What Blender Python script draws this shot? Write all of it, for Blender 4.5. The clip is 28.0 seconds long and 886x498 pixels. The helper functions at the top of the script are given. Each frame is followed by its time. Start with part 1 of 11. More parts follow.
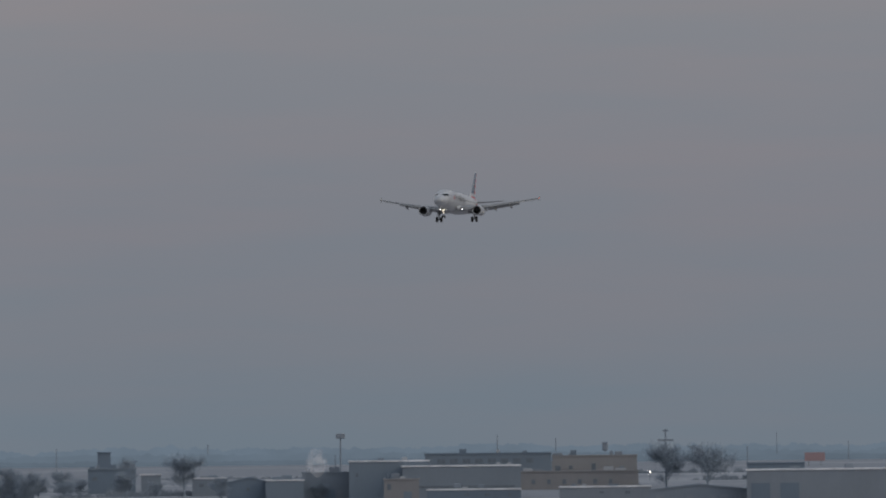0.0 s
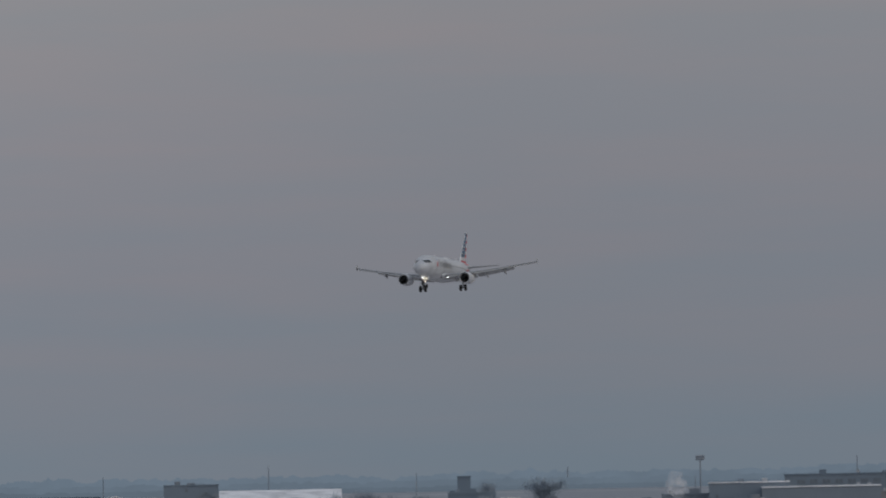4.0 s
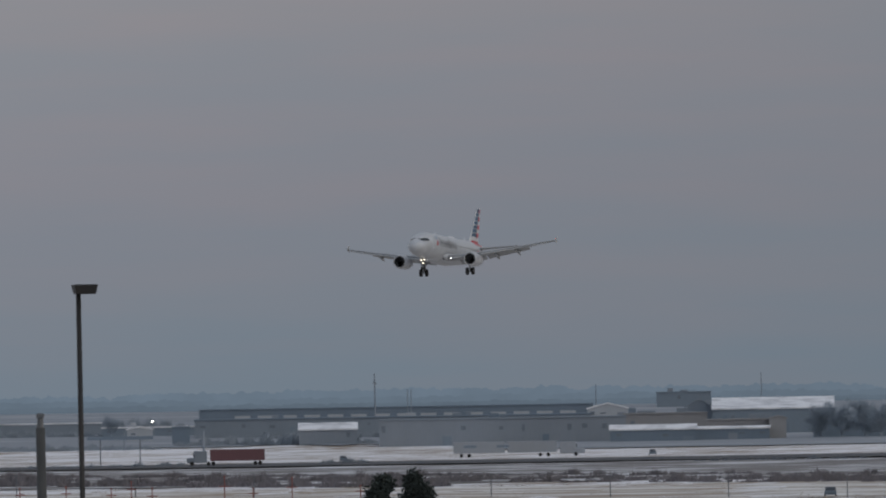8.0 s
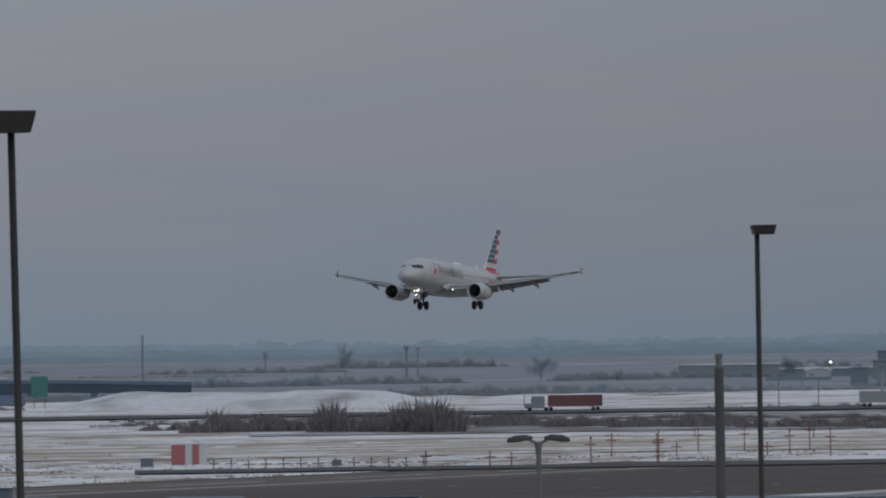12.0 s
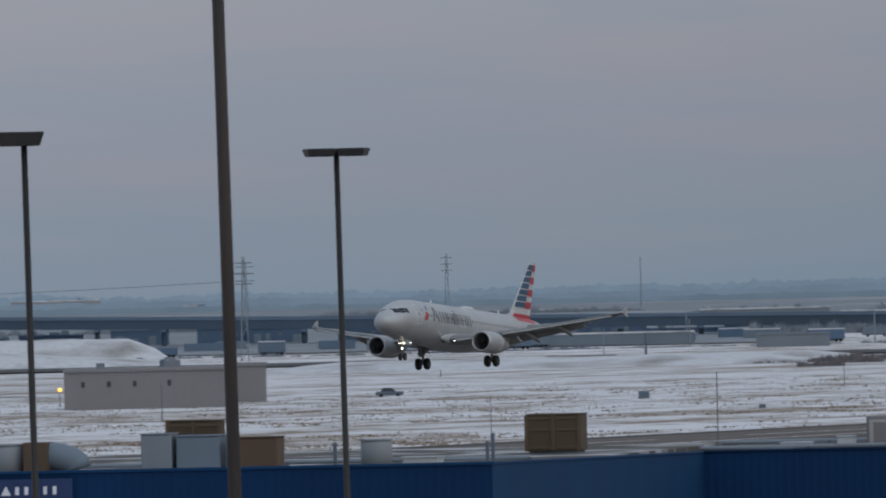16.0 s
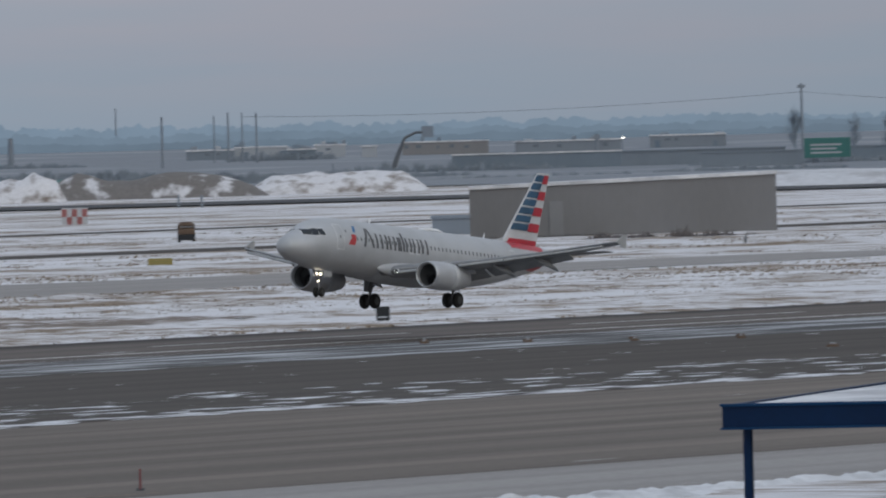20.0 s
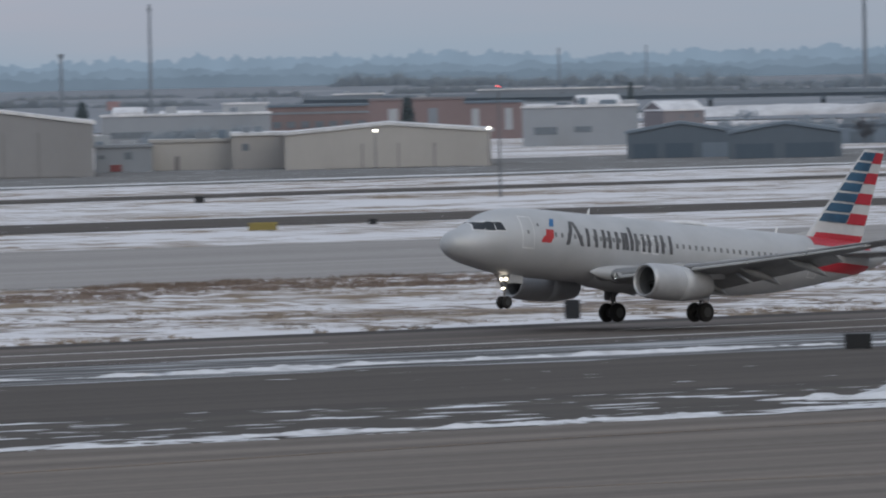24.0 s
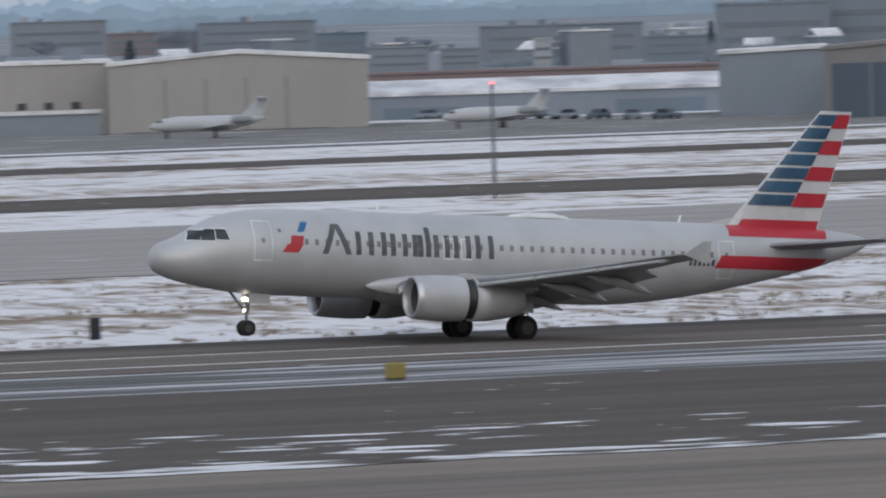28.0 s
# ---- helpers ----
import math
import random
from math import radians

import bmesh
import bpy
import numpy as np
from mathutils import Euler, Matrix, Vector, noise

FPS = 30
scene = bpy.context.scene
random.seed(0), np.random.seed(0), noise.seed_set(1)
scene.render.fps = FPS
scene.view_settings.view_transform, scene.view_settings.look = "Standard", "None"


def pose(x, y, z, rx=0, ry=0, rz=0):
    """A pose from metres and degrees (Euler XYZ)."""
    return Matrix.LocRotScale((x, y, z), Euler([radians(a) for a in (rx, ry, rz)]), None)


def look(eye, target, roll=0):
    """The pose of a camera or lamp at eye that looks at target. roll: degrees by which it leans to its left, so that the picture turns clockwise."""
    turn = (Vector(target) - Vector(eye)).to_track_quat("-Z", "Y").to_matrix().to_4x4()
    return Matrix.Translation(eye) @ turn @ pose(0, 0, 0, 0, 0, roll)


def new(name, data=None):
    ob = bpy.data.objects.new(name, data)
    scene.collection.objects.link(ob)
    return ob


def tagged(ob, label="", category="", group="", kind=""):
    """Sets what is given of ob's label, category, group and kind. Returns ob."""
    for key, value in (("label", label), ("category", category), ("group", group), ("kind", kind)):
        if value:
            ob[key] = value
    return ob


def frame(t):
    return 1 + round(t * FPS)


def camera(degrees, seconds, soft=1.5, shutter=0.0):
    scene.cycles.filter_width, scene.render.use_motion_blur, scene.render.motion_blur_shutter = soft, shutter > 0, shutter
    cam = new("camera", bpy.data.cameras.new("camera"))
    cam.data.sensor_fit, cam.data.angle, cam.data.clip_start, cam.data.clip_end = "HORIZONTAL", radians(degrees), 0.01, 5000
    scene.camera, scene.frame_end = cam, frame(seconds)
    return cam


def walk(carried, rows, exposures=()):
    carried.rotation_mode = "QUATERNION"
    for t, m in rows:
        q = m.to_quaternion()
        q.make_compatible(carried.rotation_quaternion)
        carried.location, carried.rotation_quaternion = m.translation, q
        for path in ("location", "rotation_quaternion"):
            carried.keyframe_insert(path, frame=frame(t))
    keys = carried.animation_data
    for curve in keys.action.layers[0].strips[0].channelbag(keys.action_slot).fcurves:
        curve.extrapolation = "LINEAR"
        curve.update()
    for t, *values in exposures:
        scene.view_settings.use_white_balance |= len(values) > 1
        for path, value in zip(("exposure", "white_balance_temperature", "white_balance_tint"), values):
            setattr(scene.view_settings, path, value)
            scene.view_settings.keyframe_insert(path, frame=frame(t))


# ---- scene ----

EYE = Vector((0.0, 0.0, 15.645))


def view(az, el, roll):
    """A camera pose at EYE from the compass angle off +y, the height angle and the lean, in radians."""
    way = Vector((math.sin(az) * math.cos(el), math.cos(az) * math.cos(el), math.sin(el)))
    return look(EYE, EYE + way, math.degrees(-roll))


cam = camera(4.4239, 28.0, soft=2.0, shutter=0.15)
walk(cam, [(t, view(a, e, r)) for t, a, e, r in [
    (0, 1.35564, 0.01798, 0.0106), (0.5, 1.35129, 0.01933, 0.0158), (1, 1.34544, 0.01919, 0.0192), (1.5, 1.34221, 0.01899, 0.0186),
    (2, 1.34098, 0.02118, 0.0165), (2.5, 1.33648, 0.02092, 0.0144), (3, 1.33260, 0.02075, 0.0164), (3.5, 1.32861, 0.02058, 0.0184),
    (4, 1.32449, 0.02040, 0.0203), (4.5, 1.32024, 0.02023, 0.0223), (5, 1.31533, 0.01839, 0.0202), (5.5, 1.30944, 0.01685, 0.0208),
    (6, 1.30346, 0.01728, 0.0207), (6.5, 1.29819, 0.01793, 0.0183), (7, 1.29322, 0.01734, 0.0141), (7.5, 1.28800, 0.01490, 0.0121),
    (8, 1.28135, 0.01306, 0.0170), (8.5, 1.27427, 0.01278, 0.0170), (9, 1.26702, 0.01227, 0.0164), (9.5, 1.26085, 0.01197, 0.0197),
    (10, 1.25566, 0.01084, 0.0206), (10.5, 1.24933, 0.01005, 0.0187), (11, 1.23981, 0.01001, 0.0163), (11.5, 1.23179, 0.00973, 0.0133),
    (12, 1.22212, 0.00879, 0.0143), (12.5, 1.21225, 0.00785, 0.0152), (13, 1.20195, 0.00690, 0.0162), (13.5, 1.19096, 0.00596, 0.0171),
    (14, 1.18020, 0.00390, 0.0155), (14.5, 1.17037, 0.00317, 0.0227), (15, 1.15837, 0.00089, 0.0291), (15.5, 1.14727, 0.00338, 0.0257),
    (16, 1.13551, 0.00427, 0.0235), (16.5, 1.12198, 0.00066, 0.0260), (17, 1.10569, -0.00087, 0.0303), (17.5, 1.09056, -0.00317, 0.0322),
    (18, 1.07460, -0.00519, 0.0315), (18.5, 1.05605, -0.00671, 0.0292), (19, 1.03818, -0.00715, 0.0273), (19.5, 1.01679, -0.00711, 0.0270),
    (20, 0.99478, -0.01002, 0.0270), (20.5, 0.97227, -0.01238, 0.0250), (21, 0.94930, -0.01210, 0.0249), (21.5, 0.92686, -0.01182, 0.0248),
    (22, 0.90327, -0.01154, 0.0248), (22.5, 0.87635, -0.01126, 0.0247), (23, 0.84908, -0.01324, 0.0243), (23.5, 0.80258, -0.01461, 0.0235),
    (24, 0.75544, -0.01522, 0.0217), (24.5, 0.71595, -0.01573, 0.0235), (25, 0.68153, -0.01647, 0.0268), (25.5, 0.64453, -0.01716, 0.0295),
    (26, 0.60242, -0.01757, 0.0296), (26.5, 0.56342, -0.01758, 0.0285), (27, 0.52194, -0.01741, 0.0286), (27.5, 0.46704, -0.01824, 0.0295),
    (28, 0.41535, -0.02052, 0.0308)]], exposures=[(0.0, 0.0, 6120, 8), (11.5, -0.04, 6000, 7), (14.0, -0.08, 5680, 5), (15.4, 0.07, 5740, 5), (16.5, 0.12, 5780, 5), (18.0, 0.17, 5850, 6), (19.0, 0.27, 5900, 6), (20.0, 0.23, 5930, 6), (21.0, 0.29, 5960, 7), (22.4, 0.46, 5960, 7), (23.0, 0.42, 5960, 7), (23.6, 0.30, 5960, 7), (24.2, 0.29, 5960, 7), (25.0, 0.33, 5980, 7), (28.0, 0.50, 5980, 8)])

# ---- sky and light: overcast winter dusk ----
world = bpy.data.worlds.new("sky")
scene.world = world
world.use_nodes = True
wn, wl = world.node_tree.nodes, world.node_tree.links
wn.clear()
w_out = wn.new("ShaderNodeOutputWorld")
w_bg = wn.new("ShaderNodeBackground")
w_co = wn.new("ShaderNodeTexCoord")
w_sep = wn.new("ShaderNodeSeparateXYZ")
w_ramp = wn.new("ShaderNodeValToRGB")
w_sky = wn.new("ShaderNodeTexSky")
w_sky.sky_type = "NISHITA"
w_sky.sun_disc = False
w_sky.sun_elevation = radians(28)
w_sky.sun_rotation = radians(200)
w_sky.air_density = 2.0
w_sky.dust_density = 4.0
w_map = wn.new("ShaderNodeMapping")
w_map.inputs["Scale"].default_value = (28, 28, 240)
w_noise = wn.new("ShaderNodeTexNoise")
w_noise.inputs["Scale"].default_value = 1.0
w_noise.inputs["Detail"].default_value = 4.0
w_nr = wn.new("ShaderNodeMapRange")
w_nr.inputs["From Min"].default_value, w_nr.inputs["From Max"].default_value = 0.35, 0.7
w_nr.inputs["To Min"].default_value, w_nr.inputs["To Max"].default_value = 0.0, 1.0
w_tint = wn.new("ShaderNodeMix")
w_tint.data_type = "RGBA"
w_tint.blend_type = "MULTIPLY"
w_tint.inputs[7].default_value = (1.10, 1.01, 0.985, 1)
cr = w_ramp.color_ramp
# the haze thins out faster towards the brighter part of the sky
stops = [(0.0, (0.145, 0.178, 0.212)), (0.165, (0.156, 0.189, 0.224)), (0.20, (0.162, 0.192, 0.226)), (0.27, (0.180, 0.197, 0.226)),
         (0.34, (0.190, 0.200, 0.228)), (0.46, (0.205, 0.210, 0.236)), (0.62, (0.226, 0.226, 0.246)), (0.80, (0.250, 0.240, 0.250)), (1.0, (0.27, 0.262, 0.276))]
while len(cr.elements) < len(stops):
    cr.elements.new(0.5)
for el_, (p_, c_) in zip(cr.elements, stops):
    el_.position = p_
    el_.color = (*c_, 1)


def w_math(kind, a, b):
    o = wn.new("ShaderNodeMath")
    o.operation = kind
    for k, v in enumerate((a, b)):
        if isinstance(v, (int, float)):
            o.inputs[k].default_value = v
        else:
            wl.new(v, o.inputs[k])
    return o.outputs[0]


wl.new(w_co.outputs["Generated"], w_sep.inputs[0])
bright_side = w_math("MINIMUM", w_math("MAXIMUM", w_math("SUBTRACT", w_sep.outputs["Y"], 0.24), 0.0), 0.6)
lift = w_math("MULTIPLY", w_sep.outputs["Z"], w_math("ADD", w_math("MULTIPLY", bright_side, 5.0), 1.0))
w_half = wn.new("ShaderNodeMapRange")
w_half.inputs["From Min"].default_value, w_half.inputs["From Max"].default_value = -0.02, 0.10
wl.new(lift, w_half.inputs["Value"])
wl.new(w_half.outputs[0], w_ramp.inputs[0])
w_zen = wn.new("ShaderNodeMapRange")
w_zen.inputs["From Min"].default_value, w_zen.inputs["From Max"].default_value = 0.08, 0.7
wl.new(w_sep.outputs["Z"], w_zen.inputs["Value"])
w_top = wn.new("ShaderNodeMix")
w_top.data_type = "RGBA"
w_top.inputs[7].default_value = (0.36, 0.38, 0.42, 1)
wl.new(w_zen.outputs[0], w_top.inputs[0])
w_gain = wn.new("ShaderNodeMix")
w_gain.data_type = "RGBA"
w_gain.blend_type = "MULTIPLY"
w_gain.inputs[0].default_value = 1.0
wl.new(w_ramp.outputs[0], w_gain.inputs[6])
wl.new(w_math("ADD", w_math("MULTIPLY", bright_side, 1.15), 1.0), w_gain.inputs[7])
wl.new(w_gain.outputs[2], w_top.inputs[6])
w_mix = wn.new("ShaderNodeMix")
w_mix.data_type = "RGBA"
w_mix.inputs[0].default_value = 0.02
wl.new(w_co.outputs["Generated"], w_map.inputs[0])
wl.new(w_map.outputs[0], w_noise.inputs["Vector"])
wl.new(w_noise.outputs["Fac"], w_nr.inputs["Value"])
wl.new(w_nr.outputs[0], w_tint.inputs[0])
wl.new(w_top.outputs[2], w_tint.inputs[6])
wl.new(w_tint.outputs[2], w_mix.inputs[6])
wl.new(w_sky.outputs[0], w_mix.inputs[7])
wl.new(w_mix.outputs[2], w_bg.inputs[0])
w_bg.inputs[1].default_value = 1.0
wl.new(w_bg.outputs[0], w_out.inputs[0])

sun_data = bpy.data.lights.new("sun", "SUN")
sun_data.energy = 0.45
sun_data.angle = radians(75)
sun_data.color = (1.0, 0.98, 0.96)
sun = new("sun", sun_data)
sun.matrix_basis = look((0, 0, 50), (30, 60, 0))

# ---- materials ----
MATS = {}


def surface(name, col, col2=None, rough=0.7, metal=0.0, scale=1.0, stretch=(1, 1, 1), lo=0.4, hi=0.65, fine=8.0, fine_amt=0.18,
            bump=0.0, per_piece=0.0, coat=0.0, spec=0.5):
    """A node surface: two tones mixed by a broad noise in world metres, fine grain over both, and relief."""
    if name in MATS:
        return MATS[name]
    m = bpy.data.materials.new(name)
    m.use_nodes = True
    n, l = m.node_tree.nodes, m.node_tree.links
    b = n["Principled BSDF"]
    b.inputs["Roughness"].default_value = rough
    b.inputs["Metallic"].default_value = metal
    b.inputs["Coat Weight"].default_value = coat
    b.inputs["Specular IOR Level"].default_value = spec
    geo = n.new("ShaderNodeTexCoord")
    mp = n.new("ShaderNodeMapping")
    mp.inputs["Scale"].default_value = stretch
    big = n.new("ShaderNodeTexNoise")
    big.inputs["Scale"].default_value = scale
    big.inputs["Detail"].default_value = 5
    sm = n.new("ShaderNodeTexNoise")
    sm.inputs["Scale"].default_value = fine
    sm.inputs["Detail"].default_value = 3
    rng = n.new("ShaderNodeMapRange")
    rng.inputs["From Min"].default_value, rng.inputs["From Max"].default_value = lo, hi
    mix = n.new("ShaderNodeMix")
    mix.data_type = "RGBA"
    mix.inputs[6].default_value = (*col, 1)
    mix.inputs[7].default_value = (*(col2 or tuple(c * 0.8 for c in col)), 1)
    gr = n.new("ShaderNodeMapRange")
    gr.inputs["To Min"].default_value, gr.inputs["To Max"].default_value = 1 - fine_amt, 1 + fine_amt
    mul = n.new("ShaderNodeMix")
    mul.data_type = "RGBA"
    mul.blend_type = "MULTIPLY"
    mul.inputs[0].default_value = 1.0
    l.new(geo.outputs["Object"], mp.inputs[0])
    l.new(mp.outputs[0], big.inputs["Vector"])
    l.new(mp.outputs[0], sm.inputs["Vector"])
    l.new(big.outputs["Fac"], rng.inputs["Value"])
    l.new(rng.outputs[0], mix.inputs[0])
    l.new(sm.outputs["Fac"], gr.inputs["Value"])
    l.new(mix.outputs[2], mul.inputs[6])
    l.new(gr.outputs[0], mul.inputs[7])
    last = mul.outputs[2]
    if per_piece:
        oi = n.new("ShaderNodeObjectInfo")
        pr = n.new("ShaderNodeMapRange")
        pr.inputs["To Min"].default_value, pr.inputs["To Max"].default_value = 1 - per_piece, 1 + per_piece
        m2 = n.new("ShaderNodeMix")
        m2.data_type = "RGBA"
        m2.blend_type = "MULTIPLY"
        m2.inputs[0].default_value = 1.0
        l.new(oi.outputs["Random"], pr.inputs["Value"])
        l.new(last, m2.inputs[6])
        l.new(pr.outputs[0], m2.inputs[7])
        last = m2.outputs[2]
    l.new(last, b.inputs["Base Color"])
    if bump:
        bp = n.new("ShaderNodeBump")
        bp.inputs["Strength"].default_value = 0.6
        bp.inputs["Distance"].default_value = bump
        l.new(sm.outputs["Fac"], bp.inputs["Height"])
        l.new(bp.outputs[0], b.inputs["Normal"])
    MATS[name] = m
    return m


def glow(name, col, power):
    if name not in MATS:
        m = bpy.data.materials.new(name)
        m.use_nodes = True
        b = m.node_tree.nodes["Principled BSDF"]
        b.inputs["Base Color"].default_value = (*col, 1)
        b.inputs["Emission Color"].default_value = (*col, 1)
        b.inputs["Emission Strength"].default_value = power
        MATS[name] = m
    return MATS[name]


def ground_surface():
    """Snow over dead grass: broad drifts and bare patches, tufts that poke through, in metres."""
    m = bpy.data.materials.new("snowy_grass")
    m.use_nodes = True
    n, l = m.node_tree.nodes, m.node_tree.links
    b = n["Principled BSDF"]
    b.inputs["Roughness"].default_value = 0.95
    b.inputs["Specular IOR Level"].default_value = 0.15
    geo = n.new("ShaderNodeTexCoord")

    def tex(scale, stretch, detail=4.0):
        mp = n.new("ShaderNodeMapping")
        mp.inputs["Scale"].default_value = stretch
        t = n.new("ShaderNodeTexNoise")
        t.inputs["Scale"].default_value = scale
        t.inputs["Detail"].default_value = detail
        l.new(geo.outputs["Object"], mp.inputs[0])
        l.new(mp.outputs[0], t.inputs["Vector"])
        return t.outputs["Fac"]

    def op(kind, a, c):
        o = n.new("ShaderNodeMath")
        o.operation = kind
        for k, v in enumerate((a, c)):
            if isinstance(v, (int, float)):
                o.inputs[k].default_value = v
            else:
                l.new(v, o.inputs[k])
        return o.outputs[0]
    broad = tex(0.010, (1, 1.8, 1), 4)
    patch = tex(0.055, (0.8, 1.4, 1), 6)
    tuft = tex(0.45, (1.3, 0.30, 1), 6)
    f = op("ADD", op("MULTIPLY", broad, 0.55), op("ADD", op("MULTIPLY", patch, 0.60), op("MULTIPLY", tuft, 0.65)))
    rng = n.new("ShaderNodeMapRange")
    rng.inputs["From Min"].default_value, rng.inputs["From Max"].default_value = 0.865, 1.02
    l.new(f, rng.inputs["Value"])
    soil = n.new("ShaderNodeMix")
    soil.data_type = "RGBA"
    soil.inputs[6].default_value = (0.145, 0.118, 0.10, 1)
    soil.inputs[7].default_value = (0.32, 0.25, 0.175, 1)
    l.new(tex(0.35, (1, 1, 1), 3), soil.inputs[0])
    mix = n.new("ShaderNodeMix")
    mix.data_type = "RGBA"
    mix.inputs[6].default_value = (0.70, 0.70, 0.73, 1)
    l.new(soil.outputs[2], mix.inputs[7])
    l.new(rng.outputs[0], mix.inputs[0])
    l.new(mix.outputs[2], b.inputs["Base Color"])
    MATS["snowy_grass"] = m
    return m


def paving(name, col, col2, snow_lo=0.62, snow_hi=0.68, streak=1.0, snow_col=(0.72, 0.74, 0.78)):
    """Asphalt or concrete with long wheel and plough streaks along x and thin drifted snow above a threshold."""
    m = bpy.data.materials.new(name)
    m.use_nodes = True
    n, l = m.node_tree.nodes, m.node_tree.links
    b = n["Principled BSDF"]
    b.inputs["Roughness"].default_value = 0.92
    b.inputs["Specular IOR Level"].default_value = 0.18
    geo = n.new("ShaderNodeTexCoord")

    def tex(scale, stretch, detail=4.0):
        mp = n.new("ShaderNodeMapping")
        mp.inputs["Scale"].default_value = stretch
        t = n.new("ShaderNodeTexNoise")
        t.inputs["Scale"].default_value = scale
        t.inputs["Detail"].default_value = detail
        l.new(geo.outputs["Object"], mp.inputs[0])
        l.new(mp.outputs[0], t.inputs["Vector"])
        return t.outputs["Fac"]
    base = n.new("ShaderNodeMix")
    base.data_type = "RGBA"
    base.inputs[6].default_value = (*col, 1)
    base.inputs[7].default_value = (*col2, 1)
    r1 = n.new("ShaderNodeMapRange")
    r1.inputs["From Min"].default_value, r1.inputs["From Max"].default_value = 0.38, 0.62
    l.new(tex(0.12, (0.03, 1.6, 1), 5), r1.inputs["Value"])
    l.new(r1.outputs[0], base.inputs[0])
    grain = n.new("ShaderNodeMix")
    grain.data_type = "RGBA"
    grain.blend_type = "MULTIPLY"
    grain.inputs[0].default_value = 1.0
    r2 = n.new("ShaderNodeMapRange")
    r2.inputs["To Min"].default_value, r2.inputs["To Max"].default_value = 0.75, 1.25
    l.new(tex(1.5, (1, 1, 1), 4), r2.inputs["Value"])
    l.new(base.outputs[2], grain.inputs[6])
    l.new(r2.outputs[0], grain.inputs[7])
    snow = n.new("ShaderNodeMix")
    snow.data_type = "RGBA"
    snow.inputs[7].default_value = (*snow_col, 1)
    r3 = n.new("ShaderNodeMapRange")
    r3.inputs["From Min"].default_value, r3.inputs["From Max"].default_value = snow_lo, snow_hi
    l.new(tex(0.36, (0.16 * streak, 1.0, 1), 7), r3.inputs["Value"])
    l.new(r3.outputs[0], snow.inputs[0])
    l.new(grain.outputs[2], snow.inputs[6])
    l.new(snow.outputs[2], b.inputs["Base Color"])
    MATS[name] = m
    return m


SNOW = surface("snow", (0.70, 0.71, 0.74), (0.44, 0.445, 0.46), rough=0.9, scale=0.45, lo=0.45, hi=0.72, fine=2.2, fine_amt=0.2, bump=0.15)
SNOW_ROOF = surface("roof_snow", (0.70, 0.71, 0.74), (0.40, 0.41, 0.44), rough=0.8, lo=0.42, hi=0.70, scale=0.15, fine=1.6, fine_amt=0.28, bump=0.12)
WHITE_PAINT = surface("white_marking", (0.66, 0.66, 0.64), (0.45, 0.45, 0.44), rough=0.6, scale=0.5)
RED_PAINT = surface("red_marking", (0.20, 0.06, 0.055), (0.12, 0.06, 0.055), rough=0.8, scale=0.8)
YELLOW_PAINT = surface("yellow_marking", (0.22, 0.13, 0.06), (0.15, 0.10, 0.06), rough=0.6, scale=0.5)
DARK_STEEL = surface("bronze_steel", (0.018, 0.017, 0.017), (0.030, 0.025, 0.022), rough=0.55, metal=0.3, scale=0.4, stretch=(6, 6, 1))
RUST_STEEL = surface("rusty_steel", (0.024, 0.019, 0.018), (0.042, 0.029, 0.024), rough=0.75, scale=0.5, stretch=(8, 8, 1))
CONCRETE_POST = surface("concrete_post", (0.064, 0.066, 0.066), (0.044, 0.045, 0.045), rough=0.9, scale=1.2, fine=12)
GALV = surface("galvanised_steel", (0.13, 0.135, 0.14), (0.09, 0.095, 0.10), rough=0.45, metal=0.5, scale=1.5)
RUBBER = surface("rubber", (0.018, 0.018, 0.019), rough=0.85)
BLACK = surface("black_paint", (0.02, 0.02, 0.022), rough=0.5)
GLASS = surface("dark_glass", (0.02, 0.025, 0.032), rough=0.08, fine_amt=0.0)

# ---- mesh helpers ----


def mesh_ob(name, verts, faces, material, parent=None, smooth=False, label=""):
    me = bpy.data.meshes.new(name)
    me.from_pydata([tuple(v) for v in verts], [], faces)
    me.materials.append(material)
    if smooth:
        me.polygons.foreach_set("use_smooth", [True] * len(me.polygons))
    me.update()
    ob = new(name, me)
    if parent:
        ob.parent = parent
    if label:
        ob["label"] = label
    return ob


def part(name, bm, material, parent=None, label="", smooth=False):
    me = bpy.data.meshes.new(name)
    bm.to_mesh(me)
    bm.free()
    me.materials.append(material)
    if smooth:
        me.polygons.foreach_set("use_smooth", [True] * len(me.polygons))
    ob = new(name, me)
    if parent:
        ob.parent = parent
    if label:
        ob["label"] = label
    return ob


def add_box(bm, x0, x1, y0, y1, z0, z1, bevel=0.0, m=None):
    r = bmesh.ops.create_cube(bm, size=1.0)
    vs = r["verts"]
    for v in vs:
        v.co = Vector(((x0 + x1) / 2 + v.co.x * (x1 - x0), (y0 + y1) / 2 + v.co.y * (y1 - y0), (z0 + z1) / 2 + v.co.z * (z1 - z0)))
    if bevel:
        es = {e for v in vs for e in v.link_edges}
        out = bmesh.ops.bevel(bm, geom=list(es), offset=bevel, segments=1, affect="EDGES", profile=0.5)
        vs = list({v for f in out["faces"] for v in f.verts} | {v for v in vs if v.is_valid})
    if m is not None:
        bmesh.ops.transform(bm, matrix=m, verts=[v for v in vs if v.is_valid])
    return vs


def box(x0, x1, y0, y1, z0, z1, bevel=0.0):
    bm = bmesh.new()
    add_box(bm, x0, x1, y0, y1, z0, z1, bevel)
    return bm


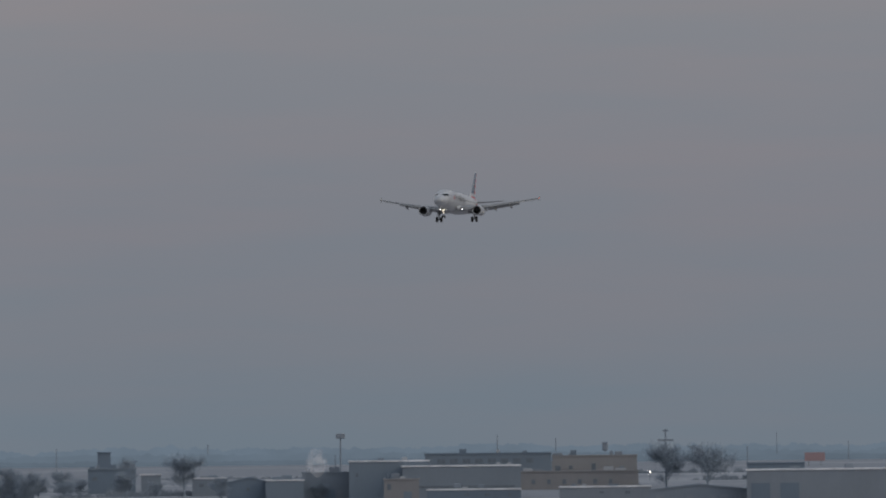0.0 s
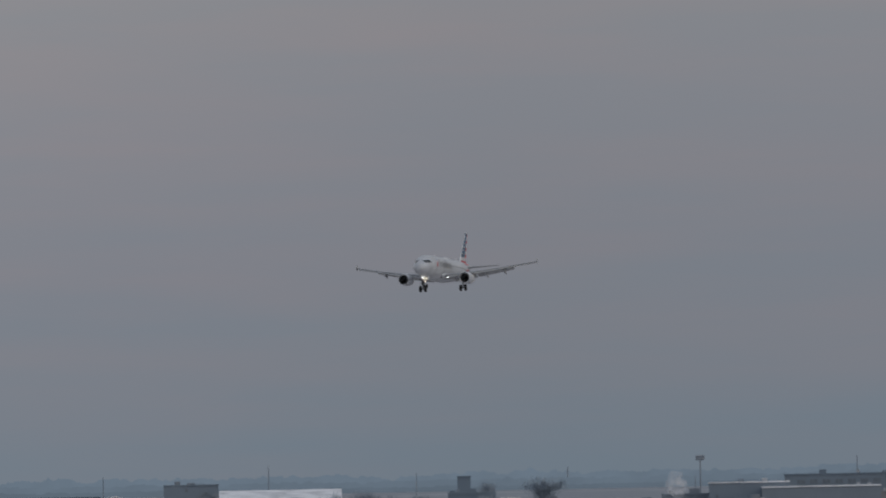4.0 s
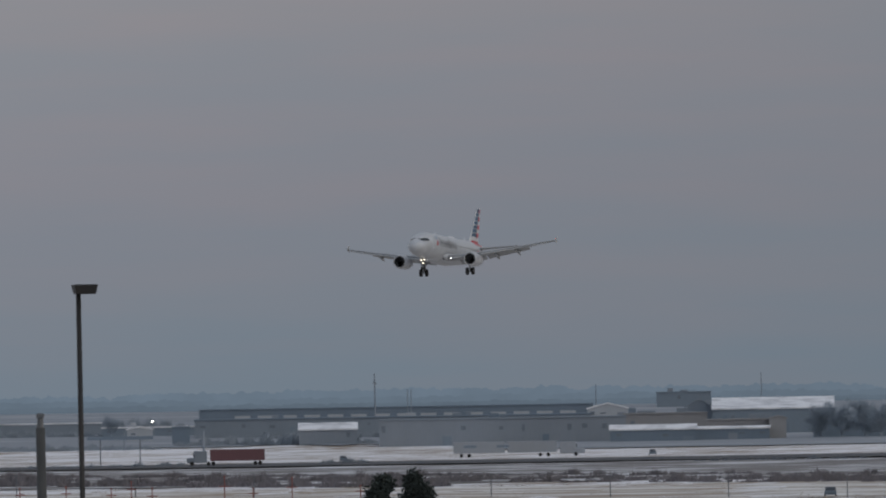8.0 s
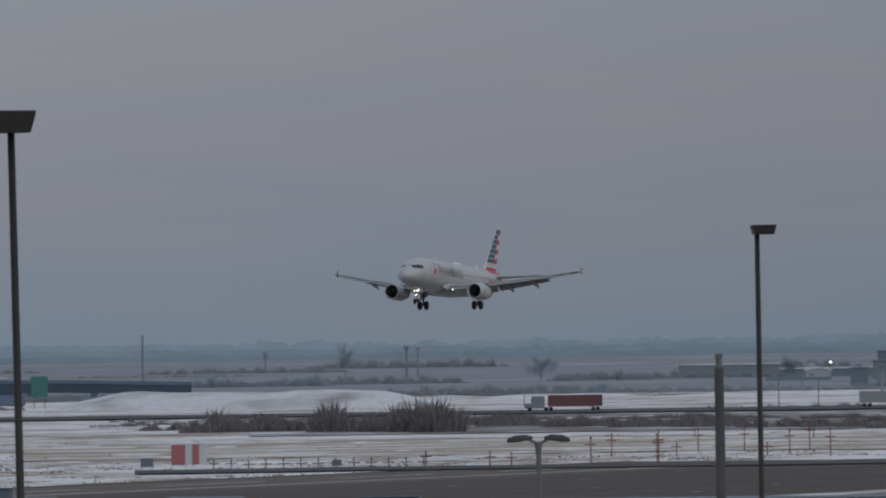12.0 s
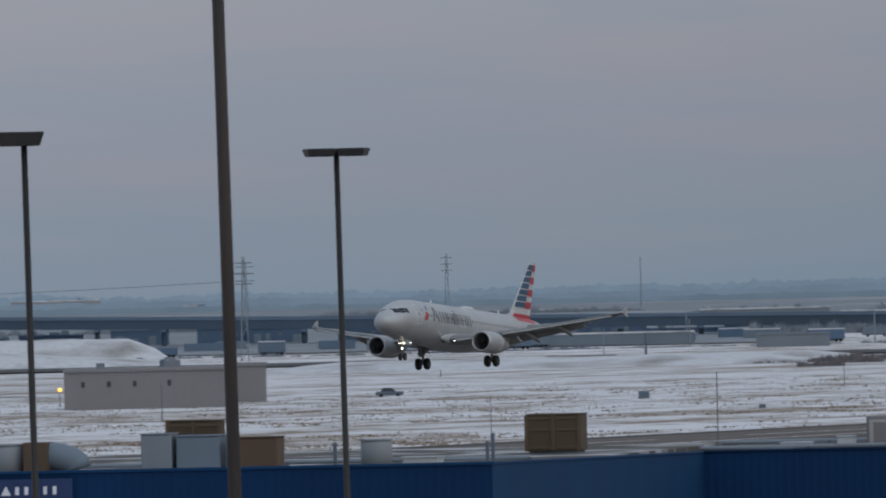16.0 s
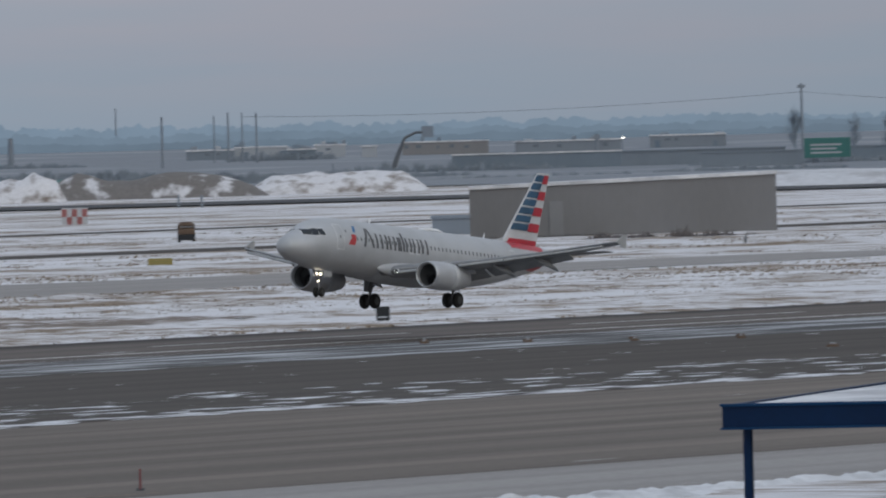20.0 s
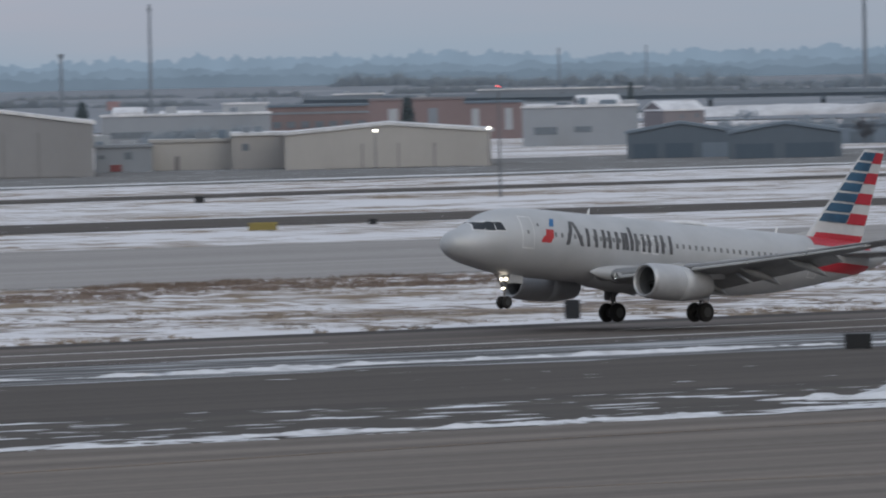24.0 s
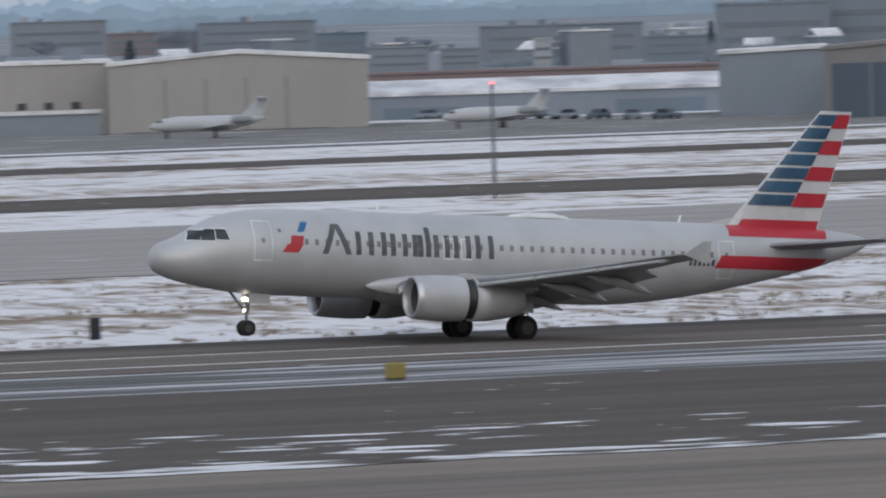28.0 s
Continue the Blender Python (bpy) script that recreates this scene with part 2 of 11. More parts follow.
def tube(points, radii, sides=12, cap=True):
    """A bmesh tube through points with a radius at each."""
    bm = bmesh.new()
    rings = []
    pts = [Vector(p) for p in points]
    for i, p in enumerate(pts):
        way = (pts[min(i + 1, len(pts) - 1)] - pts[max(i - 1, 0)]).normalized()
        q = way.to_track_quat("Z", "Y")
        rings.append([bm.verts.new(p + q @ Vector((math.cos(2 * math.pi * k / sides) * radii[i], math.sin(2 * math.pi * k / sides) * radii[i], 0)))
                      for k in range(sides)])
    for a, b in zip(rings, rings[1:]):
        for k in range(sides):
            bm.faces.new((a[k], a[(k + 1) % sides], b[(k + 1) % sides], b[k]))
    if cap:
        bm.faces.new(rings[0][::-1])
        bm.faces.new(rings[-1])
    return bm


def merge(*bms):
    """Joins several bmeshes into the first."""
    first = bms[0]
    for other in bms[1:]:
        me = bpy.data.meshes.new("tmp")
        other.to_mesh(me)
        other.free()
        first.from_mesh(me)
        bpy.data.meshes.remove(me)
    return first


def thing(name, at, rz=0.0, label="", category="", group="", kind=""):
    ob = new(name)
    ob.empty_display_size = 0.5
    ob.matrix_basis = pose(at[0], at[1], at[2], 0, 0, rz)
    return tagged(ob, label, category, group, kind)


def far_z(r):
    """Height of the land at a distance from the viewpoint: level, then raised to fit the skyline in the camera's view.
    """
    return 0.0 if r < 3600 else 14.2 * (r - 3600) / 1300


def land(x, y):
    return far_z(math.hypot(x, y))


def facing(x, y):
    """Degrees of turn that point a thing's -y side at the viewpoint."""
    return -math.degrees(math.atan2(x, y))


# ---- ground ----
def build_ground():
    verts, faces = [], []
    radii = [0, 60, 150, 300, 500, 800, 1200, 1800, 2600, 3200, 3600, 3700, 3900, 4200, 4500, 4700, 4900, 5200]
    n = 144
    verts.append((0, 0, 0))
    for r in radii[1:]:
        for k in range(n):
            a = 2 * math.pi * k / n
            z = far_z(r)
            verts.append((math.sin(a) * r, math.cos(a) * r, z))
    for k in range(n):
        faces.append((0, 1 + (k + 1) % n, 1 + k))
    for i in range(len(radii) - 2):
        a, b = 1 + i * n, 1 + (i + 1) * n
        for k in range(n):
            faces.append((a + k, a + (k + 1) % n, b + (k + 1) % n, b + k))
    g = mesh_ob("ground", verts, faces, ground_surface(), smooth=True)
    tagged(g, "snow-covered airfield grass with bare straw patches", "ground", kind="structure")


build_ground()

ASPHALT = paving("runway_asphalt", (0.152, 0.133, 0.122), (0.106, 0.094, 0.088), 0.70, 0.76)
ASPHALT_EDGE = paving("dark_asphalt", (0.071, 0.062, 0.060), (0.054, 0.050, 0.049), 0.72, 0.80)
SHOULDER = paving("shoulder_asphalt", (0.095, 0.084, 0.078), (0.072, 0.065, 0.060), 0.69, 0.715, 4.0)
ICY = paving("icy_strip", (0.116, 0.117, 0.121), (0.073, 0.073, 0.075), 0.47, 0.62, 0.7, (0.462, 0.479, 0.506))
PATCHY = paving("patchy_snow_edge", (0.092, 0.083, 0.076), (0.072, 0.066, 0.062), 0.585, 0.61, 2.6)
TAXI = paving("taxiway_concrete", (0.207, 0.182, 0.161), (0.136, 0.120, 0.108), 0.72, 0.78)
TAXI_FAR = paving("far_taxiway_concrete", (0.335, 0.322, 0.315), (0.280, 0.268, 0.262), 0.68, 0.76)
BROKEN = paving("broken_snow_line", (0.092, 0.083, 0.076), (0.072, 0.066, 0.062), 0.44, 0.52, 3.2, (0.66, 0.67, 0.70))
APRON = paving("apron_concrete", (0.19, 0.19, 0.19), (0.15, 0.15, 0.15), 0.60, 0.70)


def strip(name, y0, y1, x0, x1, z, material, label, category="pavement", wobble=0.0, step=6.0, seed=0.0, thick=0.0):
    """A level strip along x; wobble gives it uneven edges."""
    n = max(2, int((x1 - x0) / step)) if wobble else 2
    verts, faces = [], []
    for i in range(n):
        x = x0 + (x1 - x0) * i / (n - 1)
        a = wobble * (noise.noise((x * 0.09, seed, 0)) + 0.5 * noise.noise((x * 0.31, seed, 4)))
        b = wobble * (noise.noise((x * 0.08, seed + 9, 0)) + 0.5 * noise.noise((x * 0.37, seed + 9, 4)))
        verts += [(x, y0 + a, z), (x, y1 + b, z)]
    for i in range(n - 1):
        faces.append((2 * i, 2 * i + 2, 2 * i + 3, 2 * i + 1))
    ob = mesh_ob(name, verts, faces, material)
    return tagged(ob, label, category, kind="structure")


def tapered(name, stops, z, material, label, seed):
    """A taxiway along x whose two sides change with x: stops of (x, near side, far side)."""
    verts, faces = [], []
    x, k = stops[0][0], 0
    while x <= stops[-1][0]:
        while x > stops[k + 1][0]:
            k += 1
        (xa, a0, a1), (xb, b0, b1) = stops[k], stops[k + 1]
        u = (x - xa) / (xb - xa)
        e, f = 2.0 * noise.noise((x * 0.06, seed, 0)), 2.0 * noise.noise((x * 0.06, seed + 5, 0))
        verts += [(x, a0 + (b0 - a0) * u + e, z), (x, a1 + (b1 - a1) * u + f, z)]
        x += 10.0
    for i in range(len(verts) // 2 - 1):
        faces.append((2 * i, 2 * i + 2, 2 * i + 3, 2 * i + 1))
    return tagged(mesh_ob(name, verts, faces, material), label, "taxiway", kind="structure")


X0, X1 = -700.0, 1480.0
strip("runway", 474, 513, X0, X1, 0.050, ASPHALT, "grey asphalt runway with worn streaks and thin snow", "runway")
strip("runway_edge_band", 507.5, 513.4, X0, X1, 0.056, ASPHALT_EDGE, "darker asphalt along the runway's far edge", "runway")
strip("icy_strip", 446, 472, X0, 900, 0.054, ICY, "icy snow smeared along the runway's edge", "snow", 3.0, seed=3.1)
strip("runway_shoulder", 376, 474, X0, X1, 0.046, SHOULDER, "dark asphalt shoulder with blown snow streaks", "pavement")
strip("patchy_snow_edge", 368, 398, X0, 900, 0.052, PATCHY, "patchy drifted snow on dark asphalt", "snow", 3.5, seed=7.7)
strip("taxiway", 286, 368, X0, 1500, 0.045, TAXI, "grey concrete taxiway with tyre streaks", "taxiway")
strip("snow_ridge", 366.0, 370.4, X0, 1100, 0.075, BROKEN, "thin broken ridge of ploughed snow along the taxiway", "snow", 2.2, 1.5, seed=1.3)
strip("cargo_road", 262, 286, X0, 1500, 0.040, TAXI_FAR, "pale concrete service road", "road")
tapered("far_taxiway", [(-700, 655, 812), (620, 655, 812), (860, 668, 775), (1080, 684, 738), (1200, 690, 726)], 0.05, TAXI_FAR, "pale concrete parallel taxiway beyond the grass", 1.3)
tapered("narrow_taxiway", [(-700, 895, 955), (800, 895, 955), (1100, 905, 935), (1800, 915, 932)], 0.05, SHOULDER, "dark narrow taxiway between snow fields", 2.3)
tapered("outer_taxiway", [(-700, 1120, 1165), (900, 1120, 1165), (1300, 1128, 1150), (2100, 1132, 1150)], 0.05, SHOULDER, "dark outer taxiway between snow fields", 3.3)
strip("hangar_apron", 1270, 1520, -400, 1800, 0.05, APRON, "grey concrete apron before the hangars", "apron", 4.0)
strip("apron_snow_line", 1285, 1300, -400, 1800, 0.08, SNOW, "thin line of snow on the hangar apron", "snow", 3.0, seed=5.5)


def markings():
    tagged(mesh_ob("edge_line", *rect(X0, X1, 480.0, 481.1, 0.062), WHITE_PAINT), "worn white runway edge line", "marking", kind="structure")
    x, k = -600.0, 0
    while x < 1400:
        tagged(mesh_ob("centre_dash", *rect(x, x + 36, 494.0, 494.9, 0.062), WHITE_PAINT), "worn white runway centre dash", "marking",
               "centre dashes", "structure")
        x += 60


def rect(x0, x1, y0, y1, z):
    return [(x0, y0, z), (x1, y0, z), (x1, y1, z), (x0, y1, z)], [(0, 1, 2, 3)]


def paint_line(name, pts, width, z, material, label):
    """A painted line through ground points."""
    verts = []
    for i, (x, y) in enumerate(pts):
        ax, ay = pts[max(i - 1, 0)]
        bx, by = pts[min(i + 1, len(pts) - 1)]
        d = math.hypot(bx - ax, by - ay)
        ox, oy = -(by - ay) / d * width / 2, (bx - ax) / d * width / 2
        verts += [(x - ox, y - oy, z), (x + ox, y + oy, z)]
    faces = [(2 * i, 2 * i + 2, 2 * i + 3, 2 * i + 1) for i in range(len(pts) - 1)]
    tagged(mesh_ob(name, verts, faces, material), label, "marking", kind="structure")


def taxi_markings():
    pts = [(200, 305), (235, 319), (257.5, 331.0), (265.1, 334.7), (274.5, 338.7), (300, 346), (340, 352), (400, 356)]
    paint_line("guide_line", pts, 0.35, 0.062, YELLOW_PAINT, "worn yellow taxiway guide line")
    paint_line("guide_line", [(150, 312), (275, 316), (292, 312), (340, 300), (420, 288)], 0.3, 0.062, YELLOW_PAINT, "worn yellow taxiway guide line")
    ring = [(268.9 + 1.5 * math.cos(a), 340.6 + 4.2 * math.sin(a)) for a in [2 * math.pi * k / 24 for k in range(25)]]
    paint_line("ring_mark", ring, 0.22, 0.064, WHITE_PAINT, "worn white painted ring on the taxiway")
    tagged(mesh_ob("red_mark", [(x, y, 0.060) for x, y in ring[:-1]], [tuple(range(24))], RED_PAINT), "worn red painted disc on the taxiway", "marking", kind="structure")


markings()
taxi_markings()

# ---- the airliner: local -x is forward, the origin on the ground between the main wheels ----
HULL = surface("silver_paint", (0.475, 0.49, 0.515), (0.43, 0.445, 0.465), rough=0.46, metal=0.25, scale=0.5, fine=3.0, fine_amt=0.04)
WING_GREY = surface("wing_grey_paint", (0.25, 0.26, 0.275), (0.21, 0.22, 0.235), rough=0.4, scale=0.8, fine=4, fine_amt=0.08)
FLAP_GREY = surface("flap_grey_paint", (0.36, 0.37, 0.38), (0.29, 0.30, 0.31), rough=0.5, scale=1.0)
NACELLE = surface("nacelle_paint", (0.47, 0.485, 0.51), (0.41, 0.42, 0.445), rough=0.46, metal=0.2, scale=0.7, fine=5, fine_amt=0.06)
LIP = surface("bare_metal_lip", (0.52, 0.53, 0.55), rough=0.42, metal=0.6)
# grey with the intake's inner shade put into it
INTAKE = surface("intake_shadow_grey", (0.10, 0.105, 0.11), rough=0.6)
TAIL_RED = surface("tail_red", (0.43, 0.026, 0.045), (0.38, 0.022, 0.038), rough=0.35, scale=0.8, fine_amt=0.06)
TAIL_BLUE = surface("tail_blue", (0.022, 0.066, 0.125), (0.030, 0.092, 0.175), rough=0.35, scale=0.9, fine_amt=0.15)
TAIL_SILVER = surface("tail_silver", (0.55, 0.56, 0.58), (0.48, 0.49, 0.51), rough=0.35, scale=0.8, fine_amt=0.06)
TITLE_GREY = surface("title_grey", (0.068, 0.070, 0.078), (0.105, 0.108, 0.116), rough=0.4, scale=2.0)
LOGO_BLUE = surface("logo_blue", (0.03, 0.15, 0.36), rough=0.4)
LOGO_RED = surface("logo_red", (0.42, 0.03, 0.035), rough=0.4)
LOGO_WHITE = surface("logo_white", (0.75, 0.76, 0.78), rough=0.4)
DOOR_LINE = surface("door_outline", (0.72, 0.73, 0.75), rough=0.45)
WINDOW_DARK = surface("cabin_window", (0.23, 0.238, 0.252), rough=0.25)
GEAR_METAL = surface("gear_metal", (0.22, 0.22, 0.23), (0.12, 0.12, 0.125), rough=0.5, metal=0.3, scale=4)
HUB = surface("wheel_hub", (0.07, 0.07, 0.07), rough=0.5, metal=0.4)
LIGHT_ON = glow("landing_light", (1.0, 0.84, 0.62), 5.0)
LIGHT_WHITE = glow("wing_light", (1.0, 0.95, 0.88), 7.0)
NAV_RED = glow("nav_red", (1.0, 0.10, 0.08), 3.0)

NOSE = 17.71
CZ = 4.03
# distance from the nose against the crown line, the keel line and the half width, all from the waist height
CROWN = [(0, -0.50), (0.05, -0.22), (0.2, 0.04), (0.5, 0.26), (0.9, 0.43), (1.4, 0.63), (1.8, 0.86), (2.3, 1.16), (2.8, 1.43), (3.4, 1.66), (4.2, 1.86),
         (5.2, 1.99), (6.4, 2.06), (7.5, 2.07), (26, 2.07), (29, 2.05), (32, 2.02), (35, 1.93), (36.8, 1.76), (37.45, 1.58), (37.57, 1.45)]
KEEL = [(0, -0.52), (0.05, -0.79), (0.2, -1.02), (0.5, -1.22), (1.0, -1.41), (1.5, -1.55), (2.2, -1.68), (3.0, -1.82), (4.0, -1.95), (5.2, -2.03), (6.5, -2.07),
        (22.5, -2.07), (24.5, -1.98), (26.5, -1.76), (28.5, -1.43), (30.5, -1.02), (32.5, -0.56), (34.5, -0.04), (36.2, 0.52), (37.2, 0.94), (37.5, 1.14), (37.57, 1.25)]
BEAM = [(0, 0.03), (0.05, 0.33), (0.2, 0.62), (0.5, 0.88), (1.0, 1.14), (1.5, 1.33), (2.2, 1.49), (3.0, 1.67), (4.0, 1.83), (5.2, 1.93), (6.5, 1.975), (24, 1.975),
        (26, 1.91), (28, 1.76), (30, 1.52), (32, 1.21), (34, 0.86), (36, 0.49), (37.2, 0.28), (37.5, 0.19), (37.57, 0.10)]
STATIONS = [0.0, 0.02, 0.05, 0.1, 0.2, 0.3, 0.45, 0.6, 0.8] + [1.0 + 0.25 * k for k in range(26)] + [8.0 + k for k in range(15)] + [22.5 + 0.5 * k for k in range(29)] + [36.8, 37.1, 37.3, 37.45, 37.53, 37.57]


def along(curve, s):
    """A smooth value on a curve of (station, value) stops."""
    k = max(0, min(len(curve) - 2, sum(1 for p in curve if p[0] <= s) - 1))

    def slope(i):
        a, b = curve[max(0, i - 1)], curve[min(len(curve) - 1, i + 1)]
        return (b[1] - a[1]) / (b[0] - a[0])
    (x0, y0), (x1, y1) = curve[k], curve[k + 1]
    d = x1 - x0
    u = max(0.0, min(1.0, (s - x0) / d))
    if abs(y1 - y0) < 1e-9:
        return y0
    return y0 * (2 * u ** 3 - 3 * u * u + 1) + y1 * (3 * u * u - 2 * u ** 3) + d * (slope(k) * (u ** 3 - 2 * u * u + u) + slope(k + 1) * (u ** 3 - u * u))


def hull_at(s):
    """Centre height, half width and half height of the hull at a station."""
    top, low = along(CROWN, s), along(KEEL, s)
    return [(top + low) / 2, along(BEAM, s), (top - low) / 2]


def hull_point(s, ang, out=0.0, side=-1):
    """A point on the hull; ang is the angle above its waist in radians, side -1 the port side."""
    c, w, h = hull_at(s)
    return Vector((s - NOSE, side * (w + out) * math.cos(ang), CZ + c + (h + out) * math.sin(ang)))


def hull_patch(s0, s1, z0, z1, out, side=-1, lean=0.0, nx=2, nz=4):
    """A skin patch between two heights over the hull's waist line; lean shifts its top towards the tail."""
    verts, faces = [], []
    for j in range(nz + 1):
        z = z0 + (z1 - z0) * j / nz
        for i in range(nx + 1):
            s = s0 + (s1 - s0) * i / nx + lean * (z - z0)
            c, w, h = hull_at(s)
            ang = math.asin(max(-1, min(1, (z - c) / h)))
            verts.append(hull_point(s, ang, out, side))
    for j in range(nz):
        for i in range(nx):
            a = j * (nx + 1) + i
            faces.append((a, a + 1, a + nx + 2, a + nx + 1))
    return verts, faces


def join_lists(items):
    verts, faces = [], []
    for v, f in items:
        k = len(verts)
        verts += list(v)
        faces += [tuple(q + k for q in face) for face in f]
    return verts, faces


def lofted(rings, closed=True, caps=True):
    """Skin through rings of equal length."""
    verts = [p for r in rings for p in r]
    n = len(rings[0])
    faces = []
    for i in range(len(rings) - 1):
        for k in range(n if closed else n - 1):
            a, b = i * n + k, i * n + (k + 1) % n
            faces.append((a, b, b + n, a + n))
    if caps:
        faces.append(tuple(range(n))[::-1])
        faces.append(tuple(range((len(rings) - 1) * n, len(rings) * n)))
    return verts, faces


AEROFOIL = [(0, 0), (0.012, 0.18), (0.06, 0.36), (0.18, 0.52), (0.38, 0.55), (0.62, 0.40), (0.82, 0.19), (1, 0.02),
            (1, -0.02), (0.82, -0.12), (0.6, -0.28), (0.38, -0.42), (0.18, -0.42), (0.06, -0.30), (0.012, -0.16)]


def foil(s_le, chord, y, z, thick, twist=0.0):
    return [Vector((s_le - NOSE + u * chord, y, z + v * thick * chord - math.sin(twist) * u * chord)) for u, v in AEROFOIL]


def fin_foil(s_le, chord, z, thick):
    return [Vector((s_le - NOSE + u * chord, v * thick * chord, z)) for u, v in AEROFOIL]


def build_airliner():
    plane = thing("airliner", (0, 0, 0), 0, "silver twin-engine airliner with striped red, white and blue tail, wheels down", "airliner")
    # hull
    rings = []
    for s in STATIONS:
        c, w, h = hull_at(s)
        rings.append([Vector((s - NOSE, w * math.cos(a), CZ + c + h * math.sin(a))) for a in [2 * math.pi * k / 64 for k in range(64)]])
    mesh_ob("fuselage", *lofted(rings), HULL, plane, smooth=True, label="silver-grey fuselage with a rounded nose")
    fair = []
    for s, w, h in [(10.6, 0.3, 0.1), (11.2, 1.3, 0.5), (12.2, 1.85, 0.85), (14, 2.12, 1.02), (18, 2.12, 1.04), (20, 1.9, 0.9), (21.5, 1.4, 0.6), (22.6, 0.4, 0.1)]:
        fair.append([Vector((s - NOSE, w * math.cos(a), CZ - 1.42 + h * math.sin(a))) for a in [2 * math.pi * k / 32 for k in range(32)]])
    mesh_ob("belly_fairing", *lofted(fair), HULL, plane, smooth=True)
    for side in (-1, 1):
        root = []
        for s, w, h, z in [(10.5, 0.03, 0.05, 2.56), (10.75, 0.08, 0.16, 2.56), (11.2, 0.16, 0.30, 2.57), (11.8, 0.26, 0.42, 2.58), (12.6, 0.38, 0.52, 2.60), (14.0, 0.50, 0.58, 2.60), (16.5, 0.50, 0.54, 2.54),
                           (18.6, 0.40, 0.42, 2.48), (20.2, 0.24, 0.26, 2.44), (21.4, 0.05, 0.06, 2.40)]:
            root.append([Vector((s - NOSE, side * 1.62 + w * math.cos(a), z + h * math.sin(a))) for a in [2 * math.pi * k / 24 for k in range(24)]])
        mesh_ob("wing_root_fairing", *lofted(root), HULL, plane, smooth=True, label="smooth silver wing root fairing")
    # cockpit glass: a windscreen pane and two side panes on each side, the last with a sloping rear edge, in pale frames
    for side in (-1, 1):
        for s0, s1, z0, z1, lean, rear in ((1.50, 2.06, 0.44, 0.90, 0.72, 0.66), (2.10, 2.74, 0.44, 0.98, 0.50, 0.10), (2.80, 3.42, 0.50, 0.99, 0.02, -0.30)):
            items = []
            for grow, out in ((0.05, 0.010), (0.0, 0.018)):
                verts, faces = [], []
                for j in range(6):
                    z = z0 - grow + (z1 - z0 + 2 * grow) * j / 5
                    a, b = s0 - grow + lean * (z - z0), s1 + grow + rear * (z - z0)
                    for i in range(6):
                        st = a + (b - a) * i / 5
                        c, w, h = hull_at(st)
                        verts.append(hull_point(st, math.asin(max(-1, min(1, (z - c) / h))), out, side))
                faces = [(j * 6 + i, j * 6 + i + 1, j * 6 + i + 7, j * 6 + i + 6) for j in range(5) for i in range(5)]
                items.append((verts, faces))
            pane = mesh_ob("cockpit_window", *items[1], GLASS, plane, label="dark cockpit glass")
            mesh_ob("window_frame", *items[0], DOOR_LINE, pane, label="pale metal frame")
    # cabin windows, both sides
    for side in (-1, 1):
        s = 7.15
        while s < 28.6:
            v, f = hull_patch(s, s + 0.20, 0.38, 0.66, 0.010, side, 0, 1, 2)
            mesh_ob("cabin_window", v, f, WINDOW_DARK, plane)
            s += 0.533
    # doors and exits as raised outlines
    for side in (-1, 1):
        for s0, s1, z0, z1 in ((4.58, 5.52, -0.46, 1.46), (28.95, 29.85, -0.62, 1.22), (14.35, 14.92, -0.12, 0.90), (15.25, 15.82, -0.12, 0.90)):
            w = 0.055
            items = [hull_patch(s0, s0 + w, z0, z1, 0.014, side, 0, 1, 8), hull_patch(s1 - w, s1, z0, z1, 0.014, side, 0, 1, 8),
                     hull_patch(s0, s1, z1 - w, z1, 0.015, side, 0, 3, 1), hull_patch(s0, s1, z0, z0 + w * 1.5, 0.015, side, 0, 3, 1)]
            d = mesh_ob("door", *join_lists(items), DOOR_LINE, plane, label="pale outlined door in the fuselage")
            if s0 < 6 or s0 > 28:
                v, f = hull_patch((s0 + s1) / 2 - 0.09, (s0 + s1) / 2 + 0.09, 0.42, 0.64, 0.013, side, 0, 1, 1)
                mesh_ob("door_window", v, f, WINDOW_DARK, d)
        v, f = hull_patch(5.82, 6.0, 0.92, 1.10, 0.012, side, 0, 1, 1)
        mesh_ob("cabin_window", v, f, WINDOW_DARK, plane)
    # airline title as plain upright bars of stem width, and a slanted two-colour emblem
    for side in (-1, 1):
        base = -0.02
        peak = [hull_patch(8.05, 8.35, base, base + 1.42, 0.016, side, 0.385, 1, 6), hull_patch(9.28, 9.58, base, base + 1.42, 0.016, side, -0.385, 1, 6)]
        mesh_ob("title_block", *join_lists(peak), TITLE_GREY, plane, label="dark grey title block")
        for stems, h in (((9.80, 10.46, 11.12), 1.10), ((11.60, 12.22), 1.06), ((12.74, 13.02), 1.04), ((13.42,), 1.40), ((13.84, 14.40), 1.06), ((14.88, 15.52), 1.06), ((16.02, 16.70), 1.10)):
            mesh_ob("title_block", *join_lists([hull_patch(a, a + 0.27, base, base + h, 0.016, side, 0, 1, 6) for a in stems]), TITLE_GREY, plane, label="dark grey title block")
        e = mesh_ob("emblem", *hull_patch(6.80, 7.16, 0.98, 1.46, 0.016, side, 0.60, 2, 4), LOGO_BLUE, plane, label="slanted blue and red emblem")
        mesh_ob("emblem_red", *hull_patch(6.00, 6.82, 0.00, 0.40, 0.016, side, 0.70, 3, 4), LOGO_RED, e)
        mesh_ob("emblem_red", *hull_patch(6.42, 7.06, 0.40, 0.80, 0.016, side, 0.18, 2, 3), LOGO_RED, e)
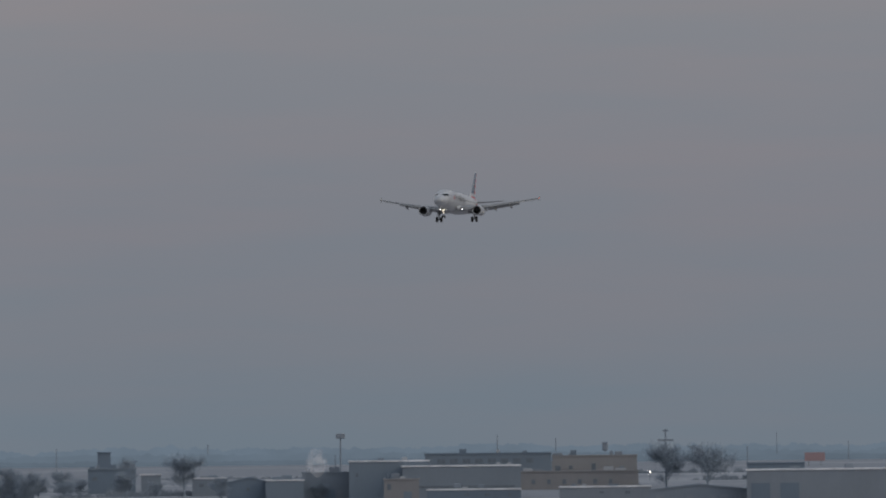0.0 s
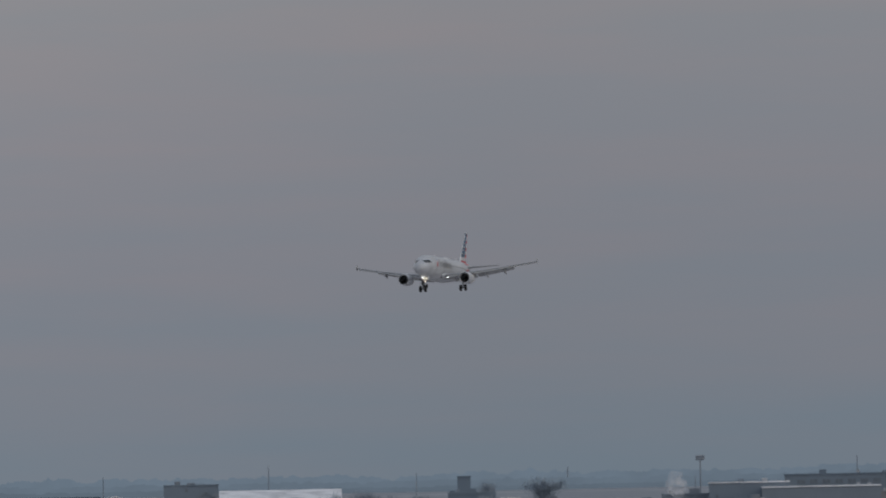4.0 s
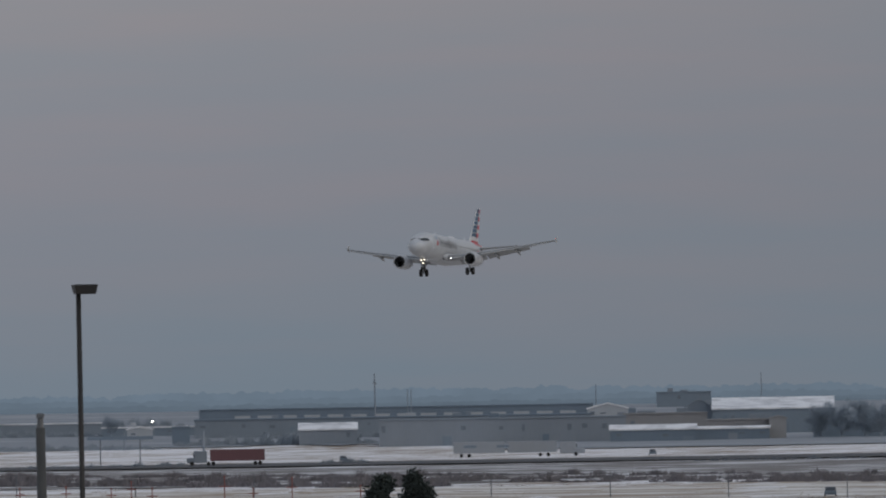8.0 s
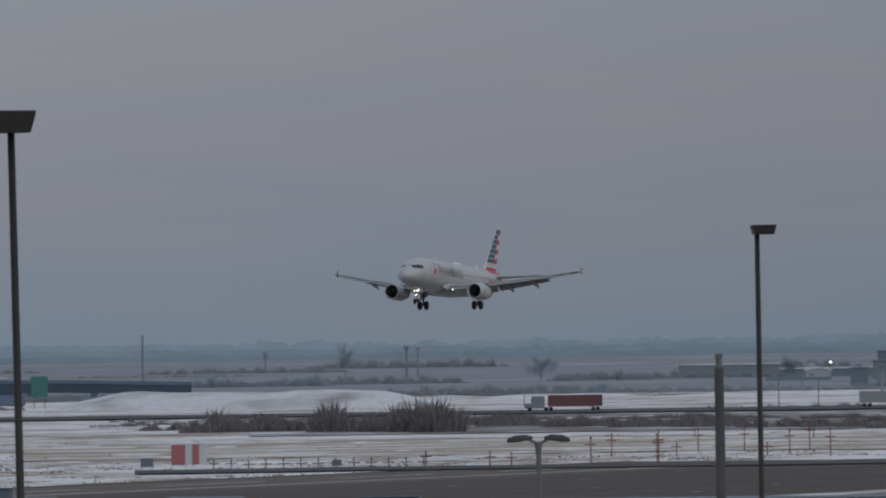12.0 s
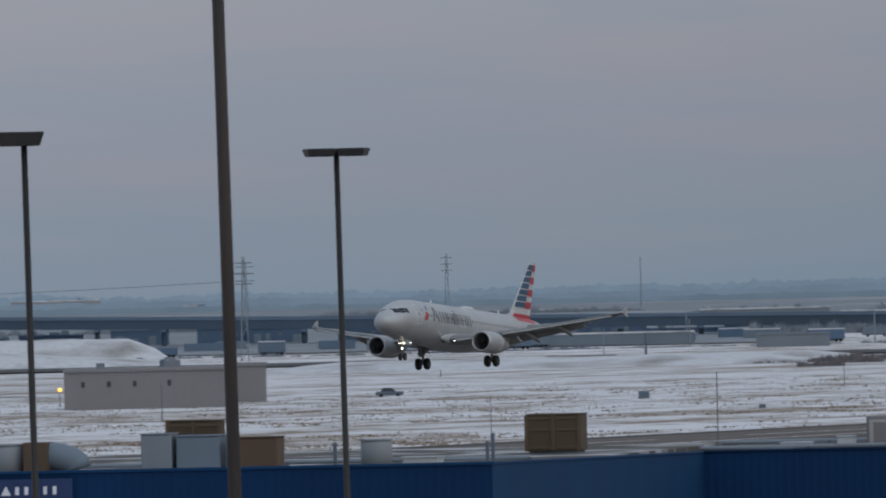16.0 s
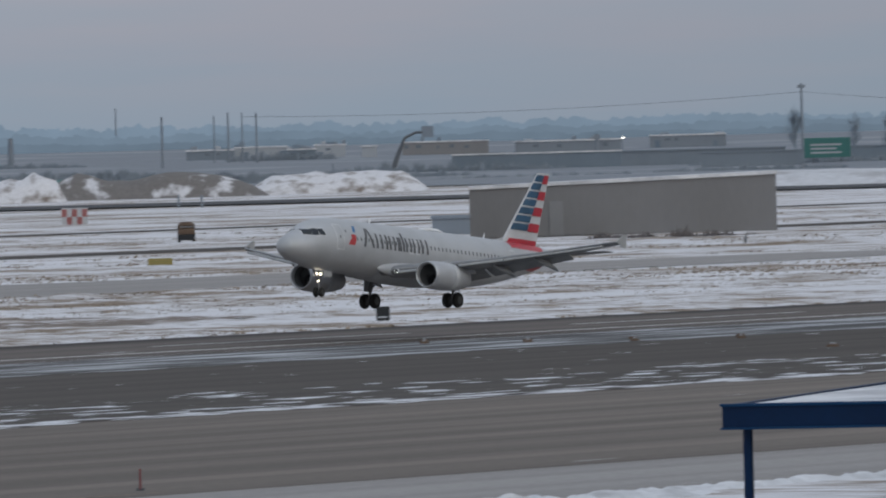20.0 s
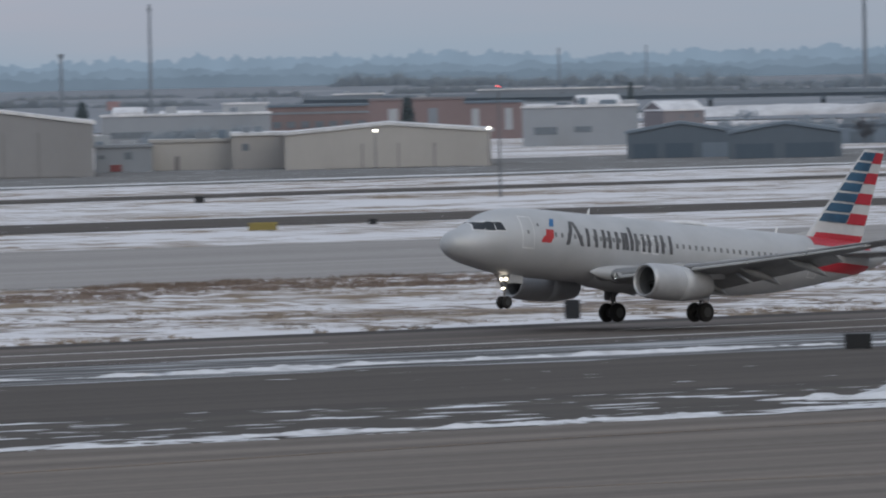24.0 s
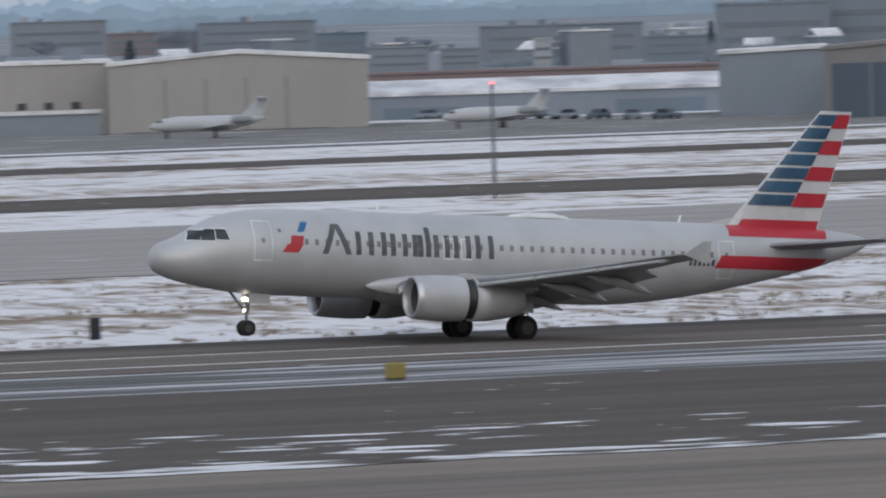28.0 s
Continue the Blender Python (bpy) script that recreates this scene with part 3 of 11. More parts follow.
    # number bars
    for k in range(6):
        v, f = hull_patch(27.30 + 0.25 * k, 27.46 + 0.25 * k, -0.02, 0.30, 0.014, -1, 0.2, 1, 2)
        mesh_ob("number_bar", v, f, TITLE_GREY, plane, label="dark plain bar")
    # red bands round the tail
    for side in (-1, 1):
        mesh_ob("tail_band", *hull_patch(29.7, 35.2, 1.46, 2.00, 0.015, side, 0.20, 14, 8), TAIL_RED, plane, label="red tail band")
        mesh_ob("tail_band", *hull_patch(28.75, 34.9, -0.10, 0.52, 0.015, side, 0.62, 16, 6), TAIL_RED, plane)
    # satellite dome and aerials
    dome = [[Vector((s - NOSE, w * math.cos(a), CZ + 2.03 + h * max(0, math.sin(a)))) for a in [2 * math.pi * k / 20 for k in range(20)]]
            for s, w, h in ((18.3, 0.08, 0.02), (18.7, 0.34, 0.14), (19.5, 0.46, 0.26), (20.8, 0.46, 0.26), (21.4, 0.30, 0.14), (21.8, 0.06, 0.02))]
    mesh_ob("antenna_dome", *lofted(dome), LOGO_WHITE, plane, smooth=True, label="white antenna dome on the roof")
    for s in (11.6, 27.5):
        part("antenna_blade", tube([(s - NOSE, 0, CZ + 1.9), (s - NOSE + 0.15, 0, CZ + 2.42)], [0.10, 0.04], 6), LOGO_WHITE, plane)
    # fin with its stripes: one skin per stripe
    z0, z1 = 5.62, 11.72
    le0, le1, te0, te1 = 29.75, 34.95, 34.85, 36.65

    def fin_ring(z, a=0.0, b=1.0, grow=0.0):
        u = (z - z0) / (z1 - z0)
        le, te = le0 + (le1 - le0) * u, te0 + (te1 - te0) * u
        c = te - le
        return le + a * c, (b - a) * c, z
    fin = mesh_ob("fin", *lofted([fin_foil(*fin_ring(z)[:2], z, 0.10) for z in (z0, 6.2, 7.5, 9, 10.5, z1)]), TAIL_SILVER, plane, smooth=False, label="swept tail fin")
    dors = [[Vector((27.4 - NOSE, 0.03, 5.68)), Vector((27.4 - NOSE, -0.03, 5.68)), Vector((27.4 - NOSE, 0, 5.72))],
            [Vector((30.6 - NOSE, 0.12, 5.3)), Vector((30.6 - NOSE, -0.12, 5.3)), Vector((30.6 - NOSE, 0, 6.45))]]
    mesh_ob("dorsal_fillet", *lofted(dors), HULL, plane)

    def stripe(za, zb, ua, ub, material, slope=0.0):
        """A stripe on both faces of the fin between two chord shares."""
        items = []
        for side in (-1, 1):
            v = []
            for z in (za, zb):
                u = (z - z0) / (z1 - z0)
                le, te = le0 + (le1 - le0) * u, te0 + (te1 - te0) * u
                c = te - le
                for k in range(9):
                    w = ua + (ub - ua) * k / 8
                    t = 0.0
                    for (p, q), (p2, q2) in zip(AEROFOIL[:8], AEROFOIL[1:8]):
                        if p <= w <= p2:
                            t = q + (q2 - q) * (w - p) / (p2 - p)
                    v.append(Vector((le + w * c - NOSE, side * (t * 0.10 * c + 0.014), z)))
            items.append((v, [(k, k + 1, k + 10, k + 9) for k in range(8)]))
        mesh_ob("fin_stripe", *join_lists(items), material, fin)
    # blue fields ahead, red fields behind, a silver gap between
    for k in range(7):
        za = 7.06 + 0.660 * k
        stripe(za, za + 0.53, 0.03, 0.56 + 0.005 * k, TAIL_BLUE)
    for k in range(4):
        za = 7.02 + 1.29 * k
        stripe(za, min(za + 0.68, 11.70), 0.575, 0.985, TAIL_RED)
    stripe(5.70, 6.36, 0.10, 0.985, TAIL_RED)
    # tailplanes
    for side in (-1, 1):
        rg = [foil(31.4, 3.6, side * 0.5, CZ + 1.0, 0.10), foil(33.4, 2.5, side * 3.4, CZ + 1.25, 0.09), foil(35.3, 1.35, side * 6.22, CZ + 1.52, 0.08)]
        if side > 0:
            rg = [r[::-1] for r in rg]
        mesh_ob("tailplane", *lofted(rg), WING_GREY, plane, smooth=False, label="grey tailplane")
    # wings
    for side in (-1, 1):
        st = [(11.3, 7.2, 1.2, 2.45, 0.15), (12.0, 6.45, 1.97, 2.52, 0.15), (14.25, 4.35, 6.4, 3.10, 0.125), (16.9, 2.95, 11.6, 3.95, 0.11), (19.35, 1.75, 16.4, 4.86, 0.10),
              (19.75, 1.45, 17.0, 4.98, 0.09)]
        rg = [foil(s, c, side * y, z, t, 0.02) for s, c, y, z, t in st]
        if side > 0:
            rg = [r[::-1] for r in rg]
        wing = mesh_ob("wing", *lofted(rg), WING_GREY, plane, smooth=True, label="grey swept wing with slats and flaps out")
        WINGS.append((wing, side))
        # slats: pale leading edge
        for ya, yb in ((2.6, 5.0), (6.6, 9.6), (9.7, 12.9), (13.0, 16.2)):
            rr = []
            for y in (ya, yb):
                u = (y - 1.97) / 15.03
                s = 12.0 + (y - 1.97) * 0.513 - 0.30
                z = 2.52 + 2.46 * u ** 1.15 - 0.16
                c = 0.85 - 0.3 * u
                rr.append([Vector((s - NOSE + p * c, side * y, z + q * c * 0.30 - 0.1 * (1 - p))) for p, q in AEROFOIL])
            if side > 0:
                rr = [r[::-1] for r in rr]
            mesh_ob("slat", *lofted(rr), FLAP_GREY, wing)
        # flaps, drooped
        for ya, yb, ca, cb in ((2.1, 6.3, 1.75, 1.55), (6.5, 12.9, 1.5, 1.0)):
            rr = []
            for y, c in ((ya, ca), (yb, cb)):
                te = 18.5 if y <= 6.4 else 18.6 + (y - 6.4) * 0.243
                z = 2.52 + 2.46 * ((y - 1.97) / 15.03) ** 1.15 - 0.10
                rr.append([Vector((te - 0.50 - NOSE + p * c * 0.86, side * y, z - p * c * 0.36 + q * c * 0.13)) for p, q in AEROFOIL])
            if side > 0:
                rr = [r[::-1] for r in rr]
            mesh_ob("flap", *lofted(rr), FLAP_GREY, wing, label="lowered flap")
        # flap track fairings
        for y in (4.0, 8.0, 11.2):
            te = 18.5 if y <= 6.4 else 18.6 + (y - 6.4) * 0.243
            z = 2.52 + 2.46 * ((y - 1.97) / 15.03) ** 1.15
            part("flap_fairing", tube([(te - 2.3 - NOSE, side * y, z - 0.22), (te - 1.4 - NOSE, side * y, z - 0.42), (te - 0.4 - NOSE, side * y, z - 0.54),
                                       (te + 0.75 - NOSE, side * y, z - 0.84), (te + 1.25 - NOSE, side * y, z - 1.02)], [0.04, 0.20, 0.24, 0.15, 0.03], 8), FLAP_GREY, wing, smooth=True)
        # wing tip fence
        fence = [(19.85, 4.98), (20.85, 5.62), (21.25, 5.64), (21.22, 5.0), (21.3, 4.62), (20.95, 4.60)]
        vs = [Vector((s - NOSE, side * 17.02, z)) for s, z in fence] + [Vector((s - NOSE, side * 17.09, z)) for s, z in fence]
        fs = [tuple(range(6)), tuple(range(11, 5, -1))] + [(k, k + 6, (k + 1) % 6 + 6, (k + 1) % 6) for k in range(6)]
        mesh_ob("wingtip_fence", vs, fs, FLAP_GREY, wing)
        part("navigation_light", tube([(20.2 - NOSE, side * 16.95, 5.04), (20.5 - NOSE, side * 17.0, 5.04)], [0.07, 0.07], 8), NAV_RED if side < 0 else HUB, wing,
             "small lit navigation light")
        cup = tube([(11.95 - NOSE, side * 2.35, 2.42), (12.5 - NOSE, side * 2.35, 2.42)], [0.19, 0.19], 12, cap=False)
        part("lamp_cup", cup, FLAP_GREY, wing)
        part("landing_light", tube([(12.34 - NOSE, side * 2.35, 2.42), (12.42 - NOSE, side * 2.35, 2.42)], [0.17, 0.17], 12), LIGHT_WHITE, wing, "lit landing light")
    # engines
    for side in (-1, 1):
        ey, ez = side * 5.75, 2.06
        eng = thing("engine", (0, 0, 0))
        eng.parent = plane
        eng["label"] = "silver-grey underwing engine"

        def ring(s, r, n=32, dz=0.0):
            return [Vector((s - NOSE, ey + r * math.cos(2 * math.pi * k / n), ez + dz + r * math.sin(2 * math.pi * k / n))) for k in range(n)]
        mesh_ob("inlet_lip", *lofted([ring(11.42, 0.84), ring(11.10, 0.86), ring(11.0, 0.93), ring(11.08, 1.0), ring(11.32, 1.04)], caps=False), LIP, eng, smooth=True,
                label="bright metal inlet lip")
        mesh_ob("cowl", *lofted([ring(11.30, 1.035), ring(12.0, 1.08), ring(12.8, 1.09), ring(13.62, 1.06)], caps=False), NACELLE, eng, smooth=True)
        # black surface gives the dark of the open reverser gap
        mesh_ob("inner_cowl", *lofted([ring(13.55, 0.96), ring(14.5, 0.92), ring(15.2, 0.80)], caps=True), BLACK, eng, smooth=True, label="dark reverser gap inside the cowl")
        sl = mesh_ob("reverser_sleeve", *lofted([ring(13.62, 1.0), ring(13.60, 1.06), ring(14.4, 1.03), ring(15.3, 0.90), ring(16.2, 0.70), ring(16.25, 0.66), ring(15.6, 0.62)], caps=True),
                     NACELLE, eng, smooth=True, label="sliding thrust reverser sleeve")
        SLEEVES.append(sl)
        mesh_ob("inlet_duct", *lofted([ring(11.42, 0.845), ring(12.3, 0.82)], caps=False), INTAKE, eng, smooth=True)
        for k in range(22):
            fan = bmesh.new()
            a = 2 * math.pi * k / 22
            c, sn = math.cos(a), math.sin(a)
            c2, s2 = math.cos(a + 0.2), math.sin(a + 0.2)
            vv = [fan.verts.new((12.1 - NOSE, ey + 0.2 * c, ez + 0.2 * sn)), fan.verts.new((12.05 - NOSE, ey + 0.82 * c, ez + 0.82 * sn)),
                  fan.verts.new((12.25 - NOSE, ey + 0.82 * c2, ez + 0.82 * s2)), fan.verts.new((12.25 - NOSE, ey + 0.2 * c2, ez + 0.2 * s2))]
            fan.faces.new(vv)
            part("fan_blade", fan, INTAKE, eng)
        mesh_ob("fan_disc", *lofted([ring(12.32, 0.83), ring(12.36, 0.02)], caps=True), BLACK, eng)
        mesh_ob("spinner", *lofted([ring(11.72, 0.01, 16), ring(11.95, 0.14, 16), ring(12.25, 0.24, 16)]), BLACK, eng, smooth=True)
        pyl = [[Vector((s - NOSE, ey + dy, z)) for dy, z in ((0.16, zb), (0.16, zt), (-0.16, zt), (-0.16, zb))] for s, zb, zt in ((12.3, 2.95, 3.02), (13.9, 2.9, 3.28), (15.9, 2.45, 3.1), (17.6, 2.55, 2.8))]
        mesh_ob("pylon", *lofted(pyl), HULL, eng)
    # landing gear

    def wheel(x, y, r, w, parent):
        bm = tube([(x, y - w / 2, r), (x, y - w / 2 + 0.04, r), (x, y - w * 0.2, r), (x, y + w * 0.2, r), (x, y + w / 2 - 0.04, r), (x, y + w / 2, r)],
                  [r * 0.62, r * 0.93, r, r, r * 0.93, r * 0.62], 24)
        wh = part("wheel", bm, RUBBER, parent, "black tyre", smooth=True)
        part("hub", tube([(x, y - w / 2 - 0.012, r), (x, y + w / 2 + 0.012, r)], [r * 0.52, r * 0.52], 18), HUB, wh, "grey wheel hub")

    for side in (-1, 1):
        g = thing("main_gear", (0, 0, 0))
        g.parent = plane
        GEARS.append(g)
        g["label"] = "main landing gear leg with two wheels"
        y = side * 3.795
        wheel(0, y - 0.46, 0.585, 0.42, g)
        wheel(0, y + 0.46, 0.585, 0.42, g)
        part("strut", tube([(0, y, 0.585), (0, y, 1.35), (0, y, 1.36), (0.05, y - side * 0.2, 3.0)], [0.10, 0.10, 0.17, 0.19], 12), GEAR_METAL, g)
        part("axle", tube([(0, y - 0.6, 0.585), (0, y + 0.6, 0.585)], [0.09, 0.09], 10), GEAR_METAL, g)
        part("side_brace", tube([(0, y, 1.5), (0.05, y - side * 1.5, 2.7)], [0.08, 0.08], 8), GEAR_METAL, g)
        part("torque_link", tube([(0.05, y, 0.7), (0.42, y, 1.05), (0.1, y, 1.45)], [0.05, 0.06, 0.05], 6), GEAR_METAL, g)
        part("gear_door", box(-0.5, 0.45, y + side * 0.24, y + side * 0.29, 1.3, 2.75, 0.02), HULL, g)
    ng = thing("nose_gear", (0, 0, 0))
    ng.parent = plane
    ng["label"] = "nose landing gear with lit lamps"
    nx = 5.07 - NOSE
    wheel(nx, -0.25, 0.38, 0.22, ng)
    wheel(nx, 0.25, 0.38, 0.22, ng)
    part("strut", tube([(nx, 0, 0.38), (nx, 0, 1.0), (nx, 0, 1.01), (nx + 0.12, 0, 2.2)], [0.07, 0.07, 0.11, 0.12], 10), GEAR_METAL, ng)
    part("axle", tube([(nx, -0.34, 0.38), (nx, 0.34, 0.38)], [0.06, 0.06], 8), GEAR_METAL, ng)
    part("drag_brace", tube([(nx, 0, 1.1), (nx - 0.9, 0, 2.1)], [0.06, 0.07], 8), GEAR_METAL, ng)
    for side in (-1, 1):
        part("gear_door", box(nx - 0.1, nx + 1.0, side * 0.42, side * 0.46, 1.55, 2.15, 0.02), HULL, ng)
        part("landing_light", tube([(nx - 0.16, side * 0.20, 1.74), (nx - 0.02, side * 0.20, 1.74)], [0.088, 0.06], 12), LIGHT_ON, ng, "bright landing lamp")
    part("taxi_light", tube([(nx - 0.18, 0.0, 1.22), (nx - 0.05, 0.0, 1.22)], [0.085, 0.06], 12), LIGHT_ON, ng, "bright taxi lamp")
    return plane


SLEEVES, WINGS, GEARS = [], [], []
AIRLINER = build_airliner()

# ---- cargo building and poles near the viewpoint ----
MOVING = []
BLUE = surface("blue_metal_cladding", (0.005, 0.029, 0.092), (0.005, 0.025, 0.080), spec=0.12, rough=0.6, scale=0.3, stretch=(1, 1, 0.3), fine=3, fine_amt=0.10)
BLUE_DARK = surface("blue_fascia", (0.003, 0.018, 0.060), (0.003, 0.015, 0.050), spec=0.15, rough=0.5, scale=0.5)
# lighter copy of the blue: the return wall's lit side put into colour
BLUE_LIT = surface("blue_lit_tone", (0.010, 0.043, 0.112), (0.009, 0.037, 0.098), spec=0.12, rough=0.7, scale=0.25)
ROOF_GRAVEL = surface("gravel_roof_with_snow", (0.110, 0.105, 0.100), (0.48, 0.485, 0.505), rough=0.95, scale=0.22, lo=0.50, hi=0.60, fine=2.0, fine_amt=0.3, spec=0.1)
A, U, V = Vector((377.8, 217.8, 0)), Vector((0.249, -0.968, 0)), Vector((0.968, 0.249, 0))
ROOF = 9.4


def cargo_point(u, v, z=0.0):
    """A point of the cargo building: u metres along its front, v metres behind it."""
    return A + U * u + V * v + Vector((0, 0, z))


CARGO_TURN = math.degrees(math.atan2(U.y, U.x))


def ribbed(u0, u1, v, z0, z1, pitch=0.36, depth=0.010):
    """Corrugated wall sheet along the front direction."""
    verts, faces = [], []
    u, k = u0, 0
    prof = [(0, 0), (0.5, 0), (0.6, 1), (0.9, 1)]
    while u < u1:
        for du, dv in prof:
            uu = min(u + du * pitch, u1)
            verts += [(uu, v - dv * depth, z0), (uu, v - dv * depth, z1)]
        u += pitch
    verts += [(u1, v, z0), (u1, v, z1)]
    for i in range(0, len(verts) - 2, 2):
        faces.append((i, i + 2, i + 3, i + 1))
    return verts, faces


def build_cargo():
    b = thing("cargo_building", (A.x, A.y, 0), CARGO_TURN, "long blue metal-clad cargo building with a snowy roof", "building")
    L, IN = 40.5, 49.0
    low = ROOF - 0.42

    def falling(bm):
        for v in bm.verts:
            if v.co.y > 1 and v.co.z > 1:
                v.co.z -= 0.45
        return bm
    mesh_ob("wall", *ribbed(0, L, 0, 0, ROOF), BLUE, b, label="ribbed blue metal wall")
    part("wall", box(0, 0.3, 0.02, 60, 0, ROOF), BLUE, b)
    part("wall", falling(box(L - 0.3, L, 0.02, IN, 0, ROOF)), BLUE_LIT, b, "flat blue return wall in a lighter lit tone")
    mesh_ob("wall", *ribbed(L, L + 75, IN, 0, low, 0.36, 0.008), BLUE, b)
    part("roof", box(0.3, L - 0.3, 0.1, 60, ROOF - 0.75, ROOF - 0.14), ROOF_GRAVEL, b, "flat gravel roof under patchy snow")
    part("roof", box(L - 0.3, L + 75, IN + 0.1, 70, low - 0.35, low - 0.13), ROOF_GRAVEL, b)
    part("coping", box(-0.05, L + 0.05, -0.10, 0.2, ROOF, ROOF + 0.12, 0.02), BLUE_LIT, b)
    part("coping", falling(box(L - 0.35, L + 0.05, 0.2, IN + 0.2, ROOF, ROOF + 0.10, 0.02)), BLUE_LIT, b)
    part("coping", box(L, L + 75, IN - 0.1, IN + 0.2, low, low + 0.10, 0.02), BLUE_DARK, b)
    for u in (53.5, 62.8, 72.0, 81.5):
        part("downpipe", box(L + u - 40.5, L + u - 40.4, IN - 0.14, IN - 0.02, 0, low - 0.1), GALV, b, "thin pale downpipe")
    return b


build_cargo()


def shoebox_lamp(x, y, top, heads, lean=0.0, r=0.055, turn=0.0, w=0.62, d=0.62, h=0.20, material=None, label="", arm=0.0):
    """A tall pole with flat box heads. heads: list of sideways offsets."""
    p = thing("street_lamp", (x, y, 0), facing(x, y), label or "tall dark bronze light pole with flat box heads", "street lamp", "light poles")
    tilt = -lean * top
    part("pole", tube([(-tilt, 0, 0), (0, 0, top - h * 0.4)], [r * 1.35, r], 12), material or DARK_STEEL, p, smooth=True)
    for dx, rz in heads:
        bm = bmesh.new()
        add_box(bm, -w / 2, w / 2, -d / 2, d / 2, -h / 2, h / 2, 0.02)
        for v in bm.verts:
            if v.co.z < 0:
                v.co.x *= 0.86
                v.co.y *= 0.86
        bmesh.ops.transform(bm, matrix=pose(dx, 0, top - h / 2, 0, 0, rz), verts=bm.verts)
        hd = part("lamp_head", bm, DARK_STEEL, p, "flat dark box head")
        if abs(dx) > 0.2:
            part("arm", tube([(0, 0, top - h * 0.6), (dx, 0, top - h * 0.6)], [0.035, 0.035], 8), DARK_STEEL, p)
    part("base_plate", box(-tilt - 0.2, -tilt + 0.2, -0.2, 0.2, 0, 0.04, 0.01), DARK_STEEL, p)
    return p


def camera_post(x, y, top, r0, r1, lean, kind):
    p = thing("concrete_pole", (x, y, 0), facing(x, y), "tapered grey concrete pole with a device on top", "pole", "concrete poles")
    part("shaft", tube([(lean * top, 0, 0), (0, 0, top)], [r1, r0], 16), CONCRETE_POST, p, smooth=True)
    if kind == "dome":
        part("camera_housing", tube([(0, 0, top), (0, 0, top + 0.06), (0, 0, top + 0.10), (0, 0, top + 0.2)], [0.055, 0.05, 0.03, 0.03], 10), GALV, p)
        part("hood", tube([(0, 0, top + 0.2), (0, 0, top + 0.26), (0, 0, top + 0.30)], [0.05, 0.05, 0.02], 10), BLACK, p)
    elif kind == "arm":
        part("bracket", tube([(0, 0, top), (0, 0, top + 0.09)], [0.03, 0.025], 8), GALV, p)
        part("camera_housing", box(-0.035, 0.035, -0.05, 0.05, top + 0.08, top + 0.13, 0.012), GALV, p)
    else:
        part("cap", tube([(0, 0, top), (0, 0, top + 0.02)], [r0 * 1.05, r0 * 0.8], 12), CONCRETE_POST, p)
    return p


def place(az, r):
    """Ground point at a compass angle off +y and a distance."""
    return math.sin(az) * r, math.cos(az) * r


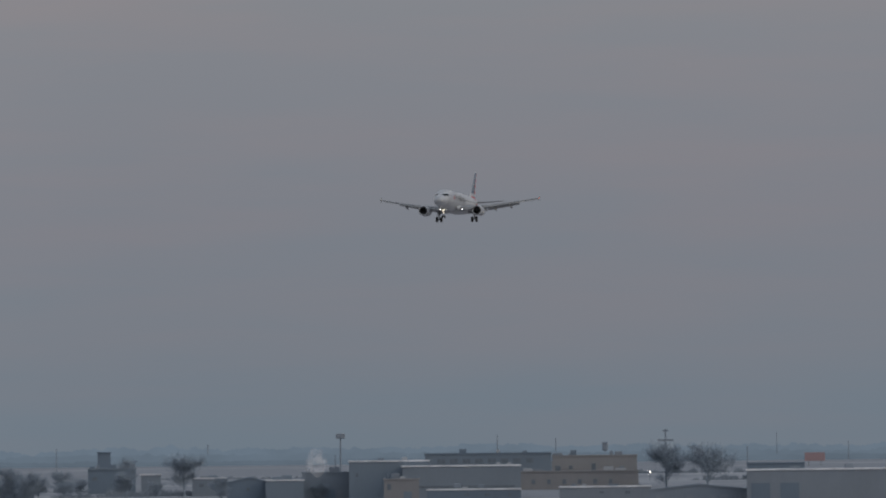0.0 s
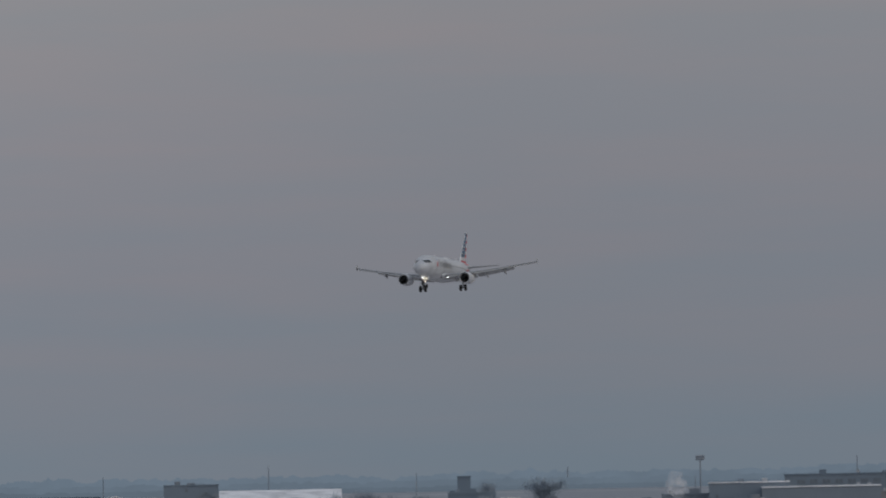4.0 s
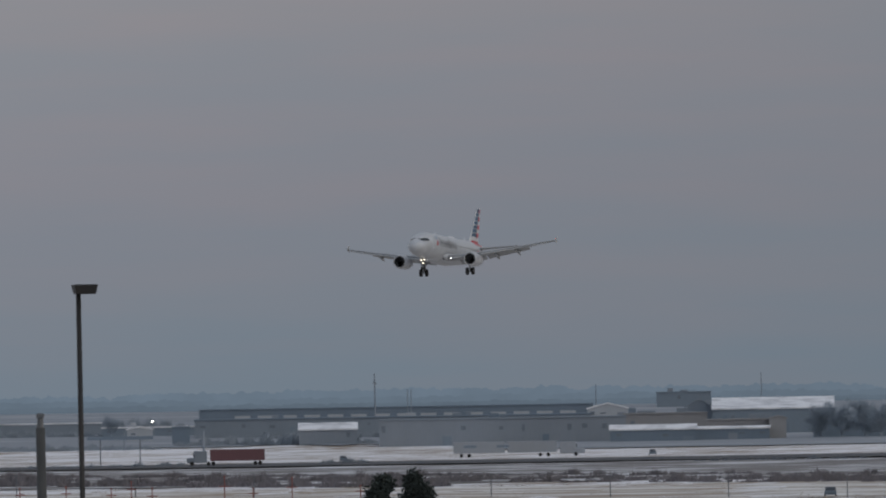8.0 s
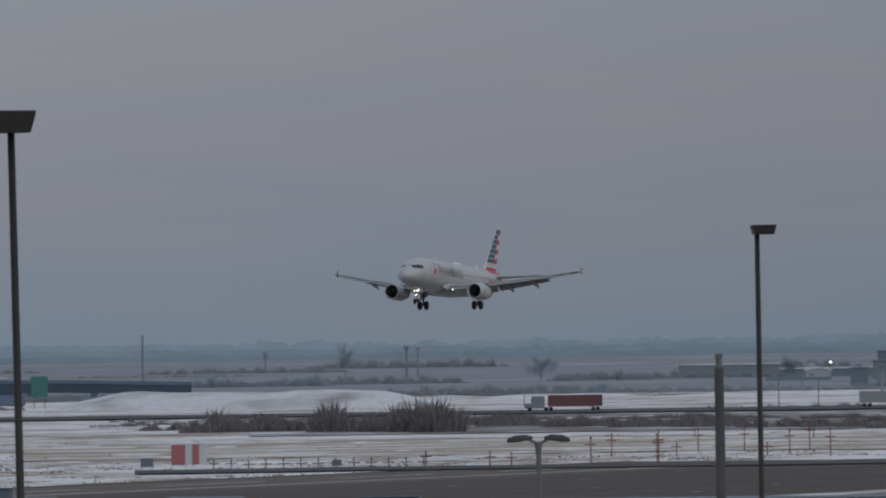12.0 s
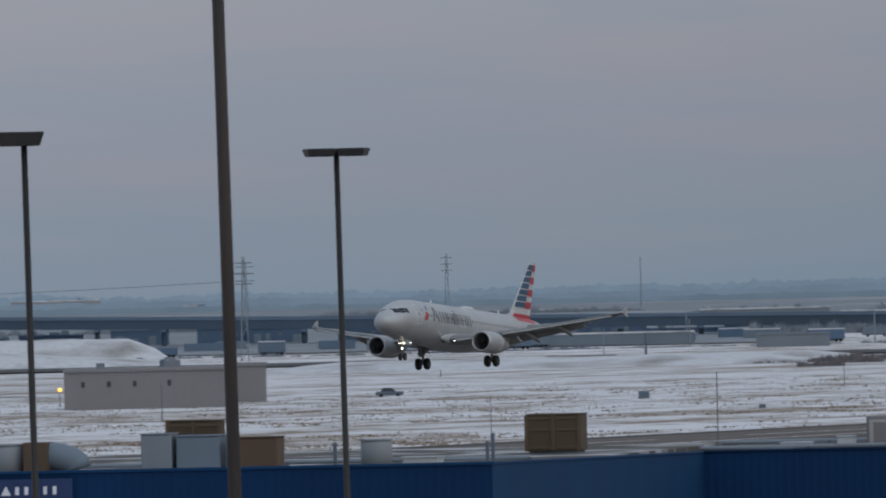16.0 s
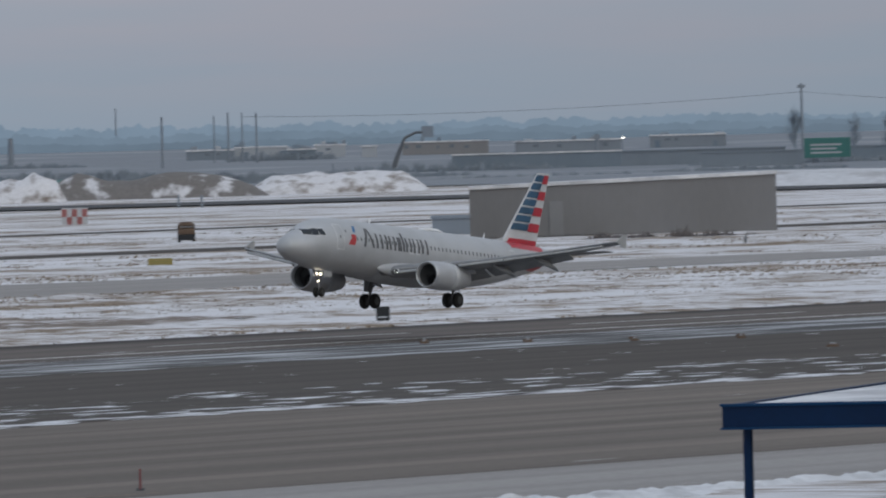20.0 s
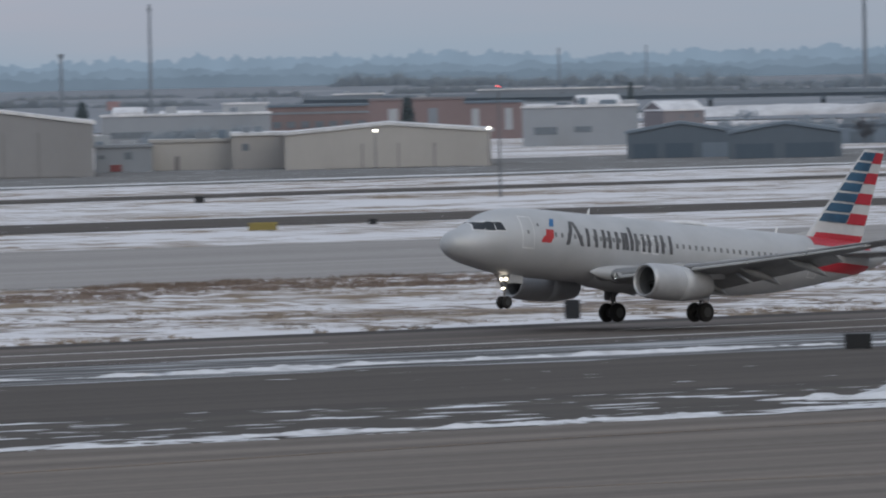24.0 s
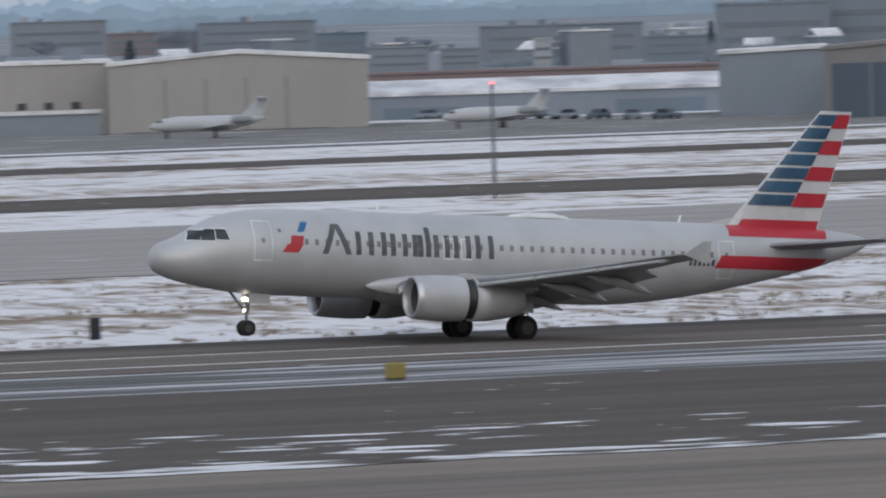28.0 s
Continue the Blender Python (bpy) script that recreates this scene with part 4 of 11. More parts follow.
def build_poles():
    shoebox_lamp(*place(1.2495, 250), 18.27, [(0.14, 12)], 0.004, 0.055, w=0.52, d=0.4, h=0.21)
    shoebox_lamp(*place(1.1846, 150), 18.85, [(-0.17, 22)], 0.012, 0.048, w=0.86, d=0.62, h=0.29, label="tall dark light pole with one large box head")
    shoebox_lamp(*place(1.1264, 170), 17.90, [(-0.25, 14), (0.25, -14)], 0.009, 0.042, w=0.44, d=0.4, h=0.12)
    shoebox_lamp(*place(1.0992, 170), 18.25, [(-0.11, 18)], 0.010, 0.046, w=0.72, d=0.5, h=0.21, label="tall dark light pole with one large box head")
    shoebox_lamp(*place(1.0366, 180), 18.08, [(-0.31, 10), (0.31, -12)], 0.017, 0.043, w=0.5, d=0.42, h=0.13)
    shoebox_lamp(*place(1.0391, 205), 18.29, [(-0.28, 6), (0.28, -10)], 0.017, 0.046, w=0.5, d=0.42, h=0.13)
    for x, y, top, r0, r1, lean, kind in ((94.77, 31.91, 15.45, 0.040, 0.10, 0.006, "arm"), (86.79, 49.67, 15.41, 0.066, 0.20, 0.02, "dome"),
                                          (87.58, 48.27, 15.43, 0.052, 0.17, 0.02, "arm"), (88.87, 45.85, 14.81, 0.034, 0.09, 0.012, "plain")):
        camera_post(x, y, top, r0, r1, lean, kind)
    for (x, y), top, r, lean in ((place(1.1167, 110), 22.0, 0.062, 0.011), (place(0.6503, 95), 21.0, 0.074, 0.034)):
        p = thing("steel_pole", (x, y, 0), facing(x, y), "thick weathered brown steel pole", "pole", "steel poles")
        part("shaft", tube([(lean * 15.6, 0, 0), (0, 0, 15.6), (-lean * (top - 15.6), 0, top)], [r * 1.35, r, r * 0.86], 16), RUST_STEEL, p, smooth=True)
        part("collar", tube([(lean * 3.2, 0, 12.4), (lean * 3.05, 0, 12.55)], [r * 1.18, r * 1.18], 16), RUST_STEEL, p)
        part("cap", tube([(-lean * (top - 15.6), 0, top), (-lean * (top - 15.6), 0, top + 0.05)], [r * 0.95, r * 0.5], 12), DARK_STEEL, p)
    # cobra-head road lamps
    for (x, y), top, arms in ((place(1.2302, 200), 14.1, (-1, 1)), (place(1.1128, 165), 12.75, (-1,))):
        p = thing("street_lamp", (x, y, 0), facing(x, y), "grey road lamp with a curved arm and flat head", "street lamp", "road lamps")
        part("pole", tube([(0, 0, 0), (0, 0, top - 0.08)], [0.075, 0.045], 12), GALV, p, smooth=True)
        for a in arms:
            part("arm", tube([(0, 0, top - 0.35), (a * 0.05, 0, top - 0.1), (a * 0.2, 0, top - 0.03)], [0.03, 0.028, 0.025], 8), GALV, p)
            hd = tube([(a * 0.1, 0, top - 0.02), (a * 0.22, 0, top - 0.01), (a * 0.42, 0, top - 0.03), (a * 0.55, 0, top - 0.06)], [0.03, 0.06, 0.065, 0.03], 10)
            part("lamp_head", hd, CONCRETE_POST, p, smooth=True)


build_poles()


def build_canopy():
    c = thing("loading_canopy", (A.x, A.y, 0), CARGO_TURN, "flat loading canopy with a blue fascia and snow on its roof", "canopy")
    bm = bmesh.new()
    n = 24
    for i in range(n + 1):
        for j in range(9):
            u, v = 32.4 * i / n, -42 + 41.9 * j / 8
            bm.verts.new((u, v, 5.98 + 0.5 * (v + 42) / 42 + 0.05 * noise.noise((u * 0.5, v * 0.4, 0))))
    bm.verts.ensure_lookup_table()
    for i in range(n):
        for j in range(8):
            a = i * 9 + j
            bm.faces.new((bm.verts[a], bm.verts[a + 9], bm.verts[a + 10], bm.verts[a + 1]))
    part("roof_snow", bm, SNOW_ROOF, c, "thin snow sheet with bare patches", smooth=True)
    part("fascia", box(-0.2, 32.6, -42.3, -42.05, 5.22, 6.02, 0.03), BLUE_DARK, c, "dark blue fascia beam")
    part("fascia_trim", box(-0.25, 32.65, -42.38, -42.0, 5.98, 6.08, 0.01), BLUE_LIT, c)
    part("fascia_trim", box(-0.25, 32.65, -42.36, -42.0, 5.18, 5.26, 0.01), BLUE_LIT, c)

    def sloped(u0, u1):
        return lofted([[Vector((u, v, z0 + 0.5 * (v + 42) / 42)) for u, z0 in ((u0, 5.22), (u1, 5.22), (u1, 6.04), (u0, 6.04))] for v in (-42, -0.1)])
    mesh_ob("fascia", *sloped(-0.2, 0.05), BLUE_DARK, c)
    mesh_ob("fascia", *sloped(32.35, 32.6), BLUE_LIT, c)
    # the shade under the canopy is put into a black soffit
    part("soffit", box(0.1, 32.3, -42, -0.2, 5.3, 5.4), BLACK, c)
    for u in (0.5, 8.6, 16.5, 24.5, 32.0):
        for v in (-41.6, -22):
            part("column", box(u - 0.14, u + 0.14, v - 0.14, v + 0.14, 0, 5.3, 0.02), BLUE_DARK if u < 1 else GALV, c)
    part("back_wall", box(9.5, 32.3, -20, -19.8, 0, 5.3), BLUE_DARK, c)
    part("junction_box", box(8.9, 10.2, -43.0, -42.6, 3.9, 5.45, 0.05), GALV, c, "grey junction box")


build_canopy()

# ---- buildings, trees, masts and vehicles of the distance: builders ----
def tone(name, col, var=0.93, rough=0.9, scale=0.12):
    return surface(name, col, tuple(c * var for c in col), rough=rough, scale=scale, stretch=(1, 1, 0.35), fine=1.5, fine_amt=0.06)


# grey, slate, dark and white tones are lifted towards blue for haze
WALLS = {
    "tan": tone("tan_metal_wall", (0.345, 0.338, 0.335)), "beige": tone("beige_wall", (0.405, 0.398, 0.392)), "grey": tone("grey_wall", (0.255, 0.28, 0.315)),
    "blue_grey": tone("blue_grey_wall", (0.168, 0.212, 0.268)), "dark": tone("dark_wall", (0.115, 0.145, 0.185)), "concrete": tone("concrete_wall", (0.238, 0.244, 0.255)),
    "brown": tone("brown_grey_wall", (0.205, 0.206, 0.214)), "brick": tone("red_brick_wall", (0.215, 0.172, 0.180)), "white": tone("white_wall", (0.47, 0.495, 0.53)),
    "taupe": tone("taupe_wall", (0.215, 0.212, 0.222)), "sand": tone("sand_wall", (0.295, 0.268, 0.245)), "slate": tone("slate_wall", (0.225, 0.262, 0.31)),
    "pink": tone("pale_red_panel", (0.42, 0.26, 0.26)), "green": tone("green_sign_panel", (0.06, 0.17, 0.16)), "orange": tone("orange_panel", (0.50, 0.24, 0.08)),
    "red": tone("red_panel", (0.20, 0.075, 0.08)), "teal": tone("teal_tank", (0.16, 0.30, 0.31)), "yellow": tone("yellow_vehicle_paint", (0.245, 0.205, 0.070)),
    # the overpass and depot tones below hold haze and shade as colour
    "ash_metal": tone("grey_metal_cladding", (0.262, 0.282, 0.312)), "warm_metal": tone("grey_tan_cladding", (0.275, 0.278, 0.292)), "haze_deep": tone("overpass_haze_tint", (0.118, 0.168, 0.240)), "haze_shade": tone("depot_haze_and_shade_tint", (0.090, 0.140, 0.220)), "haze_dark": tone("haze_dark_wall", (0.155, 0.198, 0.250)), "haze_blue": tone("haze_blue_grey_wall", (0.180, 0.222, 0.270)), "haze_slate": tone("haze_slate_wall", (0.200, 0.235, 0.278)),
    # paler, bluer copies of wall tones for far buildings: haze put into the colour
    "haze_grey": tone("haze_grey_wall", (0.218, 0.248, 0.288)), "haze_beige": tone("haze_beige_wall", (0.262, 0.265, 0.276)), "haze_sand": tone("haze_sand_wall", (0.236, 0.236, 0.246)), "haze_white": tone("haze_white_wall", (0.36, 0.385, 0.42)),
    "haze_brick": tone("haze_brick_wall", (0.20, 0.188, 0.205)), "haze_pink": tone("haze_pink_panel", (0.33, 0.235, 0.245)),
    "pale_tower": tone("pale_concrete_tower", (0.315, 0.325, 0.335)),
    "maroon": tone("dull_maroon_panel", (0.150, 0.078, 0.088)),
    # the striped huts' red is paled for haze in the colour itself
    "haze_red": tone("haze_red_panel", (0.32, 0.13, 0.13)), "plyedge": tone("weathered_ply_edge", (0.105, 0.080, 0.052)), "black": tone("black_sign_panel", (0.022, 0.024, 0.027)), "overpass": tone("overpass_concrete", (0.085, 0.116, 0.156)), "steel": tone("pale_steel", (0.28, 0.305, 0.34)), "tanbox": tone("tan_ply", (0.088, 0.066, 0.043)), "rust": tone("rusted_sheet", (0.11, 0.075, 0.052)),
}
SCRUB = surface("winter_scrub", (0.105, 0.100, 0.108), (0.145, 0.130, 0.128), rough=0.95, scale=0.4, fine=2.0, fine_amt=0.3)
# pale blue copy of the bark for far trees: haze put into the colour
HAZE_BARK = surface("haze_tinted_twigs", (0.285, 0.335, 0.390), (0.235, 0.275, 0.325), rough=0.95, scale=0.5)
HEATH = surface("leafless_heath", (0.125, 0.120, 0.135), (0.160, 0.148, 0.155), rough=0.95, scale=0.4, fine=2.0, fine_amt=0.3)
# bluer, paler brush for the distance, the haze being in its base colour
HAZE_BRUSH = surface("haze_tinted_brush", (0.160, 0.190, 0.232), (0.185, 0.205, 0.235), rough=0.95, scale=0.5)
BARK = surface("winter_bark", (0.125, 0.135, 0.155), (0.10, 0.108, 0.125), rough=0.95, scale=0.8)
NEEDLES = surface("evergreen_needles", (0.018, 0.026, 0.024), (0.028, 0.038, 0.034), rough=0.9, scale=1.5, fine=6, fine_amt=0.4)


def building(x, y, z, w, h, d, wall="grey", name="building", label="", roof="snow", windows=(), doors=(), parapet=0.0, turn=0.0, gable=0.0, slope=0.0, category="", pitch=0.0):
    """A hall at the ground point of its front's middle, facing the viewpoint. windows: (u0, u1, z0, z1) shares of its front; doors alike with a tone.
    gable: rise of a ridge running back from the front; slope: rise of the roof from left to right; pitch: rise of a ridge along the front."""
    b = thing(name, (x, y, z), facing(x, y) + turn, label or "flat-roofed grey commercial building with snow on its roof", category or "building")
    m = WALLS[wall]
    sink = 0.5 + d * 0.012
    if gable:
        prof = [(-w / 2, -sink), (w / 2, -sink), (w / 2, h), (0, h + gable), (-w / 2, h)]
        rp = [(-w / 2 - 0.4, h - 0.05), (0, h + gable + 0.05), (w / 2 + 0.4, h - 0.05), (w / 2 + 0.4, h + 0.45), (0, h + gable + 0.55), (-w / 2 - 0.4, h + 0.45)]
    else:
        prof = [(-w / 2, -sink), (w / 2, -sink), (w / 2, h + slope), (-w / 2, h)]
        rp = [(-w / 2 - 0.2, h), (w / 2 + 0.2, h + slope), (w / 2 + 0.2, h + slope + 0.5), (-w / 2 - 0.2, h + 0.5)]
    mesh_ob("wall", *lofted([[Vector((u, v, q)) for u, q in prof] for v in (0, d)]), m, b)
    rm = SNOW_ROOF if roof == "snow" else WALLS[roof]
    mesh_ob("roof", *lofted([[Vector((u, v, q)) for u, q in rp] for v in (-0.3, d + 0.3)]), rm, b, label="snow-covered roof" if roof == "snow" else "")
    if pitch:
        e = 0.4
        mesh_ob("roof", *lofted([[Vector((u, v, q)) for v, q in ((-e, h), (d / 2, h + pitch), (d + e, h), (d + e, h + 0.3), (d / 2, h + pitch + 0.3), (-e, h + 0.3))] for u in (-w / 2 - e, w / 2 + e)]), SNOW_ROOF, b,
                label="pitched roof under snow")
        mesh_ob("gable_wall", *lofted([[Vector((u, v, q)) for v, q in ((0, h), (d, h), (d / 2, h + pitch))] for u in (-w / 2, w / 2)]), m, b)
    if parapet:
        part("parapet", box(-w / 2 - 0.1, w / 2 + 0.1, -0.15, 0.25, h - 0.1, h + parapet, 0.03), m, b)
    for u0, u1, a, c in windows:
        part("window", box(-w / 2 + w * u0, -w / 2 + w * u1, -0.10, 0.05, h * a, h * c), GLASS_FAR if math.hypot(x, y) < 1850 else GLASS_HAZE, b, "dark window band")
    for u0, u1, a, c, t in doors:
        dr = part("door", box(-w / 2 + w * u0, -w / 2 + w * u1, -0.14, 0.05, h * a, h * c), WALLS[t], b)
        n = max(1, int(w * (u1 - u0) / 5.0))
        for k in range(1, n):
            uu = -w / 2 + w * (u0 + (u1 - u0) * k / n)
            part("door_joint", box(uu - 0.12, uu + 0.12, -0.20, -0.1, h * a, h * c), WALLS["brown"], dr)
    if not any(q in label for q in ("wall", "trailer", "store", "storey", "silo", "band", "lean-to", "canopy", "tower", "hut", "site cabin")):
        far = math.hypot(x, y) > 1850
        dress(b, w, h, d, gable or slope or pitch, far, plain=not windows and not doors, seed=int(x * 7 + y))
    return b


def dress(b, w, h, d, pitched, far, plain, seed):
    """Roof units, gates and small windows of a works building."""
    rs = random.Random(seed)
    glass = GLASS_HAZE if far else GLASS_FAR
    if not pitched and w > 9:
        for k in range(rs.randint(2, 5)):
            u, a, t = rs.uniform(-0.45, 0.45) * w, rs.uniform(0.5, 1.8), rs.uniform(0.5, 1.7)
            v = rs.uniform(0.1, 0.7) * d
            part("roof_unit", box(u - a, u + a, v - 0.8, v + 0.8, h + 0.45, h + 0.5 + t, 0.05), WALLS[rs.choice(("haze_grey", "haze_dark", "haze_blue", "haze_white", "haze_slate"))], b)
    if plain and w > 7:
        u = -w / 2 + rs.uniform(0.6, 2.5)
        while u < w / 2 - 2.4:
            kind, step = rs.random(), rs.uniform(2.0, 5.5) * (1 + w / 60)
            if kind < 0.45:
                a, c = rs.uniform(0.5, 0.62), rs.uniform(0.7, 0.84)
                part("window", box(u, u + rs.uniform(0.8, 2.2), -0.08, 0.05, h * a, h * c), glass, b)
            elif kind < 0.75:
                part("gate", box(u, u + rs.uniform(1.6, 3.4), -0.10, 0.05, -0.2, min(h * 0.7, rs.uniform(2.2, 4.0))), WALLS[rs.choice(("haze_blue", "haze_dark", "haze_grey"))] if far else WALLS[rs.choice(("slate", "brown", "grey"))], b)
            u += step


# window glass beyond 1850 m, lightened in colour to stand for haze
GLASS_HAZE = surface("haze_window_glass", (0.145, 0.175, 0.212), rough=0.4)
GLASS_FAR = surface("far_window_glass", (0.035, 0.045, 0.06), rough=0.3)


def bare_tree(x, y, z, h, w, seed, label="", dense=1.0, name="tree", trunk_share=0.22):
    """A leafless tree: a tapered trunk, forking limbs and very many thin twigs in uneven lobes with gaps."""
    rs = random.Random(seed)
    # beyond 2700 m the bark takes its haze-coloured copy
    bark = HAZE_BARK if math.hypot(x, y) > 2700 else BARK
    t = thing(name, (x, y, z), rs.uniform(0, 360), label or "bare winter tree with a dense twiggy crown", "tree")
    part("trunk", tube([(0, 0, -0.6), (0.02 * h, 0, h * trunk_share), (0, 0.02 * h, h * 0.62), (0.01 * h, 0, h * 0.9)], [h * 0.028, h * 0.022, h * 0.011, h * 0.003], 7), bark, t)
    limbs = []
    verts, faces = [], []
    size = min(h, w * 1.2)
    for k in range(22):
        a = 2.4 * k + rs.uniform(-0.4, 0.4)
        z0 = h * rs.uniform(trunk_share * 0.7, 0.60)
        reach = w * 0.44 * rs.uniform(0.30, 1.0)
        tip = Vector((math.cos(a) * reach, math.sin(a) * reach, min(h * rs.uniform(0.62, 0.90), z0 + h * rs.uniform(0.10, 0.40))))
        base = Vector((0, 0, z0))
        mid = base.lerp(tip, 0.5) + Vector((0, 0, h * 0.03))
        limbs.append(tube([base, mid, tip], [h * 0.010, h * 0.006, h * 0.002], 4, cap=False))
        lobe = size * rs.uniform(0.08, 0.19)
        for q in range(int(185 * min(dense, 1.6))):
            u = rs.uniform(0.3, 1.0) ** 0.7
            way = Vector((rs.gauss(0, 1), rs.gauss(0, 1), rs.gauss(0, 0.8))).normalized()
            p = base.lerp(tip, u) + way * lobe * rs.uniform(0.0, 1.0)
            e = p + (way * 0.6 + Vector((rs.uniform(-0.6, 0.6), rs.uniform(-0.6, 0.6), rs.uniform(-0.1, 1.0)))) * size * 0.085
            s = Vector((rs.gauss(0, 1), rs.gauss(0, 1), rs.gauss(0, 0.4))).normalized() * size * 0.0042
            i = len(verts)
            verts += [p - s, p + s, e]
            faces.append((i, i + 1, i + 2))
    part("limb", merge(*limbs), bark, t)
    mesh_ob("crown", verts, faces, bark, t, label="fine bare twigs")
    return t


def scrub_clump(x, y, z, w, h, d, seed, name="bush", label="", material=None):
    """A thicket of thin leafless stems, uneven in height."""
    rs = random.Random(seed)
    verts, faces = [], []
    n = int(min(3000, max(260, w * 16 * max(1.0, h / 2.2))))
    for k in range(n):
        u, v = rs.uniform(-0.5, 0.5) * w, rs.uniform(-0.5, 0.5) * d
        env = (0.55 + 0.6 * noise.noise((u * 0.35 + seed * 7.1, seed, 0))) * (1 - (2 * u / w) ** 6)
        hh = h * max(0.12, env) * rs.uniform(0.5, 1.1)
        b = Vector((u, v, -0.2))
        for q in range(2):
            e = b + Vector((rs.gauss(0, 0.26) * hh, rs.gauss(0, 0.3) * hh, hh * rs.uniform(0.5, 1.0)))
            s = Vector((0.10 + hh * 0.03, rs.uniform(-0.05, 0.05), 0))
            i = len(verts)
            verts += [b - s, b + s, e]
            faces.append((i, i + 1, i + 2))
    far = math.hypot(x, y)
    if material == BARK and far > 2700 or material == HAZE_BRUSH and far > 3600:
        material = HAZE_BARK
    ob = mesh_ob(name, verts, faces, material or (HAZE_BRUSH if far > 2600 else HEATH if far > 2050 else SCRUB))
    ob.matrix_basis = pose(x, y, z, 0, 0, facing(x, y))
    return tagged(ob, label or "thicket of bare brown winter brush", "bush", kind="stuff")


def evergreen(x, y, z, h, w, seed, label="", material=None, shape="cone"):
    rs = random.Random(seed)
    t = thing("tree", (x, y, z), 0, label or "dark evergreen tree", "tree")
    part("trunk", tube([(0, 0, -0.4), (0, 0, h * 0.95)], [h * 0.02, h * 0.004], 7), BARK, t)
    verts, faces = [], []
    for k in range(1700):
        u = rs.uniform(0.04, 1.0) ** 0.8
        r = w * 0.5 * ((1 - u) ** 0.75 if shape == "cone" else (math.sin(math.pi * min(1, u * 0.9 + 0.1)) ** 0.6))
        r *= 0.75 + 0.5 * noise.noise((u * 6 + seed, rs.uniform(0, 3), 0))
        a = rs.uniform(0, 2 * math.pi)
        rr = r * rs.uniform(0.35, 1.0) ** 0.5
        p = Vector((math.cos(a) * rr, math.sin(a) * rr, u * h))
        for q in range(3):
            o = Vector((rs.gauss(0, 1), rs.gauss(0, 1), rs.gauss(0, 0.7))) * w * 0.045
            s1 = Vector((rs.gauss(0, 1), rs.gauss(0, 1), rs.gauss(0, 1))).normalized() * w * 0.035
            s2 = Vector((rs.gauss(0, 1), rs.gauss(0, 1), rs.gauss(0, 1))).normalized() * w * 0.05
            i = len(verts)
            verts += [p + o - s1, p + o + s1, p + o + s2]
            faces.append((i, i + 1, i + 2))
    mesh_ob("crown", verts, faces, material or NEEDLES, t, label="dense dark needles")
    return t


def mast(x, y, z, h, r=0.25, arms=(), head=None, name="mast", label="", material=None, lamp=None):
    """A thin mast; arms: (height share, half length); head: (width, height) of a box on top."""
    t = thing(name, (x, y, z), facing(x, y), label or "thin grey steel mast", "mast")
    m = material or (GALV_HAZE if math.hypot(x, y) > 2600 else GALV_FAR)
    part("shaft", tube([(0, 0, -0.3), (0, 0, h)], [r, r * 0.7], 8), m, t)
    for u, half in arms:
        part("crossarm", box(-half, half, -r, r, h * u - r, h * u + r), m, t)
    if head:
        part("head", box(-head[0] / 2, head[0] / 2, -head[0] / 3, head[0] / 3, h - head[1] / 2, h + head[1] / 2, head[1] * 0.1), m, t)
    if lamp:
        part("lamp", tube([(0, -r * 1.2, h), (0, -r * 1.2, h + lamp * 0.45)], [lamp * 0.26, lamp * 0.26], 8), LAMP_RED if lamp < 0.9 else LAMP_AMBER if "amber" in label else LAMP_WARM, t, "lit warning lamp")
    return t


# far steel, its colour paled and blued in place of haze
GALV_HAZE = tone("haze_tinted_steel", (0.215, 0.245, 0.285))
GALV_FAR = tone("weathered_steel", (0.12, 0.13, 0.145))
LAMP_RED = glow("warning_red", (1.0, 0.12, 0.10), 2.2)
LAMP_AMBER = glow("lamp_amber", (1.0, 0.42, 0.05), 2.2)
LAMP_WARM = glow("lamp_warm", (1.0, 0.9, 0.75), 4.0)


def pylon(x, y, z, h, w):
    """A lattice power pylon with three crossarms."""
    t = thing("power_pylon", (x, y, z), facing(x, y), "grey lattice power pylon with crossarms", "power pylon", "power pylons")
    bm = bmesh.new()
    r = h * 0.006
    for sx in (-1, 1):
        bm = merge(bm, tube([(sx * w * 0.22, 0, -0.5), (sx * w * 0.05, 0, h)], [r, r * 0.7], 5))
    for k in range(9):
        u0, u1 = k / 9, (k + 1) / 9
        s = 1 if k % 2 else -1
        bm = merge(bm, tube([(s * w * (0.22 - 0.17 * u0), 0, h * u0), (-s * w * (0.22 - 0.17 * u1), 0, h * u1)], [r * 0.7, r * 0.7], 4))
    part("lattice", bm, GALV_HAZE, t)
    for u in (0.74, 0.84, 0.94):
        part("crossarm", tube([(-w * 0.5, 0, h * u), (w * 0.5, 0, h * u)], [r, r], 5), GALV_HAZE, t)


BANK_SNOW = surface("dirty_bank_snow", (0.66, 0.66, 0.69), (0.20, 0.17, 0.15), rough=0.85, scale=0.22, stretch=(1, 1, 1.5), lo=0.47, hi=0.68, fine=1.2, fine_amt=0.22)

BANK_SOIL = surface("weedy_bank_soil", (0.17, 0.16, 0.155), (0.60, 0.60, 0.63), rough=0.9, scale=0.16, lo=0.55, hi=0.66, fine=1.0, fine_amt=0.3)

EMBANKMENT = surface("embankment_snow", (0.58, 0.59, 0.62), (0.30, 0.29, 0.29), rough=0.9, scale=0.06, lo=0.48, hi=0.72, fine=0.5, fine_amt=0.25)


